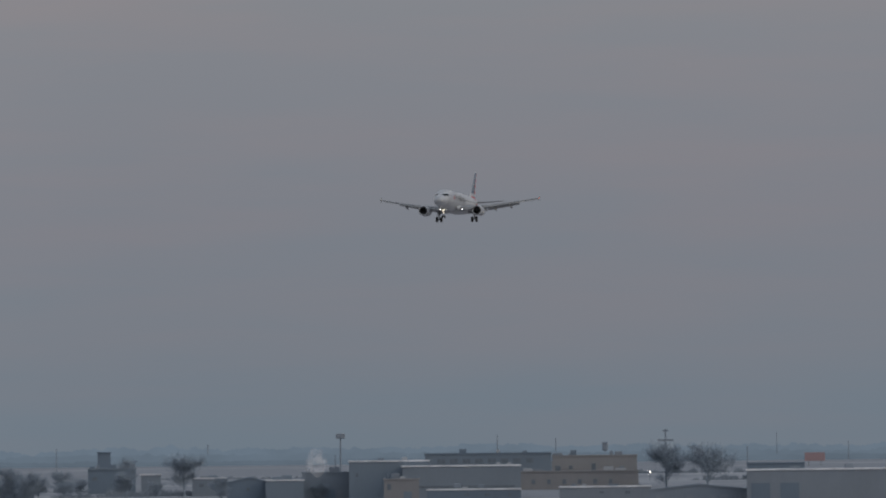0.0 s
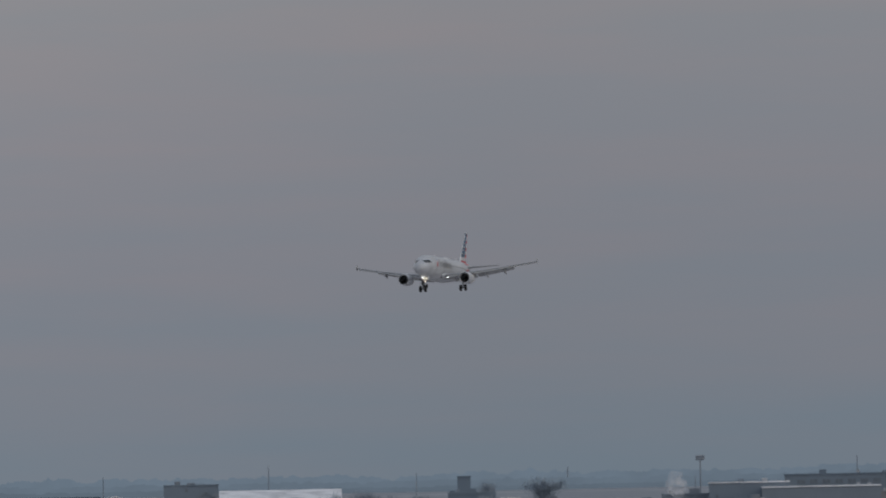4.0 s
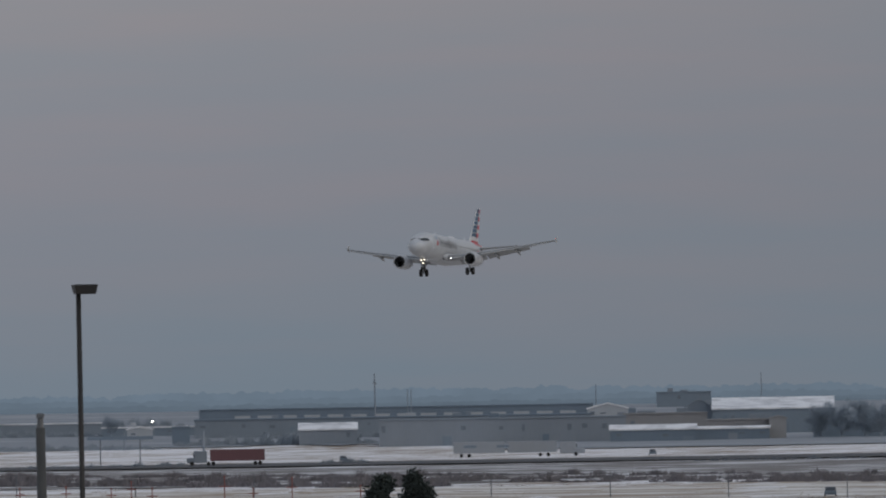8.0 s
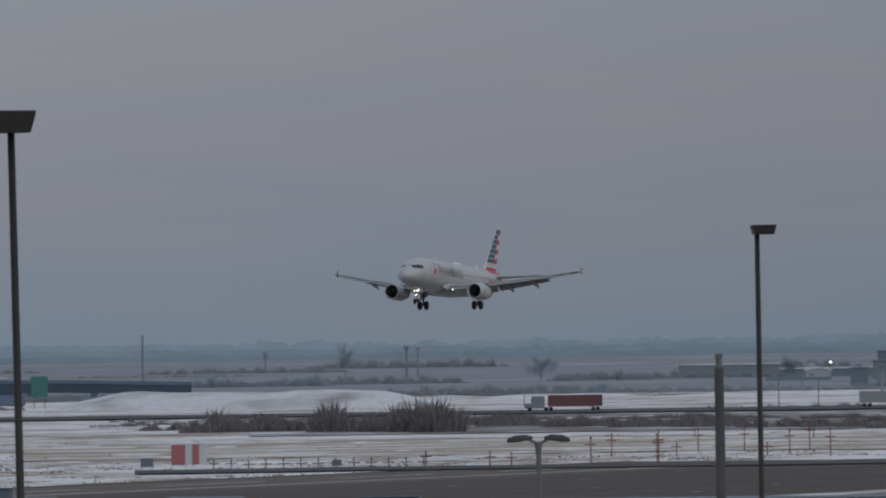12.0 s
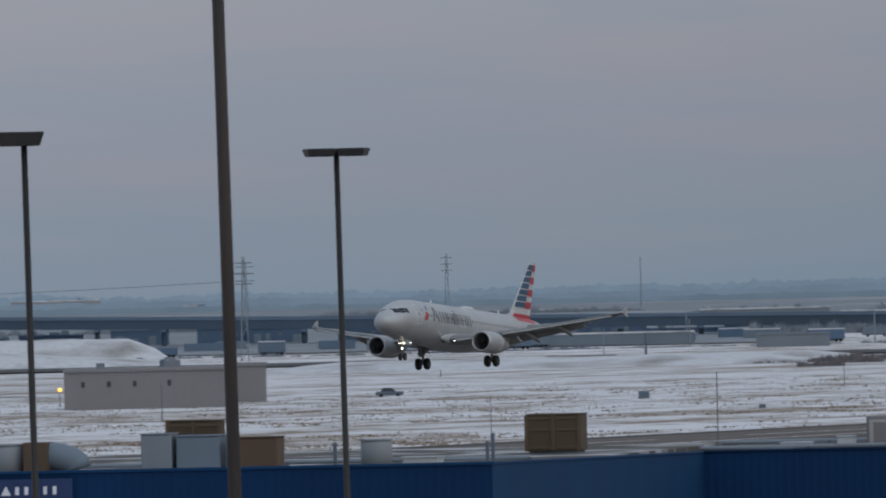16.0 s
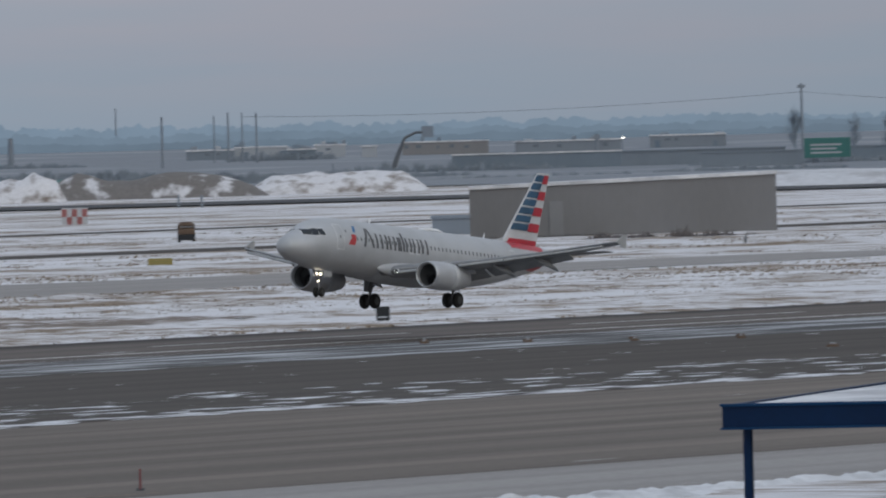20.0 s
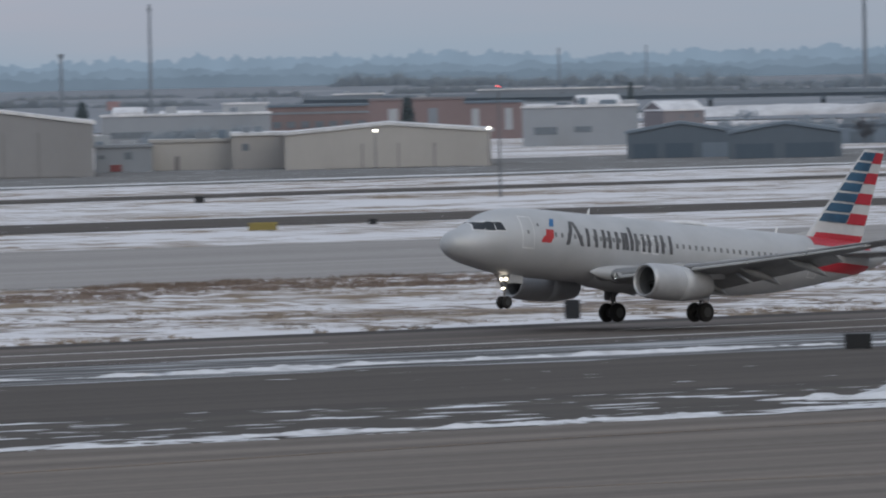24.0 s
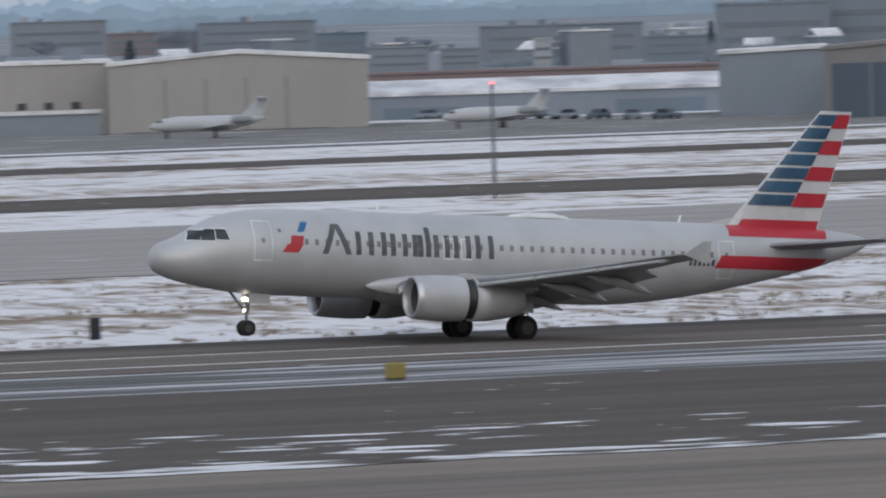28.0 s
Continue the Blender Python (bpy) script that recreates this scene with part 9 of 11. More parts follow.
scrub_clump(3128.7, 3262.1, 10.05, 42.3, 7.5, 30, 302, label='far dark tree belt beyond the highway', material=HAZE_BRUSH)
scrub_clump(3107.3, 3193.8, 9.35, 41.7, 8.5, 30, 303, label='far dark tree belt beyond the highway', material=HAZE_BRUSH)
scrub_clump(3087.9, 3128.9, 8.69, 41.1, 8.5, 30, 304, label='far dark tree belt beyond the highway', material=HAZE_BRUSH)
scrub_clump(3070.5, 3067.2, 8.08, 40.6, 6.0, 30, 305, label='far dark tree belt beyond the highway', material=HAZE_BRUSH)
scrub_clump(3052.4, 3005.9, 7.47, 40.1, 8.5, 30, 306, label='far dark tree belt beyond the highway', material=HAZE_BRUSH)
scrub_clump(3033.6, 2945.0, 6.86, 39.6, 7.5, 30, 307, label='far dark tree belt beyond the highway', material=HAZE_BRUSH)
scrub_clump(3014.1, 2884.6, 6.25, 39.0, 7.0, 30, 308, label='far dark tree belt beyond the highway', material=HAZE_BRUSH)
scrub_clump(2996.8, 2827.3, 5.68, 38.5, 8.5, 30, 309, label='far dark tree belt beyond the highway', material=HAZE_BRUSH)
scrub_clump(2978.8, 2770.4, 5.11, 38.1, 8.5, 30, 310, label='far dark tree belt beyond the highway', material=HAZE_BRUSH)
scrub_clump(2963.2, 2716.6, 4.59, 37.6, 5.6, 30, 311, label='far dark tree belt beyond the highway', material=HAZE_BRUSH)
scrub_clump(2946.9, 2663.2, 4.06, 37.2, 8.5, 30, 312, label='far dark tree belt beyond the highway', material=HAZE_BRUSH)
scrub_clump(2929.9, 2610.2, 3.54, 36.8, 7.2, 30, 313, label='far dark tree belt beyond the highway', material=HAZE_BRUSH)
scrub_clump(3057.2, 2949.4, 7.08, 46.0, 8.5, 20, 330, label='far dark tree belt beyond the highway', material=HAZE_BRUSH)
scrub_clump(3029.5, 2868.4, 6.25, 45.2, 8.1, 20, 331, label='far dark tree belt beyond the highway', material=HAZE_BRUSH)
scrub_clump(3006.3, 2793.7, 5.51, 44.4, 8.5, 20, 332, label='far dark tree belt beyond the highway', material=HAZE_BRUSH)
scrub_clump(2982.1, 2719.6, 4.76, 43.7, 7.8, 20, 333, label='far dark tree belt beyond the highway', material=HAZE_BRUSH)
building(1646.7, 1617.2, 0.0, 19.3, 3.4, 14, 'blue_grey', label='low dark hall beside the highway', roof='dark', doors=[(0.1, 0.35, 0.02, 0.7, 'dark'), (0.5, 0.75, 0.02, 0.7, 'overpass')])
building(1632.8, 1574.1, 0.0, 19.6, 3.8, 14, 'dark', label='low dark hall with a snowy roof edge', doors=[(0.2, 0.45, 0.02, 0.6, 'slate')])
building(1568.9, 1461.2, 0.0, 16.4, 3.0, 14, 'blue_grey', label='low dark hall beside the highway', roof='dark')
building(1560.4, 1429.2, 0.0, 20.3, 4.6, 20, 'blue_grey', label='blue-grey works hall beside the highway', roof='blue_grey', windows=[(0.1, 0.3, 0.5, 0.7), (0.5, 0.8, 0.5, 0.7)])
bare_tree(1609.3, 1586.7, 0.0, 6.0, 6.7, 340, 'bare tree beside the halls', 1.3, trunk_share=0.22)
bare_tree(1582.9, 1539.3, 0.0, 5.9, 5.4, 341, 'bare tree beside the halls', 1.3, trunk_share=0.22)
bare_tree(1554.7, 1487.9, 0.0, 5.7, 5.8, 342, 'bare tree beside the halls', 1.3, trunk_share=0.22)
bare_tree(1499.7, 1388.9, 0.0, 5.4, 6.0, 343, 'bare tree beside the halls', 1.3, trunk_share=0.22)
scrub_clump(2375.5, 1086.2, 0.0, 12.9, 2.3, 8, 350, label='dark weeds on the snowy bank')
scrub_clump(2339.6, 1049.0, 0.0, 12.6, 1.8, 8, 351, label='dark weeds on the snowy bank')
scrub_clump(2303.3, 1012.4, 0.0, 12.4, 2.2, 8, 352, label='dark weeds on the snowy bank')
scrub_clump(2266.7, 976.3, 0.0, 12.2, 1.7, 8, 353, label='dark weeds on the snowy bank')
scrub_clump(2233.3, 942.4, 0.0, 11.9, 2.2, 8, 354, label='dark weeds on the snowy bank')
bare_tree(2424.1, 2508.0, 0.0, 6.2, 15.5, 320, 'bare tree beside the highway', 1.4, trunk_share=0.22)
bare_tree(2292.1, 2306.9, 0.0, 4.5, 11.2, 321, 'bare tree beside the highway', 1.4, trunk_share=0.22)
bare_tree(2161.5, 2109.1, 0.0, 4.8, 11.9, 322, 'bare tree beside the highway', 1.4, trunk_share=0.22)
bare_tree(2143.8, 2081.5, 0.0, 3.5, 8.8, 323, 'bare tree beside the highway', 1.4, trunk_share=0.22)
bare_tree(2017.3, 1889.5, 0.0, 3.5, 9.5, 324, 'bare tree beside the highway', 1.4, trunk_share=0.22)

# snow windrow on the taxiway edge

# fire station
building(950.4, 752.1, 0.0, 14.4, 10.3, 18, 'sand', label='two-storey taupe fire station with wide windows', roof='taupe', windows=[(0.03, 0.34, 0.62, 0.82), (0.43, 0.89, 0.65, 0.85), (0.5, 0.72, 0.06, 0.3)], doors=[(0, 1, 0.38, 0.6, 'overpass'), (0.37, 0.92, 0.86, 0.985, 'beige'), (0, 0.03, 0.6, 1, 'dark'), (0.9, 1, 0.6, 1, 'dark')])
building(977.7, 788.5, 0.0, 8.4, 4.5, 16, 'brown', label='low brown wing of the station', roof='brown')
building(956.9, 743.9, 0.0, 6.4, 5.0, 16, 'brown', label='low brown wing of the station', roof='brown')
building(1066.8, 824.0, 0.0, 14.6, 7.2, 40, 'tan', label='tan vehicle hall with a snowy roof', doors=[(0.3, 0.36, 0, 0.9, 'beige'), (0.56, 0.62, 0, 0.9, 'beige')])
flat_shelter(1058.1, 860.8, 0.0, 20.6, 4.7)
snow_plough_truck(872.4, 782.6, 0.0, facing(872.4, 782.6) + 12, 0, 'yellow airfield snow truck parked on the apron', 'yellow', True)
snow_plough_truck(914.2, 807.9, 0.0, facing(914.2, 807.9) + -60, 1, 'pale airfield truck parked by the station', 'slate', False)
snow_plough_truck(901.6, 785.8, 0.0, facing(901.6, 785.8) + 180, 2, 'yellow airfield snow truck parked on the apron', 'yellow', True)
snow_plough_truck(936.9, 749.9, 0.0, facing(936.9, 749.9) + 10, 3, 'yellow airfield snow truck parked on the apron', 'yellow', True)
snow_plough_truck(981.1, 764.8, 0.0, facing(981.1, 764.8) + -20, 4, 'pale airfield truck parked by the station', 'steel', False)
snow_plough_truck(975.0, 753.2, 0.0, facing(975.0, 753.2) + 10, 5, 'pale airfield truck parked by the station', 'steel', False)
snow_plough_truck(1007.5, 789.5, 0.0, facing(1007.5, 789.5) + 0, 6, 'pale airfield truck parked by the station', 'white', False)
def parked_trucks():
    """Close ragged rows of airfield snow vehicles before the fire station."""
    rs = random.Random(61)
    for row in range(2):
        for k in range(3, 17):
            if (row and k % 4 == 2) or (not row and k == 9):
                continue
            u = (k + 0.5 * row + rs.uniform(-0.2, 0.2)) / 16
            near = 0.942 + 0.040 * u + 0.020 * row
            x, y = (948.0 + 24.0 * u) * near, (846.0 - 61.0 * u) * near
            col = "slate" if (k * 3 + row) % 8 == 4 else "yellow"
            snow_plough_truck(x, y, 0.0, facing(x, y) + rs.choice((150, 172, 160, 196, 168, 20)), k + row, "grey airfield truck in a parked row" if col == "slate" else "yellow airfield snow truck in a parked row", col)


parked_trucks()
berm(921.5, 717.7, 0.0, 19.6, 1.27, 8, 139, 'low bank of dirty snow before the station')
panel_sign(728.9, 572.7, 0.0, 1.46, 0.73, 0.27, 'dark', 'equipment_box', 'dark equipment box on legs', 'box', 0.8, 0, 'white', 2)
panel_sign(727.7, 569.4, 0.0, 1.27, 0.32, 0.27, 'slate', 'equipment_box', 'dark equipment box on legs', 'box', 0.8, 0, 'white', 2)
panel_sign(737.1, 573.6, 0.0, 1.01, 1.15, 0.28, 'slate', 'equipment_box', 'dark equipment box on legs', 'box', 0.8, 0, 'white', 2)

# signs and lamps along the runway
panel_sign(424.7, 377.1, 0.0, 1.32, 0.81, 0.08, 'red', 'airfield_sign', 'red mandatory airfield sign with unreadable bars', 'sign', 0.3, 1, 'white', 2)
panel_sign(422.4, 363.0, 0.0, 1.73, 0.77, 0.08, 'yellow', 'airfield_sign', 'yellow and black airfield sign with bars', 'sign', 0.3, 2, 'black', 2)
panel_sign(503.5, 415.8, 0.0, 0.97, 0.71, 0.10, 'red', 'airfield_sign', 'red airfield sign beside the airfield', 'sign', 0.3, 1, 'white', 2)
panel_sign(325.8, 286.8, 0.0, 2.48, 1.00, 0.11, 'black', 'airfield_sign', 'dark airfield sign with a yellow panel', 'sign', 0.3, 0, 'white', 2)
panel_sign(325.5, 285.5, 0.0, 0.90, 0.64, 0.47, 'yellow', 'airfield_sign', 'yellow panel of an airfield sign', 'sign', 0.36, 1, 'black', 2)
panel_sign(448.9, 443.5, 0.0, 1.49, 0.81, 0.09, 'black', 'airfield_sign', 'dark back of an airfield sign', 'sign', 0.3, 0, 'white', 2)
panel_sign(498.8, 517.9, 0.0, 0.99, 1.20, 0.14, 'black', 'distance_marker', 'black distance marker with a white digit bar', 'sign', 0.5, 0, 'white', 2)
panel_sign(803.9, 528.3, 0.0, 1.14, 1.18, 0.14, 'black', 'distance_marker', 'black distance marker with a pale bar', 'sign', 0.5, 1, 'white', 2)
panel_sign(211.7, 522.7, 0.0, 0.56, 1.11, 0.11, 'black', 'distance_marker', 'black distance marker beside the airfield', 'sign', 0.5, 0, 'white', 2)
panel_sign(195.7, 449.2, 0.0, 0.92, 0.70, 0.10, 'yellow', 'airfield_sign', 'yellow airfield sign end-on', 'sign', 0.9, 0, 'white', 2)
panel_sign(201.7, 368.4, 0.0, 1.28, 0.77, 0.08, 'black', 'airfield_sign', 'dark back of an airfield sign', 'sign', 0.3, 1, 'yellow', 2)
panel_sign(790.1, 865.7, 0.0, 2.89, 0.81, 0.12, 'yellow', 'airfield_sign', 'low yellow airfield sign', 'sign', 0.3, 0, 'white', 2)
panel_sign(663.3, 867.5, 0.0, 3.12, 0.54, 0.11, 'yellow', 'airfield_sign', 'low yellow airfield sign', 'sign', 0.3, 0, 'white', 2)
panel_sign(879.2, 1104.9, 0.0, 1.81, 0.70, 0.21, 'black', 'airfield_sign', 'dark airfield sign beside the airfield', 'sign', 0.3, 0, 'white', 2)
panel_sign(857.8, 1039.9, 0.0, 1.33, 1.00, 0.27, 'black', 'airfield_sign', 'dark airfield sign beside the airfield', 'sign', 0.3, 0, 'white', 2)
panel_sign(964.9, 1068.9, 0.0, 1.28, 0.85, 0.14, 'black', 'airfield_sign', 'dark airfield sign beside the airfield', 'sign', 0.3, 0, 'white', 2)
panel_sign(814.7, 875.6, 0.0, 0.82, 0.59, 0.18, 'black', 'airfield_sign', 'dark airfield sign beside the airfield', 'sign', 0.3, 0, 'white', 2)
panel_sign(736.1, 1042.2, 0.0, 1.89, 0.69, 0.13, 'yellow', 'airfield_sign', 'low yellow airfield sign', 'sign', 0.3, 0, 'white', 2)
panel_sign(804.6, 1203.9, 0.0, 2.43, 0.78, 0.14, 'red', 'airfield_sign', 'red airfield sign beside the airfield', 'sign', 0.3, 0, 'white', 2)
panel_sign(534.4, 859.4, 0.0, 3.39, 0.65, 0.10, 'yellow', 'airfield_sign', 'low yellow airfield sign', 'sign', 0.3, 0, 'white', 2)
panel_sign(800.2, 1197.2, 0.0, 2.77, 0.78, 0.21, 'red', 'airfield_sign', 'red airfield sign beside the airfield', 'sign', 0.3, 0, 'white', 2)
panel_sign(1334.3, 1202.2, 0.0, 5.84, 0.88, 0.18, 'red', 'airfield_sign', 'low red airfield sign', 'sign', 0.3, 0, 'white', 2)
panel_sign(559.7, 886.1, 0.0, 1.14, 1.08, 0.10, 'black', 'airfield_sign', 'dark airfield sign beside the airfield', 'sign', 0.3, 0, 'white', 2)
panel_sign(634.6, 873.9, 0.0, 0.85, 0.59, 0.16, 'black', 'airfield_sign', 'dark airfield sign beside the airfield', 'sign', 0.3, 0, 'white', 2)
edge_light(722.9, 471.4, 0.0, 0.38)
edge_light(721.2, 461.1, 0.0, 0.38)
edge_light(722.9, 452.9, 0.0, 0.38)
edge_light(727.1, 446.1, 0.0, 0.38)
edge_light(717.0, 467.6, 0.0, 0.38)
edge_light(715.3, 457.3, 0.0, 0.38)
edge_light(715.3, 448.0, 0.0, 0.37)
edge_light(719.4, 441.3, 0.0, 0.37)
edge_light(687.7, 414.5, 0.0, 0.36)
edge_light(687.8, 414.3, 0.0, 0.36)
edge_light(321.0, 370.2, 0.0, 0.22)
edge_light(320.3, 369.5, 0.0, 0.22)
edge_light(507.8, 423.2, 0.0, 0.29)
edge_light(646.5, 890.0, 0.0, 0.49)
edge_light(646.8, 884.8, 0.0, 0.49)
edge_light(581.2, 876.9, 0.0, 0.47)
edge_light(505.1, 867.7, 0.0, 0.45)
edge_light(508.8, 874.8, 0.0, 0.45)
edge_light(784.8, 907.8, 0.0, 0.53)
edge_light(896.6, 1064.8, 0.0, 0.62)
edge_light(716.0, 897.4, 0.0, 0.51)
marker_post(425.0, 292.6, 0.0, 0.76)
marker_post(423.4, 291.5, 0.0, 1.01)
mast(774.8, 957.8, 0.0, 8.1, 0.121, (), None, name='mast', label='thin mast with a red lamp', lamp=0.5)
mast(995.4, 1046.1, 0.0, 13.9, 0.142, (), None, name='mast', label='thin mast with a red lamp', lamp=0.5)
mast(906.3, 1180.2, 0.0, 13.4, 0.183, (), None, name='mast', label='thin mast with a red lamp', lamp=0.5)
mast(391.9, 877.5, 0.0, 9.6, 0.166, (), None, name='mast', label='pale steel mast with lamps', lamp=0.5)
mast(1299.6, 796.1, 0.0, 1.1, 0.188, (), None, name='mast', label='', lamp=None)

# hangar row
mast(1318.0, 1415.5, 0.0, 6.2, 0.10, (), None, name='lamp_post', label='lit lamp on a thin pole before a hangar', lamp=0.95)
mast(1334.0, 1404.5, 0.0, 6.2, 0.10, (), None, name='lamp_post', label='lit lamp on a thin pole before a hangar', lamp=0.95)
building(1250.1, 1430.8, 0.0, 26.7, 8.8, 60, 'warm_metal', label='grey-tan hangar with tall sliding doors', gable=1.50, doors=[(0.3, 0.88, 0.03, 0.86, 'warm_metal')])
building(1309.1, 1469.4, 0.0, 9.9, 4.3, 20, 'grey', label='low grey hangar annex', roof='grey')
building(1328.5, 1473.6, 0.0, 14.4, 4.9, 25, 'beige', label='low beige annex beyond the airfield', roof='beige', doors=[(0.3, 0.36, 0, 0.5, 'brown')])
building(1331.9, 1459.7, 0.0, 9.7, 5.8, 60, 'tan', label='side of a beige hangar with a snowy roof')
building(1323.6, 1418.4, 0.0, 34.9, 5.9, 60, 'beige', label='wide beige gabled hangar', gable=1.34, doors=[(0.2, 0.9, 0.03, 0.72, 'beige')])
car(1351.2, 1485.3, 0.0, facing(1351.2, 1485.3) + 30, 'dark', '')
car(1354.9, 1482.0, 0.0, facing(1354.9, 1482.0) + 10, 'dark', '')
panel_sign(1308.1, 1470.3, 0.0, 1.94, 1.16, 0.19, 'red', 'box', 'red fire box beside the airfield', 'box', 0.3, 0, 'white', 2)
building(1868.0, 1999.1, 0.0, 60.9, 8.6, 30, 'brick', label='long red brick block with pale window bays', roof='haze_dark', windows=[(0.02 + 0.055 * k, 0.055 + 0.055 * k, 0.42, 0.60) for k in range(10)], doors=[(0.615, 0.645, 0.25, 0.8, 'haze_white'), (0.70, 0.73, 0.25, 0.8, 'haze_grey'), (0.80, 0.83, 0.25, 0.85, 'haze_white'), (0.93, 0.96, 0.25, 0.85, 'haze_white'), (0, 0.6, 0.8, 0.86, 'haze_grey')])
building(1815.0, 1935.0, 0.0, 22.0, 9.9, 20, 'brick', label='taller red brick wing with pale bays', roof='haze_brick', doors=[(0.2, 0.3, 0.3, 0.8, 'haze_white'), (0.62, 0.72, 0.3, 0.8, 'haze_grey')])
building(2746.3, 2957.6, 4.76, 17.9, 4.4, 10, 'haze_grey', label='roof plant of a brick block')
building(1801.8, 2000.1, 0.0, 39.8, 7.3, 30, 'steel', label='pale grey works building', windows=[(0.05, 0.3, 0.3, 0.5), (0.4, 0.7, 0.3, 0.5)])
building(2129.9, 2339.8, 0.0, 12.5, 8.6, 20, 'haze_white', label='white works block beyond the airfield')
building(1680.5, 1741.3, 0.0, 24.4, 8.1, 25, 'steel', label='pale grey flat block', windows=[(0.1, 0.3, 0.3, 0.5), (0.45, 0.6, 0.35, 0.5)])
# open sides are dark door panels on a solid wall
building(1418.2, 1444.1, 0.0, 18.9, 4.4, 20, 'dark', label='dark open-sided shed with a low gable', gable=1.60, roof='blue_grey', doors=[(0.06, 0.28, 0.02, 0.6, 'overpass'), (0.36, 0.62, 0.02, 0.6, 'overpass'), (0.7, 0.94, 0.02, 0.6, 'blue_grey')])
building(1394.5, 1394.3, 0.0, 19.4, 4.3, 20, 'dark', label='dark open-sided shed with a low gable', gable=1.55, roof='blue_grey', doors=[(0.06, 0.4, 0.02, 0.6, 'overpass'), (0.5, 0.94, 0.02, 0.6, 'overpass')])
building(2800.7, 2911.6, 4.81, 58.8, 4.8, 30, 'haze_grey', label='long hall under snow')
panel_sign(2565.4, 2884.1, 2.84, 4.18, 3.04, 3.04, 'haze_pink', 'billboard', 'red round sign far off', 'sign', 0.3, 0, 'haze_white', 2)
mast(2673.7, 2985.9, 4.46, 37.9, 0.593, ((0.95, 0.79),), None, name='mast', label='tall lattice mast beside the airfield', lamp=None)
mast(2682.1, 3042.6, 4.98, 20.0, 0.600, (), (2.0, 1.6), name='mast', label='light mast beside the airfield', lamp=None)
mast(3028.1, 2984.9, 7.12, 36.7, 0.839, ((0.95, 0.84),), None, name='mast', label='tall lattice mast beside the airfield', lamp=None)
mast(2928.0, 3044.5, 6.82, 17.7, 0.416, (), None, name='mast', label='', lamp=None)
mast(2970.7, 3042.1, 7.12, 17.8, 0.314, (), None, name='mast', label='', lamp=None)
building(1298.6, 1552.5, 0.0, 16.5, 9.8, 60, 'ash_metal', label='tall grey hangar with a sloping snowy roof', slope=0.80, windows=[(0.1, 0.13, 0.75, 0.82), (0.35, 0.38, 0.75, 0.82), (0.6, 0.63, 0.75, 0.82)])
building(1248.5, 1469.2, 0.0, 15.1, 8.2, 60, 'slate', label='grey metal hangar beyond the airfield', roof='slate', doors=[(0.32, 0.46, 0.02, 0.4, 'blue_grey'), (0.7, 0.85, 0.02, 0.35, 'white')])
building(1237.5, 1420.5, 0.0, 32.1, 8.7, 60, 'warm_metal', label='wide grey-tan gabled hangar with sliding doors', gable=2.23, doors=[(0.18, 0.9, 0.03, 0.86, 'warm_metal')])
car(1257.7, 1534.4, 0.0, facing(1257.7, 1534.4) + 0, 'slate', '')
car(1252.7, 1523.0, 0.0, facing(1252.7, 1523.0) + 20, 'dark', '')
car(1250.1, 1514.8, 0.0, facing(1250.1, 1514.8) + 40, 'dark', '')
car(1245.0, 1503.4, 0.0, facing(1245.0, 1503.4) + 60, 'slate', '')
car(1242.4, 1495.2, 0.0, facing(1242.4, 1495.2) + 80, 'dark', '')
car(1239.8, 1487.0, 0.0, facing(1239.8, 1487.0) + 100, 'dark', '')
car(1234.6, 1475.7, 0.0, facing(1234.6, 1475.7) + 120, 'slate', '')
car(1231.9, 1467.5, 0.0, facing(1231.9, 1467.5) + 140, 'dark', '')
mast(1371.2, 1643.0, 0.0, 17.7, 0.264, (), None, name='mast', label='', lamp=None)
panel_sign(2638.3, 3122.7, 5.33, 7.65, 2.41, 12.07, 'haze_pink', 'billboard', 'pale red billboard on a tall post', 'sign', 0.3, 0, 'haze_white', 1)
road_gantry(2547.8, 3036.8, 3.98, 19.5, 12.1)
bare_tree(2667.2, 3113.8, 5.46, 5.7, 10.7, 141, 'dark tree behind the hangars', 2.2, trunk_share=0.1)
building(1136.6, 1522.5, 0.0, 30.4, 6.9, 40, 'tan', label='low beige hangar with a snowy roof')
building(1183.5, 1532.1, 0.0, 27.9, 6.9, 50, 'beige', label='beige gabled hangar with dark window bands', gable=1.15, windows=[(0.12, 0.63, 0.62, 0.82)])
building(1190.4, 1496.2, 0.0, 27.8, 6.2, 50, 'beige', label='beige gabled hangar with dark window bands', gable=1.13, windows=[(0.04, 0.34, 0.68, 0.82), (0.7, 0.98, 0.75, 0.88), (0.04, 0.34, 0.1, 0.25), (0.7, 0.98, 0.1, 0.25)], doors=[(0.53, 0.65, 0, 0.85, 'blue_grey'), (0.39, 0.47, 0, 0.82, 'slate')])
building(1216.1, 1485.8, 0.0, 25.6, 5.9, 50, 'beige', label='beige gabled hangar with dark window bands', gable=1.70, windows=[(0.18, 0.73, 0.74, 0.95)])
building(1391.1, 1709.5, 0.0, 51.0, 11.1, 60, 'dark', label='large dark hangar with a snowy roof edge', roof='snow')
arched_hangar(1570.6, 1996.2, 0.0, 27.0, 8.2, 3.4, 50)
old_works(1737.1, 2231.6, 0.0, 46.0, 8.6, 6.4, 22)
building(2263.7, 2951.9, 1.31, 6.4, 21.6, 6, 'pale_tower', label='pale square chimney stack', roof='pale_tower')
building(2244.4, 2830.0, 0.13, 7.3, 22.8, 6, 'pale_tower', label='pale square chimney stack', roof='pale_tower')
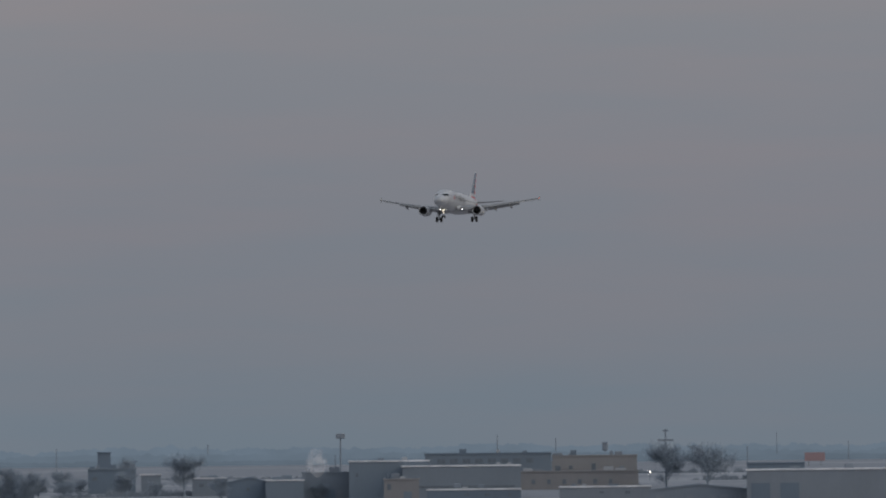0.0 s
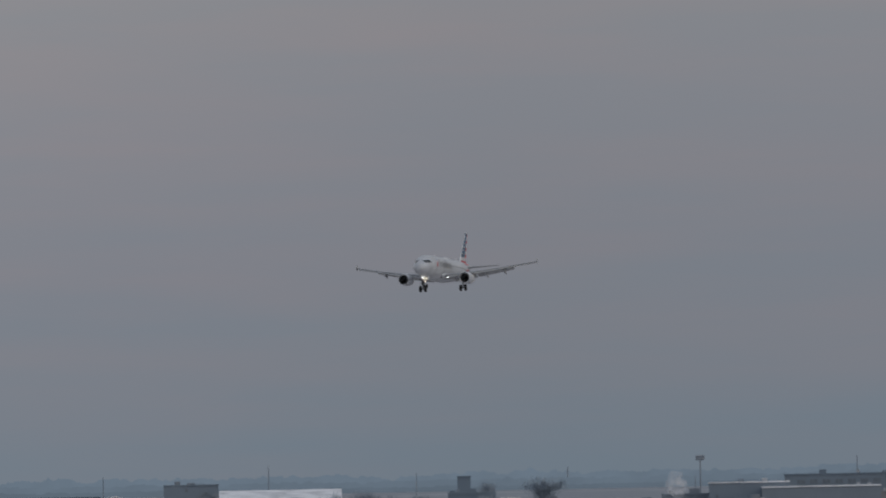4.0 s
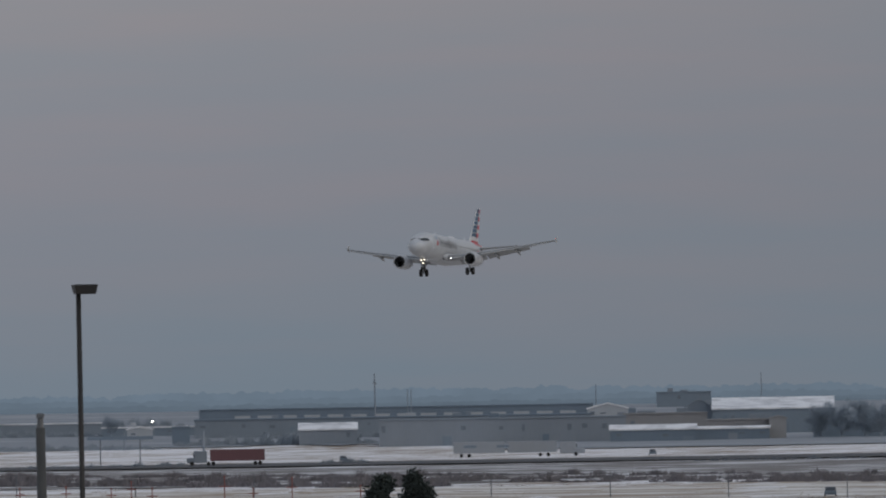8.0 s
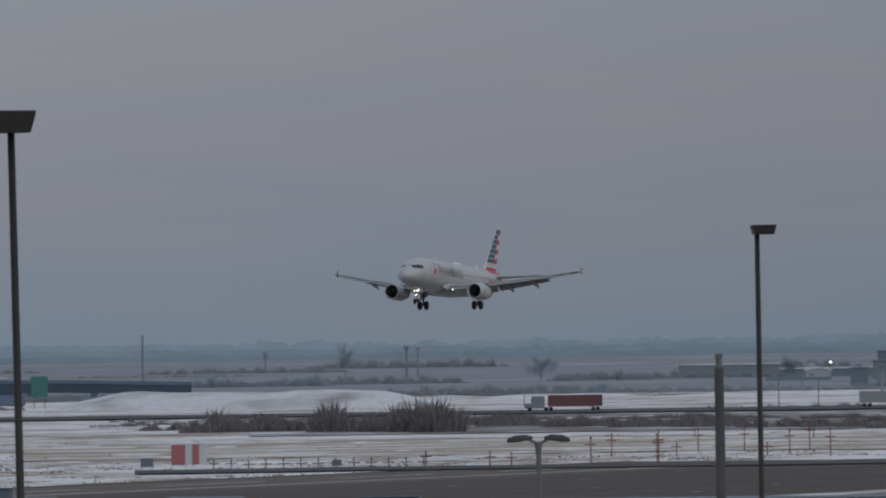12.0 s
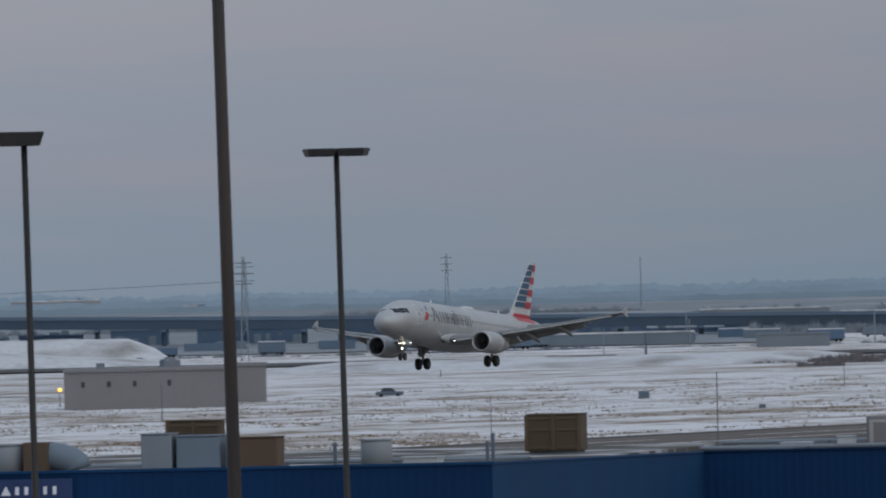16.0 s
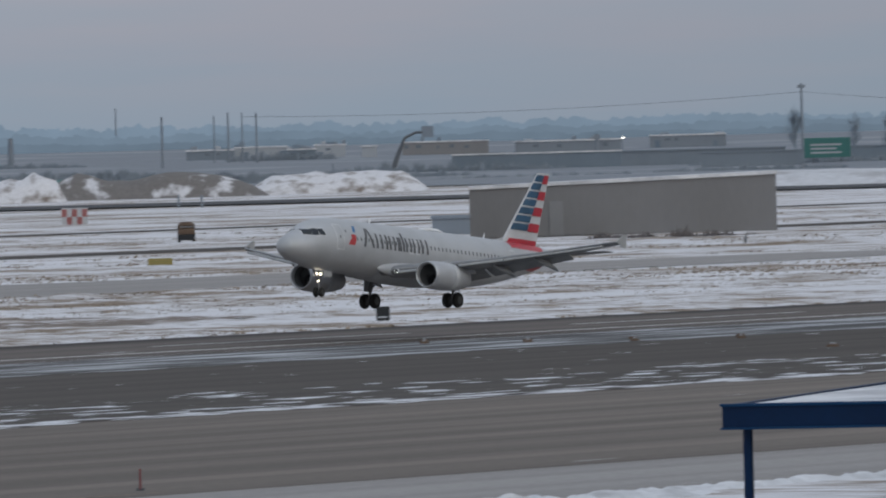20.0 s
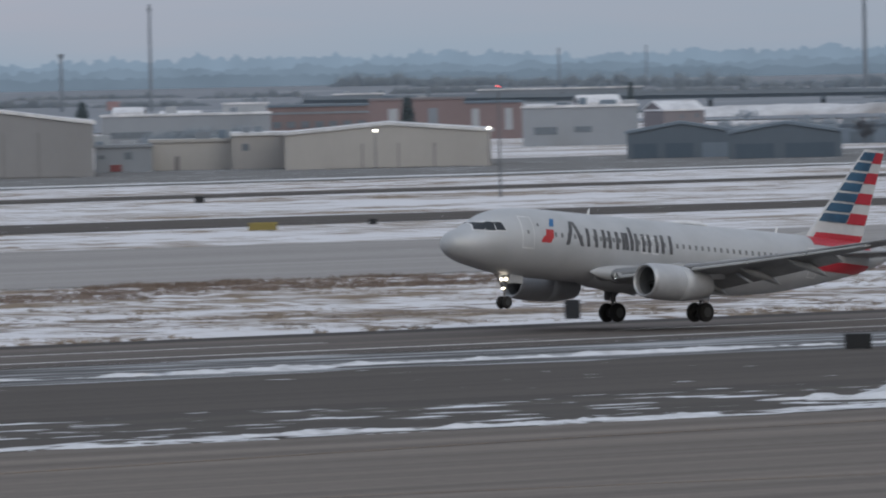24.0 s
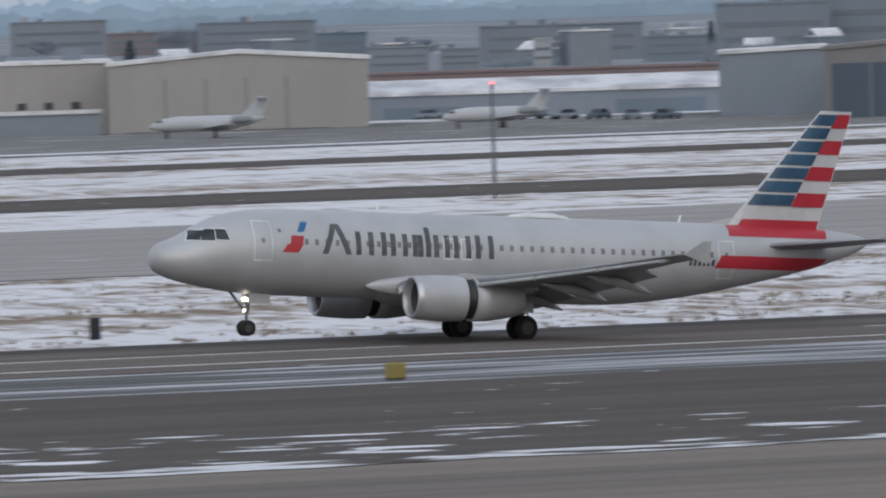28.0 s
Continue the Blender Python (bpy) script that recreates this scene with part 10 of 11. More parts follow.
building(2020.2, 2604.3, 0.0, 11.7, 8.1, 30, 'haze_white', label='snow-covered gabled roof of the works', gable=6.49)
building(2253.0, 2879.3, 0.61, 17.7, 9.0, 30, 'haze_white', label='snow-covered pitched roof of the works', gable=4.50)
building(2151.8, 2785.7, 0.0, 12.5, 3.8, 20, 'haze_grey', label='snowy gabled roof of the works', gable=3.81)
building(2181.8, 2873.6, 0.09, 30.2, 8.3, 30, 'haze_dark', label='dark low works with snowy roofs', windows=[])
building(2438.1, 3231.4, 4.89, 7.0, 31.9, 8, 'pale_tower', label='tall pale silo tower', roof='pale_tower')
building(2436.0, 3218.0, 4.76, 6.0, 24.9, 8, 'pale_tower', label='tall pale silo tower', roof='pale_tower')
car(1144.8, 1486.2, 0.0, facing(1144.8, 1486.2) + 0, 'white', '')
car(1141.2, 1478.9, 0.0, facing(1141.2, 1478.9) + 20, 'slate', '')
car(1140.0, 1474.7, 0.0, facing(1140.0, 1474.7) + 40, 'white', '')
car(1138.9, 1470.5, 0.0, facing(1138.9, 1470.5) + 60, 'slate', '')
car(1137.8, 1466.4, 0.0, facing(1137.8, 1466.4) + 80, 'white', '')
car(1134.1, 1459.0, 0.0, facing(1134.1, 1459.0) + 100, 'slate', '')
car(1133.0, 1454.9, 0.0, facing(1133.0, 1454.9) + 120, 'white', '')
car(1131.8, 1450.7, 0.0, facing(1131.8, 1450.7) + 140, 'slate', '')
car(1128.2, 1443.4, 0.0, facing(1128.2, 1443.4) + 160, 'white', '')
car(1127.0, 1439.3, 0.0, facing(1127.0, 1439.3) + 180, 'slate', '')
mast(3049.2, 3830.5, 14.16, 26.5, 0.723, ((0.95, 1.2),), None, name='mast', label='tall lattice mast beside the airfield', lamp=None)
mast(2713.3, 3529.6, 9.31, 18.6, 0.329, (), None, name='mast', label='', lamp=None)
mast(2871.4, 3542.4, 10.49, 18.0, 0.337, (), None, name='mast', label='', lamp=None)
panel_sign(2780.3, 3487.3, 9.39, 6.15, 2.64, 9.67, 'haze_pink', 'billboard', 'small pale red billboard', 'sign', 0.3, 0, 'haze_white', 1)
building(1002.7, 1407.3, 0.0, 58.3, 8.7, 70, 'tan', label='very wide tan hangar with a gabled front and tall doors', gable=3.57, doors=[(0.21, 0.92, 0.03, 0.96, 'tan')], turn=0)
building(1082.2, 1463.3, 0.0, 4.0, 7.8, 30, 'tan', label='side annex of a tan hangar', roof='beige')
building(1155.2, 1568.5, 0.0, 38.6, 13.4, 60, 'slate', label='large dark hangar behind', roof='slate')
building(1117.2, 1487.1, 0.0, 17.8, 7.0, 60, 'tan', label='beige hangar with a snowy roof')
building(2925.6, 3925.8, 14.16, 5.3, 24.1, 20, 'haze_white', label='tall white office tower far off', roof='haze_white')
building(2933.6, 3919.8, 14.16, 15.7, 12.5, 20, 'haze_white', label='white office block far off', roof='haze_white')
building(2798.7, 3700.9, 11.36, 15.6, 25.2, 25, 'haze_grey', label='tall pale office tower far off', roof='haze_grey')
mast(2831.8, 3994.0, 14.16, 21.7, 0.482, (), None, name='mast', label='', lamp=None)
mast(2686.7, 3694.3, 10.57, 9.0, 1.126, (), (5.86, 2.25), name='mast', label='water tower beside the airfield', lamp=None)
building(989.2, 1527.7, 0.0, 14.9, 5.9, 30, 'white', label='pale windowless hangar block', roof='beige')
building(961.9, 1459.5, 0.0, 14.0, 5.3, 40, 'grey', label='grey hangar with small windows', roof='slate', windows=[(0.2, 0.32, 0.78, 0.95), (0.65, 0.77, 0.78, 0.95)])
building(980.0, 1461.9, 0.0, 14.2, 6.1, 40, 'beige', label='pale hangar block beyond the airfield', roof='grey')
building(984.8, 1439.4, 0.0, 19.8, 7.4, 50, 'slate', label='dark hangar with a deep roof edge', roof='dark', windows=[(0, 1, 0.72, 0.98)])
building(977.0, 1549.8, 0.0, 30.2, 7.4, 40, 'slate', label='low dark terminal with pale panels', roof='dark', doors=[(0.55, 0.78, 0.1, 0.6, 'white'), (0.9, 0.99, 0.1, 0.7, 'white')])
building(1165.1, 1703.7, 0.0, 25.4, 8.1, 40, 'grey', label='grey hangar roof behind')
building(1516.6, 2170.7, 0.0, 55.4, 6.3, 60, 'tan', label='hangar with a broad snowy roof', pitch=4.95)
building(1283.7, 1942.1, 0.0, 44.7, 4.8, 50, 'grey', label='low hangar with a broad snowy roof', pitch=3.21)
bizjet(945.3, 1412.9, 0.0, facing(945.3, 1412.9) + 0, 20)
bizjet(959.8, 1422.4, 0.0, facing(959.8, 1422.4) + 0, 17)
bizjet(920.9, 1443.2, 0.0, facing(920.9, 1443.2) + 180, 17)
bizjet(856.7, 1407.8, 0.0, facing(856.7, 1407.8) + 200, 16)
bizjet(911.6, 1449.1, 0.0, facing(911.6, 1449.1) + 170, 16)
bizjet(924.4, 1455.2, 0.0, facing(924.4, 1455.2) + 175, 16)
bizjet(917.1, 1426.6, 0.0, facing(917.1, 1426.6) + 0, 18)
bizjet(765.8, 1391.1, 0.0, facing(765.8, 1391.1) + 8, 31)
bizjet(588.4, 1410.2, 0.0, facing(588.4, 1410.2) + 0, 16)
bizjet(630.1, 1409.6, 0.0, facing(630.1, 1409.6) + 10, 15)
bizjet(853.2, 1400.6, 0.0, facing(853.2, 1400.6) + 190, 15)
bizjet(822.7, 1414.1, 0.0, facing(822.7, 1414.1) + 0, 14)
panel_sign(2292.5, 3384.7, 5.33, 16.50, 3.42, 8.05, 'haze_pink', 'billboard', 'pale roadside billboard on a post', 'sign', 0.3, 0, 'haze_white', 1)
panel_sign(2130.6, 3319.0, 3.76, 7.38, 3.88, 7.77, 'orange', 'billboard', 'pale roadside billboard on a post', 'sign', 0.3, 0, 'haze_white', 1)
panel_sign(2184.5, 3535.6, 6.07, 13.52, 4.71, 8.20, 'haze_pink', 'billboard', 'pale roadside billboard on a post', 'sign', 0.3, 0, 'haze_white', 1)
car(1035.5, 1501.6, 0.0, facing(1035.5, 1501.6) + 90, 'red', 'red vehicle by the hangar')
car(1020.2, 1492.7, 0.0, facing(1020.2, 1492.7) + 60, 'dark', '')
car(1016.3, 1480.8, 0.0, facing(1016.3, 1480.8) + 80, 'dark', '')
building(834.9, 1485.5, 0.0, 18.1, 10.1, 60, 'taupe', label='side wall of a brown hangar with a snowy roof edge')
building(822.3, 1400.4, 0.0, 44.5, 9.3, 60, 'taupe', label='wide brown hangar with a shallow gable and dark doors', gable=1.28, roof='taupe', doors=[(0.01, 0.3, 0.0, 0.8, 'overpass'), (0.3, 0.79, 0.0, 0.8, 'tan'), (0.79, 0.96, 0.0, 0.85, 'blue_grey')])
building(868.6, 1405.2, 0.0, 28.9, 7.9, 30, 'slate', label='terminal with columns and a dark roof', roof='dark', doors=[(0.02, 0.14, 0, 0.75, 'blue_grey'), (0.18, 0.3, 0, 0.75, 'blue_grey'), (0.5, 0.7, 0.0, 0.4, 'white')])
building(1675.8, 2726.1, 0.0, 22.1, 4.7, 25, 'haze_white', label='snowy pitched roof of the terminal', gable=2.21)
building(2091.3, 3484.6, 5.07, 19.0, 7.0, 20, 'haze_grey', label='hotel wing under a snowy pitched roof', pitch=4.41)
building(2086.4, 3440.9, 4.63, 17.9, 6.9, 20, 'haze_grey', label='hotel wing under a snowy pitched roof', pitch=4.37)
building(2045.1, 3330.2, 3.36, 34.7, 6.7, 20, 'haze_grey', label='hotel wing under a snowy pitched roof', pitch=3.47)
building(1863.6, 3302.5, 2.1, 63.6, 8.8, 30, 'haze_grey', label='low hall with snowy pitched roofs', pitch=3.36)
building(1222.5, 2312.8, 0.0, 44.5, 18.7, 60, 'taupe', label='large brown terminal block with dark glass bands', roof='taupe', windows=[(0, 1, 0.5, 0.6), (0.0, 0.66, 0.85, 0.95)])
building(1174.4, 2147.9, 0.0, 31.4, 12.7, 50, 'slate', label='brown terminal wing with dark glass bands', roof='slate', windows=[(0.35, 0.95, 0.6, 0.72)])
building(963.1, 1812.0, 0.0, 40.4, 7.3, 20, 'blue_grey', label='dark ground floor of the terminal', roof='blue_grey')
building(843.1, 1581.3, 0.0, 57.8, 10.9, 10, 'overpass', label='dark glass ground floors of a terminal', roof='blue_grey', windows=[(0.05, 0.13, 0.35, 0.5), (0.16, 0.24, 0.35, 0.5), (0.27, 0.35, 0.35, 0.5), (0.38, 0.46, 0.35, 0.5), (0.49, 0.5700000000000001, 0.35, 0.5), (0.6000000000000001, 0.68, 0.35, 0.5), (0.7100000000000001, 0.79, 0.35, 0.5), (0.8200000000000001, 0.9, 0.35, 0.5)])
building(1013.4, 1843.9, 0.0, 17.8, 2.9, 14, 'blue_grey', label='dark canopy with a snowy top')
building(973.1, 1851.9, 0.0, 13.2, 3.5, 14, 'blue_grey', label='dark canopy with a snowy top')
bare_tree(2208.1, 3971.4, 10.31, 13.0, 9.8, 150, 'bare street tree beside the airfield', 0.8, trunk_share=0.22)
bare_tree(2204.2, 3937.0, 9.96, 11.6, 9.8, 151, 'bare street tree beside the airfield', 0.8, trunk_share=0.22)
bare_tree(2203.1, 3914.7, 9.74, 10.2, 9.7, 152, 'bare street tree beside the airfield', 0.8, trunk_share=0.22)
bare_tree(2196.7, 3867.7, 9.26, 12.7, 9.6, 153, 'bare street tree beside the airfield', 0.8, trunk_share=0.22)
bare_tree(2189.5, 3798.1, 8.56, 11.2, 9.5, 154, 'bare street tree beside the airfield', 0.8, trunk_share=0.22)
bare_tree(2182.5, 3732.8, 7.91, 9.8, 9.4, 155, 'bare street tree beside the airfield', 0.8, trunk_share=0.22)
bare_tree(2173.0, 3650.1, 7.08, 12.1, 9.2, 156, 'bare street tree beside the airfield', 0.8, trunk_share=0.22)
mast(2524.3, 4082.7, 13.11, 18.9, 0.473, (), None, name='mast', label='tall flagpole beside the airfield', lamp=None)
mast(2574.2, 4164.7, 14.16, 21.7, 0.482, ((0.95, 0.72),), None, name='mast', label='', lamp=None)
mast(2617.6, 4132.8, 14.11, 21.7, 0.602, ((0.95, 0.96),), None, name='mast', label='', lamp=None)
mast(2357.6, 3959.2, 11.01, 18.2, 0.341, (), None, name='mast', label='', lamp=None)
mast(2586.1, 3967.6, 12.41, 16.3, 0.350, (), None, name='mast', label='', lamp=None)
mast(2230.6, 3539.8, 6.38, 13.2, 0.206, (), (3.71, 0.82), name='mast', label='street light mast beside the airfield', lamp=None)
mast(2206.7, 3355.4, 4.54, 14.7, 0.198, (), (3.56, 0.79), name='mast', label='street light mast beside the airfield', lamp=None)
bare_tree(2152.2, 3437.9, 4.98, 7.0, 22.6, 160, 'dark twiggy tree beside the airfield', 2.2, trunk_share=0.1)
bare_tree(2148.1, 3393.2, 4.54, 10.3, 23.4, 161, 'dark twiggy tree beside the airfield', 2.2, trunk_share=0.1)
bare_tree(2137.5, 3300.3, 3.63, 16.5, 19.0, 162, 'dark twiggy tree beside the airfield', 2.2, trunk_share=0.1)
bare_tree(2131.6, 3261.2, 3.23, 12.5, 16.9, 163, 'dark twiggy tree beside the airfield', 2.2, trunk_share=0.1)
building(1721.0, 2683.6, 0.0, 58.1, 6.3, 40, 'haze_grey', label='long hall under snow')
building(2052.4, 3078.6, 1.09, 45.5, 9.1, 30, 'haze_brick', label='row of mixed low blocks')
building(2141.4, 3340.6, 4.02, 19.5, 7.8, 25, 'haze_sand', label='row of mixed low blocks')
building(2172.1, 3599.4, 6.6, 24.8, 10.4, 25, 'haze_grey', label='row of mixed low blocks')
building(2085.2, 3394.7, 4.19, 39.3, 9.8, 20, 'haze_grey', label='hotel wing under a snowy pitched roof', pitch=3.14)
building(2107.5, 3609.8, 6.34, 26.7, 8.2, 25, 'haze_sand', label='row of mixed low blocks')
building(2043.5, 2997.7, 0.31, 34.0, 6.3, 30, 'haze_slate', label='low hall under snow')
building(691.6, 1451.7, 0.0, 15.2, 8.7, 60, 'slate', label='side wall of a dark hangar with a snowy roof', slope=0.48)
building(687.0, 1373.8, 0.0, 44.9, 9.2, 60, 'taupe', label='wide dark hangar with a shallow gable and one large door', gable=1.51, roof='taupe', doors=[(0.02, 0.95, 0, 0.8, 'overpass')])
building(1507.1, 3163.3, 0.0, 34.2, 15.5, 40, 'haze_slate', label='brown and grey terminal block with window bands', roof='haze_slate', windows=[(0.05, 0.95, 0.55, 0.66), (0.05, 0.95, 0.25, 0.36)])
building(1671.0, 3448.5, 2.53, 35.5, 19.8, 40, 'haze_grey', label='brown and grey terminal block with window bands', roof='haze_grey', windows=[(0.05, 0.95, 0.55, 0.66), (0.05, 0.95, 0.25, 0.36)])
building(1616.7, 3310.3, 0.92, 35.4, 18.1, 40, 'haze_slate', label='brown and grey terminal block with window bands', roof='haze_slate', windows=[(0.05, 0.95, 0.55, 0.66), (0.05, 0.95, 0.25, 0.36)])
building(1670.9, 3301.2, 1.09, 70.7, 23.3, 40, 'haze_blue', label='brown and grey terminal block with window bands', roof='haze_blue', windows=[(0.05, 0.95, 0.55, 0.66), (0.05, 0.95, 0.25, 0.36)])
building(1486.3, 2910.4, 0.0, 38.6, 11.3, 40, 'haze_slate', label='brown and grey terminal block with window bands', roof='haze_slate', windows=[(0.05, 0.95, 0.55, 0.66), (0.05, 0.95, 0.25, 0.36)])
building(1400.9, 2643.8, 0.0, 46.8, 18.7, 40, 'haze_blue', label='brown and grey terminal block with window bands', roof='haze_blue', windows=[(0.05, 0.95, 0.55, 0.66), (0.05, 0.95, 0.25, 0.36)])
building(1149.6, 2197.5, 0.0, 19.6, 12.2, 40, 'slate', label='brown and grey terminal block with window bands', roof='slate', windows=[(0.05, 0.95, 0.55, 0.66), (0.05, 0.95, 0.25, 0.36)])
building(1031.3, 1902.5, 0.0, 46.9, 12.8, 40, 'slate', label='brown and grey terminal block with window bands', roof='slate', windows=[(0.05, 0.95, 0.55, 0.66), (0.05, 0.95, 0.25, 0.36)])
building(826.5, 1576.5, 0.0, 15.8, 5.4, 14, 'blue_grey', label='dark canopy with a snowy top')
building(832.2, 1532.7, 0.0, 35.2, 5.6, 14, 'dark', label='dark ground floor of the terminal', roof='dark')
building(925.4, 1682.3, 0.0, 17.8, 4.3, 10, 'blue_grey', label='dark canopy with a snowy top')
snow_plough_truck(725.8, 1470.6, 0.0, facing(725.8, 1470.6), 4, 'pale fuel truck on the apron', 'white', False)
snow_plough_truck(729.5, 1459.9, 0.0, facing(729.5, 1459.9), 5, 'pale fuel truck on the apron', 'white', False)
building(626.3, 1489.7, 0.0, 36.6, 9.6, 60, 'tan', label='wide tan hangar with a gabled front and tall doors', gable=1.27, doors=[(0.06, 0.84, 0.02, 0.78, 'tan')])
building(611.2, 1543.4, 0.0, 32.7, 10.0, 70, 'tan', label='long tan hangar side with small windows and snow on its roof', windows=[(0.58, 0.62, 0.35, 0.45), (0.7, 0.74, 0.35, 0.45), (0.82, 0.86, 0.35, 0.45)])
building(597.9, 1501.3, 0.0, 22.3, 3.1, 8, 'slate', label='low lean-to with a snowy edge')
building(703.6, 1556.4, 0.0, 53.2, 3.5, 30, 'slate', label='long low concourse with a snowy roof', pitch=2.0, doors=[(0.05, 0.3, 0.0, 0.5, 'blue_grey'), (0.7, 0.95, 0.0, 0.6, 'blue_grey')])
building(926.2, 2048.4, 0.0, 70.0, 3.9, 20, 'brick', label='dark red roof band of the concourse', roof='brick')
building(1571.0, 3296.8, 0.57, 36.3, 15.3, 25, 'haze_slate', label='hazy mid-rise block behind the airfield', roof='haze_slate', windows=[(0.06, 0.94, 0.62, 0.72), (0.06, 0.94, 0.3, 0.4)])
building(1625.1, 3319.5, 1.05, 42.3, 20.0, 25, 'haze_slate', label='hazy mid-rise block behind the airfield', roof='haze_slate', windows=[(0.06, 0.94, 0.62, 0.72), (0.06, 0.94, 0.3, 0.4)])
building(1423.9, 3135.9, 0.0, 49.2, 11.0, 25, 'haze_slate', label='hazy mid-rise block behind the airfield', roof='haze_slate', windows=[(0.06, 0.94, 0.62, 0.72), (0.06, 0.94, 0.3, 0.4)])
building(1231.6, 2818.7, 0.0, 16.7, 6.8, 25, 'haze_grey', label='hazy mid-rise block behind the airfield', roof='haze_grey', windows=[(0.06, 0.94, 0.62, 0.72), (0.06, 0.94, 0.3, 0.4)])
building(1266.3, 2855.9, 0.0, 10.8, 5.7, 25, 'haze_grey', label='hazy mid-rise block behind the airfield', roof='haze_grey', windows=[(0.06, 0.94, 0.62, 0.72), (0.06, 0.94, 0.3, 0.4)])
building(1293.5, 2861.2, 0.0, 5.1, 7.7, 25, 'haze_white', label='hazy mid-rise block behind the airfield', roof='haze_white', windows=[(0.06, 0.94, 0.62, 0.72), (0.06, 0.94, 0.3, 0.4)])
building(1359.8, 2914.4, 0.0, 20.6, 7.1, 25, 'haze_blue', label='hazy mid-rise block behind the airfield', roof='haze_blue', windows=[(0.06, 0.94, 0.62, 0.72), (0.06, 0.94, 0.3, 0.4)])
building(1506.2, 3744.4, 4.76, 33.8, 11.9, 25, 'haze_grey', label='hazy mid-rise block behind the airfield', roof='haze_grey', windows=[(0.06, 0.94, 0.62, 0.72), (0.06, 0.94, 0.3, 0.4)])
building(1537.8, 3640.5, 3.84, 40.9, 10.7, 25, 'haze_slate', label='hazy mid-rise block behind the airfield', roof='haze_slate', windows=[(0.06, 0.94, 0.62, 0.72), (0.06, 0.94, 0.3, 0.4)])
building(1463.2, 3394.0, 1.05, 16.4, 9.1, 25, 'haze_dark', label='hazy mid-rise block behind the airfield', roof='haze_dark', windows=[(0.06, 0.94, 0.62, 0.72), (0.06, 0.94, 0.3, 0.4)])
building(1509.1, 3665.5, 3.98, 31.2, 7.8, 25, 'haze_brick', label='hazy mid-rise block behind the airfield', roof='haze_brick', windows=[(0.06, 0.94, 0.62, 0.72), (0.06, 0.94, 0.3, 0.4)])
bare_tree(1483.5, 3580.9, 3.01, 12.4, 22.5, 170, 'dark twiggy tree beside the airfield', 2.2, trunk_share=0.1)
bare_tree(1488.8, 3444.0, 1.66, 8.3, 10.7, 171, 'dark twiggy tree beside the airfield', 2.2, trunk_share=0.1)
bare_tree(1479.2, 3690.6, 4.11, 8.8, 17.2, 172, 'dark twiggy tree beside the airfield', 2.2, trunk_share=0.1)
bare_tree(1490.6, 3390.8, 1.14, 8.2, 19.7, 173, 'dark twiggy tree beside the airfield', 2.2, trunk_share=0.1)
bare_tree(1428.1, 3054.7, 0.0, 8.3, 14.6, 174, 'dark twiggy tree beside the airfield', 2.2, trunk_share=0.1)
car(686.5, 1572.7, 0.0, facing(686.5, 1572.7) + 0, 'dark', '')
car(684.7, 1556.0, 0.0, facing(684.7, 1556.0) + 40, 'slate', '')
car(682.8, 1539.4, 0.0, facing(682.8, 1539.4) + 80, 'dark', '')
car(680.8, 1522.7, 0.0, facing(680.8, 1522.7) + 120, 'slate', '')
car(678.7, 1506.1, 0.0, facing(678.7, 1506.1) + 160, 'dark', '')
car(676.5, 1489.6, 0.0, facing(676.5, 1489.6) + 200, 'slate', '')
car(674.3, 1473.0, 0.0, facing(674.3, 1473.0) + 240, 'dark', '')
car(671.9, 1456.5, 0.0, facing(671.9, 1456.5) + 280, 'slate', '')
car(671.2, 1443.6, 0.0, facing(671.2, 1443.6) + 320, 'dark', '')


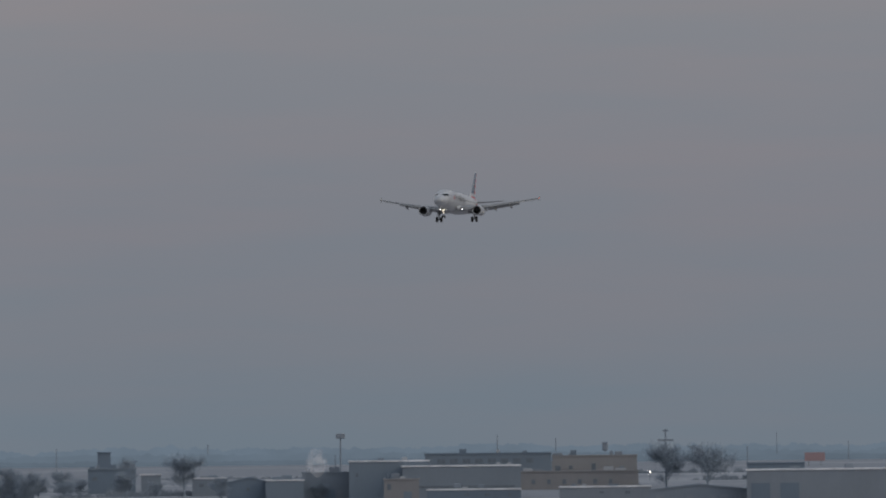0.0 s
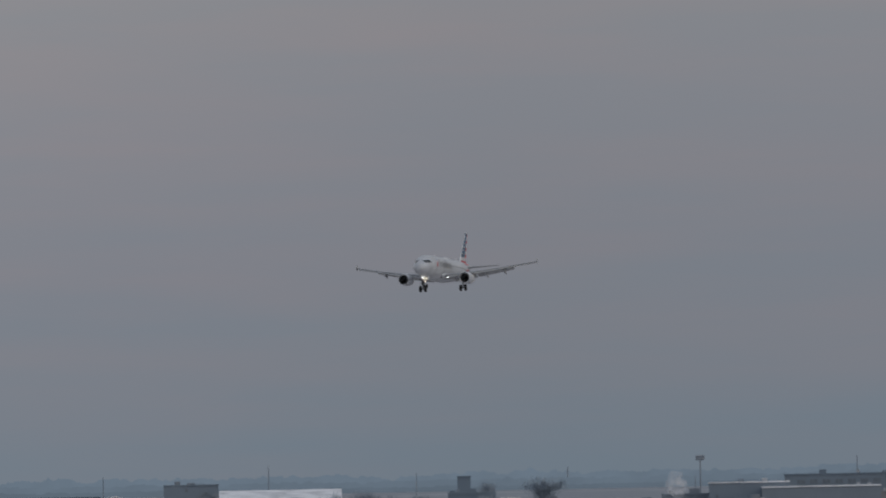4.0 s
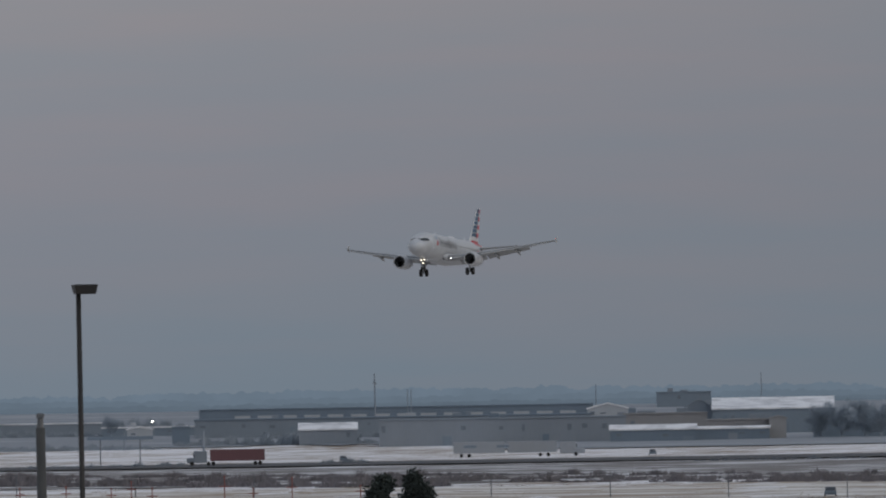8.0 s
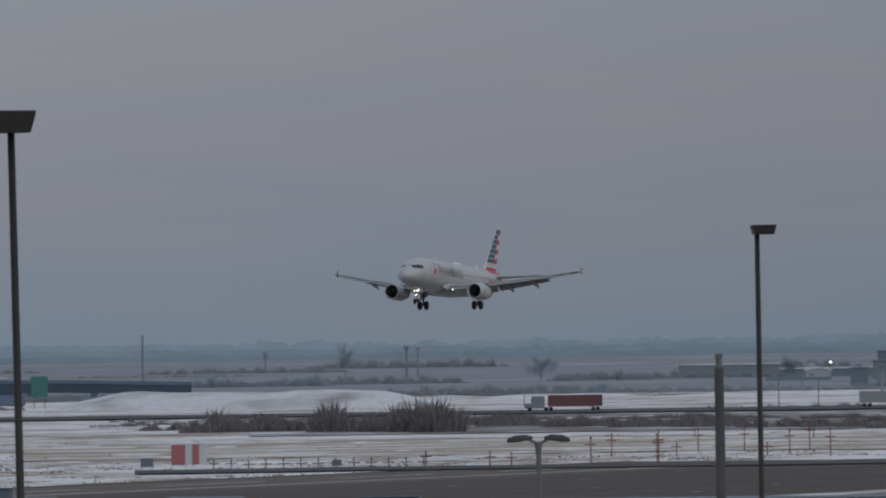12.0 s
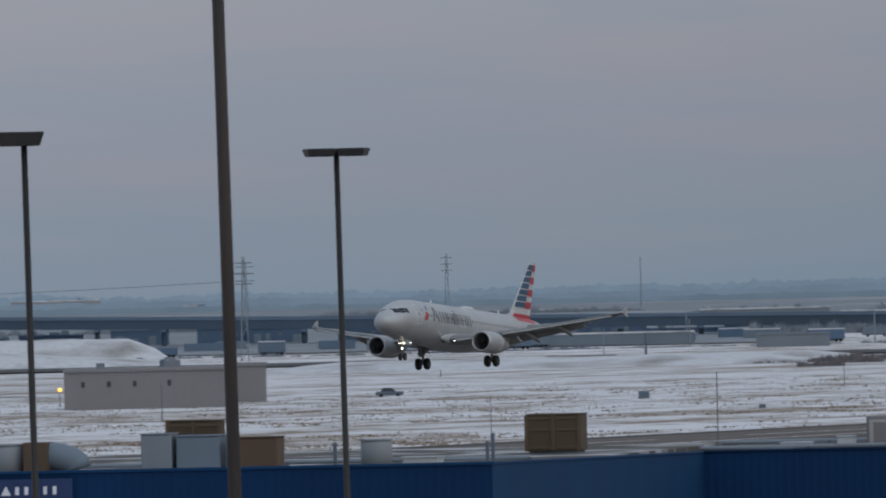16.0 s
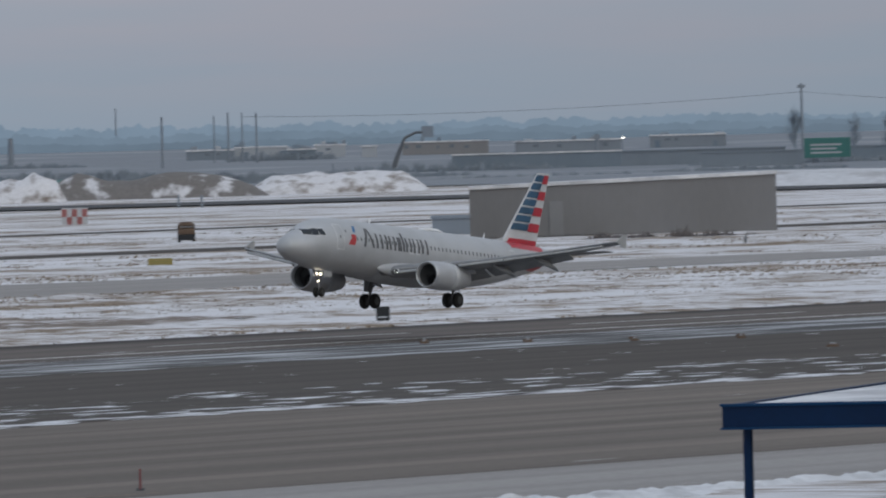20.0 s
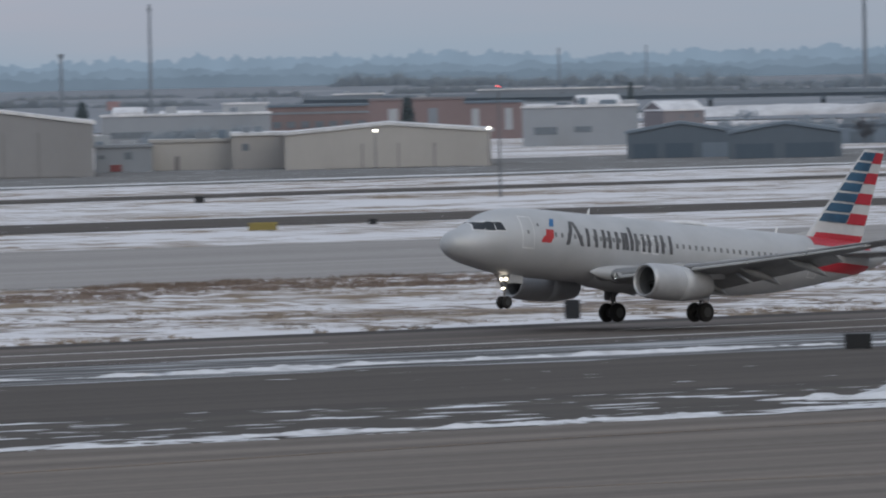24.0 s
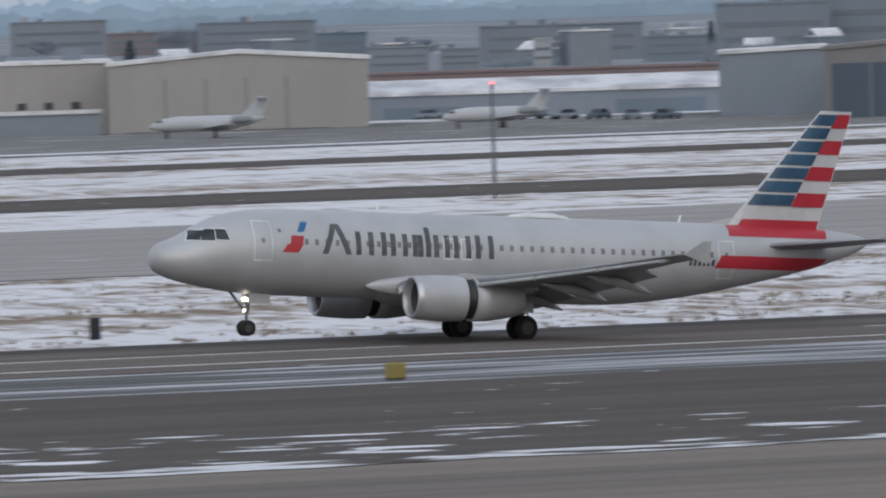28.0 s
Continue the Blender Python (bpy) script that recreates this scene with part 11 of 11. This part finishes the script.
# ---- roof machines and sign of the cargo building, the near tree ----
SIGN_U = 18.8
ROOF_PLANT = [
    (15.0, 6, 2.15, 2.0, 1.2, "tanbox", "roof_crate", "tan plywood-clad duct box on the snowy roof"),
    (8.9, 6, 2.1, 1.2, 0.5, "beige", "air_unit", "low pale air unit on the roof", "fan"),
    (20.7, 6, 1.30, 1.3, 1.15, "steel", "roof_drum", "grey round vent drum on the roof", "round"),
    (22.7, 6, 2.5, 1.4, 1.25, "rust", "duct_elbow", "rusted casing with a round grey duct elbow", "elbow"),
    (26.6, 6, 1.15, 1.3, 1.45, "slate", "air_handler", "grey sheet-metal air handler"),
    (28.2, 6.2, 1.7, 1.4, 1.35, "blue_grey", "air_handler", "grey-green air handler with rust marks"),
    (27.6, 8.2, 2.0, 1.2, 1.9, "tanbox", "roof_crate", "tan weathered duct box on the roof"),
    (30.4, 6, 1.8, 1.5, 1.25, "rust", "roof_crate", "brown rusted duct box on the roof"),
    (35.0, 6, 1.2, 1.2, 1.05, "steel", "roof_drum", "pale round vent drum on the roof", "round"),
    (36.6, 7, 1.4, 1.2, 0.35, "white", "roof_hatch", "low pale roof hatch"),
    (33.4, 6, 0.14, 0.14, 0.9, "dark", "vent_pipe", "dark vent pipe on the roof", "pipe"),
    (39.3, 7, 0.14, 0.14, 1.1, "dark", "vent_pipe", "dark vent pipe on the roof", "pipe"),
    (38.9, 8, 0.14, 0.14, 0.8, "dark", "vent_pipe", "dark vent pipe on the roof", "pipe"),
    (36.5, 37, 2.15, 2.0, 1.55, "tanbox", "roof_crate", "tan plywood-clad duct box on the snowy roof"),
    (48.6, 53, 3.4, 1.6, 1.47, "taupe", "air_unit", "pale air unit with two square fans", "fan"),
    (51.9, 53, 1.5, 1.2, 1.26, "dark", "air_unit", "dark vent box on the roof"),
    (53.8, 53, 1.3, 1.2, 0.84, "slate", "air_unit", "grey louvred vent box on the roof"),
    (55.3, 53, 0.9, 0.9, 0.70, "dark", "air_unit", "dark vent box on the roof"),
    (60.7, 54, 3.0, 1.4, 0.77, "slate", "air_unit", "low grey plant box on the roof"),
    (68.4, 54, 2.4, 1.2, 0.70, "dark", "air_unit", "low dark plant box on the roof"),
    (44.0, 52, 1.2, 1.2, 0.42, "white", "roof_hatch", "low pale roof hatch"),
    (46.1, 52, 0.7, 0.7, 0.63, "white", "roof_hatch", "small pale roof vent"),
]
build_roof()
build_cargo_sign()


def kerb_pipes():
    """Long dark rails along the cargo roof."""
    for v, u0, u1, z in ((11, 2, 40, 0.22), (50, 40, 112, 0.3), (56, 40, 112, 0.45)):
        p = thing("roof_rail", cargo_point(0, v, ROOF - (0.55 if v > 45 else 0.13)), CARGO_TURN, "long grey pipe run on low stands across the roof", "pipe")
        part("pipe", tube([(u0, 0, z), (u1, 0, z)], [0.09, 0.09], 8), WALLS["slate"], p)
        u = u0
        while u <= u1:
            part("stand", box(u - 0.08, u + 0.08, -0.12, 0.12, 0, z), WALLS["dark"], p)
            u += 4.75


kerb_pipes()
NEAR_AZ = 1.2782


def near_tree():
    """A broad dark evergreen, its top made of many small leafy sprays."""
    rs = random.Random(31)
    x, y = place(NEAR_AZ - 0.0004, 150)
    t = thing("tree", (x, y, 0), facing(x, y), "dark bushy evergreen tree with a ragged top", "tree")
    part("trunk", tube([(0, 0, -0.4), (0.05, 0, 8), (0, 0, 14.2)], [0.26, 0.18, 0.03], 9), BARK, t)
    lobes = [(-0.30, 14.54, 0.12), (-0.38, 14.36, 0.16), (-0.27, 14.20, 0.17), (0.08, 14.56, 0.12), (0.20, 14.40, 0.15), (0.06, 14.28, 0.15), (0.22, 14.14, 0.18), (-0.52, 14.22, 0.12),
             (-0.68, 14.10, 0.13), (-0.55, 14.00, 0.17), (-0.84, 13.92, 0.15), (-0.08, 14.00, 0.20), (0.22, 13.88, 0.24), (-0.50, 13.70, 0.32), (0.10, 13.55, 0.40), (0.60, 13.30, 0.40),
             (1.00, 13.05, 0.36), (-1.05, 13.35, 0.36)]
    verts, faces = [], []
    for k in range(9500):
        if k % 4:
            dx, zc, rad = rs.choice(lobes)
            o = Vector((rs.gauss(0, 1), rs.gauss(0, 1), rs.gauss(0, 1))).normalized() * rad * rs.uniform(0.35, 1.05)
            p = Vector((dx, 0, zc)) + o
        else:
            zz = rs.uniform(2.5, 13.2)
            r = min(3.2, 1.2 + (13.4 - zz) * 0.55)
            a = rs.uniform(0, 2 * math.pi)
            p = Vector((math.cos(a) * r * rs.uniform(0.5, 1.0), math.sin(a) * r * rs.uniform(0.5, 1.0), zz))
        big = 1.0 if p.z > 12.6 else 3.2
        for q in range(3):
            o = Vector((rs.gauss(0, 1), rs.gauss(0, 1), rs.gauss(0, 1))) * 0.03 * big
            s1 = Vector((rs.gauss(0, 1), rs.gauss(0, 1), rs.gauss(0, 1))).normalized() * 0.022 * big
            s2 = Vector((rs.gauss(0, 1), rs.gauss(0, 1), rs.gauss(0, 1))).normalized() * 0.05 * big
            i = len(verts)
            verts += [p + o - s1, p + o + s1, p + o + s2]
            faces.append((i, i + 1, i + 2))
    mesh_ob("crown", verts, faces, NEEDLES, t, label="dense dark leafy sprays")


near_tree()


def power_line():
    """Wires slung between the wooden poles beyond the field."""
    pts = [POLE_A, POLE_B, POLE_C, POLE_D]
    for a, b, sag in zip(pts, pts[1:], (0.0040, 0.0030, 0.010)):
        a, b = Vector(a), Vector(b)
        way = [a.lerp(b, i / 14) - Vector((0, 0, 4 * (i / 14) * (1 - i / 14) * (b - a).length * sag)) for i in range(15)]
        ob = part("power_cable", tube(way, [0.055] * 15, 5), BLACK)
        tagged(ob, "sagging dark power cable between poles", "cable", "power cables")


POLE_A = (2748.1, 1336.8, 21.5)
POLE_B = (2822.4, 1541.6, 19.0)
POLE_C = (3521.3, 2131.2, 27.4)
POLE_D = (3499.2, 2358.8, 24.0)
power_line()


def windrow(x0, x1, y0, y1, h, seed, label, slant=0.0):
    """A long low heap of ploughed snow with a lumpy crest."""
    n, m = int((x1 - x0) / 0.5), 12
    verts, faces = [], []
    for i in range(n + 1):
        u = i / n
        x = x0 + (x1 - x0) * u
        whole = min(1.0, 9 * u, 14 * (1 - u)) ** 0.6
        for j in range(m + 1):
            v = j / m
            end = whole * max(0.0, min(1.0, 0.62 + 1.9 * noise.noise((x * 0.055, v * 2.4, seed + 9))))
            edge = 2.2 * noise.noise((x * 0.12, seed, 0 if v < 0.5 else 7))
            yy = (y0 + y1) / 2 + slant * (x - x0) + (v - 0.5) * (y1 - y0) * (0.35 + 0.65 * whole) + edge * (1 if v in (0.0, 1.0) else 0.4)
            z = h * 1.25 * math.sin(math.pi * v) ** 0.6 * end * (0.65 + 0.6 * noise.noise((x * 0.35, v * 3, seed)) + 0.35 * noise.noise((x * 1.1, v * 6, seed)) + 0.3 * noise.noise((x * 2.9, v * 14, seed)))
            verts.append((x, yy, 0.0 + max(-0.05, z - 0.10)))
    for i in range(n):
        for j in range(m):
            a = i * (m + 1) + j
            faces.append((a, a + m + 1, a + m + 2, a + 1))
    tagged(mesh_ob("snow_windrow", verts, faces, SNOW, smooth=True), label, "snow bank", kind="stuff")


windrow(378, 458, 375, 385, 0.72, 2.0, "long heap of ploughed snow between taxiway and runway", -0.22)
windrow(424, 460, 360, 376, 0.45, 3.0, "broad heap of ploughed snow between taxiway and runway", -0.16)
windrow(372, 430, 356, 361, 0.42, 5.0, "low line of ploughed snow beside the taxiway")
windrow(292, 396, 365, 370, 0.3, 4.0, "low line of ploughed snow beside the taxiway")
windrow(305, 470, 449, 456, 0.30, 6.0, "thin broken line of ploughed snow along the runway")
windrow(290, 520, 257, 262, 0.40, 8.0, "lumpy bank of ploughed snow along the service road")


# ---- movement ----
# time, place, pitch, bank and crab of the airliner
FLIGHT = [
    (0, 2355.8, 511.8, 64.61, 2.59, 0.22, 0.30), (0.5, 2315.2, 511.8, 62.97, 2.50, 0.30, 0.30), (1, 2274.8, 511.8, 61.28, 2.41, 0.45, 0.30),
    (1.5, 2234.7, 511.9, 59.58, 2.33, 0.61, 0.30), (2, 2194.7, 511.9, 57.88, 2.24, 0.64, 0.30), (2.5, 2154.7, 512.0, 56.17, 2.16, 0.44, 0.30),
    (3, 2115.0, 512.0, 54.40, 2.10, 0.10, 0.30), (3.5, 2075.5, 512.1, 52.57, 2.09, -0.29, 0.30), (4, 2036.4, 512.1, 50.70, 2.09, -0.67, 0.30),
    (4.5, 1997.5, 512.2, 48.86, 2.08, -1.02, 0.30), (5, 1958.8, 512.2, 47.04, 2.05, -1.35, 0.30), (5.5, 1920.1, 512.3, 45.15, 2.05, -1.63, 0.30),
    (6, 1881.2, 512.3, 43.20, 2.14, -1.79, 0.30), (6.5, 1842.0, 512.4, 41.18, 2.30, -1.78, 0.30), (7, 1802.6, 512.4, 39.09, 2.52, -1.65, 0.30),
    (7.5, 1762.8, 512.5, 36.99, 2.77, -1.47, 0.30), (8, 1722.9, 512.5, 34.91, 3.00, -1.29, 0.30), (8.5, 1683.1, 512.6, 32.91, 3.14, -1.10, 0.30),
    (9, 1643.9, 512.6, 31.01, 3.21, -0.90, 0.30), (9.5, 1604.9, 512.7, 29.21, 3.20, -0.70, 0.30), (10, 1566.3, 512.7, 27.48, 3.16, -0.49, 0.30),
    (10.5, 1527.7, 512.7, 25.85, 3.13, -0.27, 0.30), (11, 1489.1, 512.7, 24.22, 3.14, -0.05, 0.30), (11.5, 1450.5, 512.7, 22.57, 3.22, 0.16, 0.30),
    (12, 1412.8, 512.7, 20.88, 3.38, 0.33, 0.30), (12.5, 1375.2, 512.5, 19.12, 3.68, 0.43, 0.30), (13, 1336.1, 511.7, 17.33, 4.01, 0.50, 0.30),
    (13.5, 1292.8, 509.6, 15.55, 4.28, 0.50, 0.30), (14, 1244.7, 505.6, 13.81, 4.51, 0.35, 0.30), (14.5, 1197.0, 499.8, 12.42, 4.61, -0.00, 0.30),
    (15, 1140.1, 493.0, 11.09, 4.46, -0.50, 0.30), (15.5, 1087.0, 486.3, 9.96, 4.32, -0.97, 0.30), (16, 1036.6, 480.8, 8.60, 4.35, -1.24, 0.30),
    (16.5, 990.7, 477.0, 7.22, 4.66, -1.20, 0.30), (17, 948.2, 474.6, 5.91, 5.11, -0.95, 0.30), (17.5, 908.5, 473.7, 4.85, 5.64, -0.64, 0.30),
    (18, 871.3, 473.9, 4.00, 5.98, -0.37, 0.30), (18.5, 835.7, 474.9, 3.46, 5.97, -0.17, 0.30), (19, 801.4, 476.4, 3.07, 5.78, -0.00, 0.30),
    (19.5, 767.3, 478.0, 2.69, 5.57, 0.12, 0.30), (20, 733.4, 479.4, 2.40, 5.42, 0.18, 0.30), (20.5, 699.5, 480.8, 2.23, 5.23, 0.13, 0.30),
    (21, 667.6, 482.0, 2.09, 5.09, 0.02, 0.30), (21.5, 638.2, 483.2, 1.97, 5.05, -0.12, 0.30), (22, 609.3, 484.7, 1.83, 5.08, -0.24, 0.30),
    (22.5, 578.8, 486.7, 1.60, 5.12, -0.31, 0.25), (23, 546.8, 489.2, 1.32, 5.17, -0.31, 0.20), (23.5, 515.0, 491.9, 0.99, 5.27, -0.26, 0.15),
    (24, 483.1, 494.4, 0.44, 5.39, -0.19, 0.10), (24.5, 450.7, 496.7, 0.30, 5.55, -0.11, 0.05), (25, 418.2, 498.7, 0.03, 5.50, -0.04, 0.00),
    (25.5, 385.7, 500.2, -0.04, 5.39, -0.01, 0.00), (26, 352.8, 501.2, -0.08, 5.30, 0.00, 0.00), (26.5, 319.8, 501.6, -0.15, 5.04, 0.00, 0.00),
    (27, 287.4, 501.7, -0.17, 4.57, 0.00, 0.00), (27.5, 255.2, 501.7, -0.18, 4.14, 0.00, 0.00), (28, 223.5, 501.7, -0.20, 3.78, 0.00, 0.00)]


def motions():
    walk(AIRLINER, [(t, pose(x, y, z, bank, pitch, -crab)) for t, x, y, z, pitch, bank, crab in FLIGHT])
    for sleeve in SLEEVES:
        walk(sleeve, [(0.0, pose(0, 0, 0)), (26.5, pose(0, 0, 0)), (27.0, pose(0.32, 0, 0)), (27.4, pose(0.46, 0, 0)), (28.0, pose(0.48, 0, 0))])
    # the main legs press in as the weight comes on
    for gear in GEARS:
        walk(gear, [(0.0, pose(0, 0, 0)), (24.4, pose(0, 0, 0)), (25.2, pose(0, 0, 0.08)), (26.4, pose(0, 0, 0.15)), (28.0, pose(0, 0, 0.20))])
    # the wings sink as the lift goes after touchdown
    for wing, side in WINGS:
        rows = []
        for t, droop in ((0.0, 0.0), (24.4, 0.0), (25.4, 0.7), (26.4, 1.4), (27.4, 1.9), (28.0, 2.1)):
            hinge = Matrix.Translation((0, side * 1.97, 2.5))
            rows.append((t, hinge @ Matrix.Rotation(radians(-side * droop), 4, 'X') @ hinge.inverted()))
        walk(wing, rows)
    for movers in MOVING:
        walk(*movers)


motions()
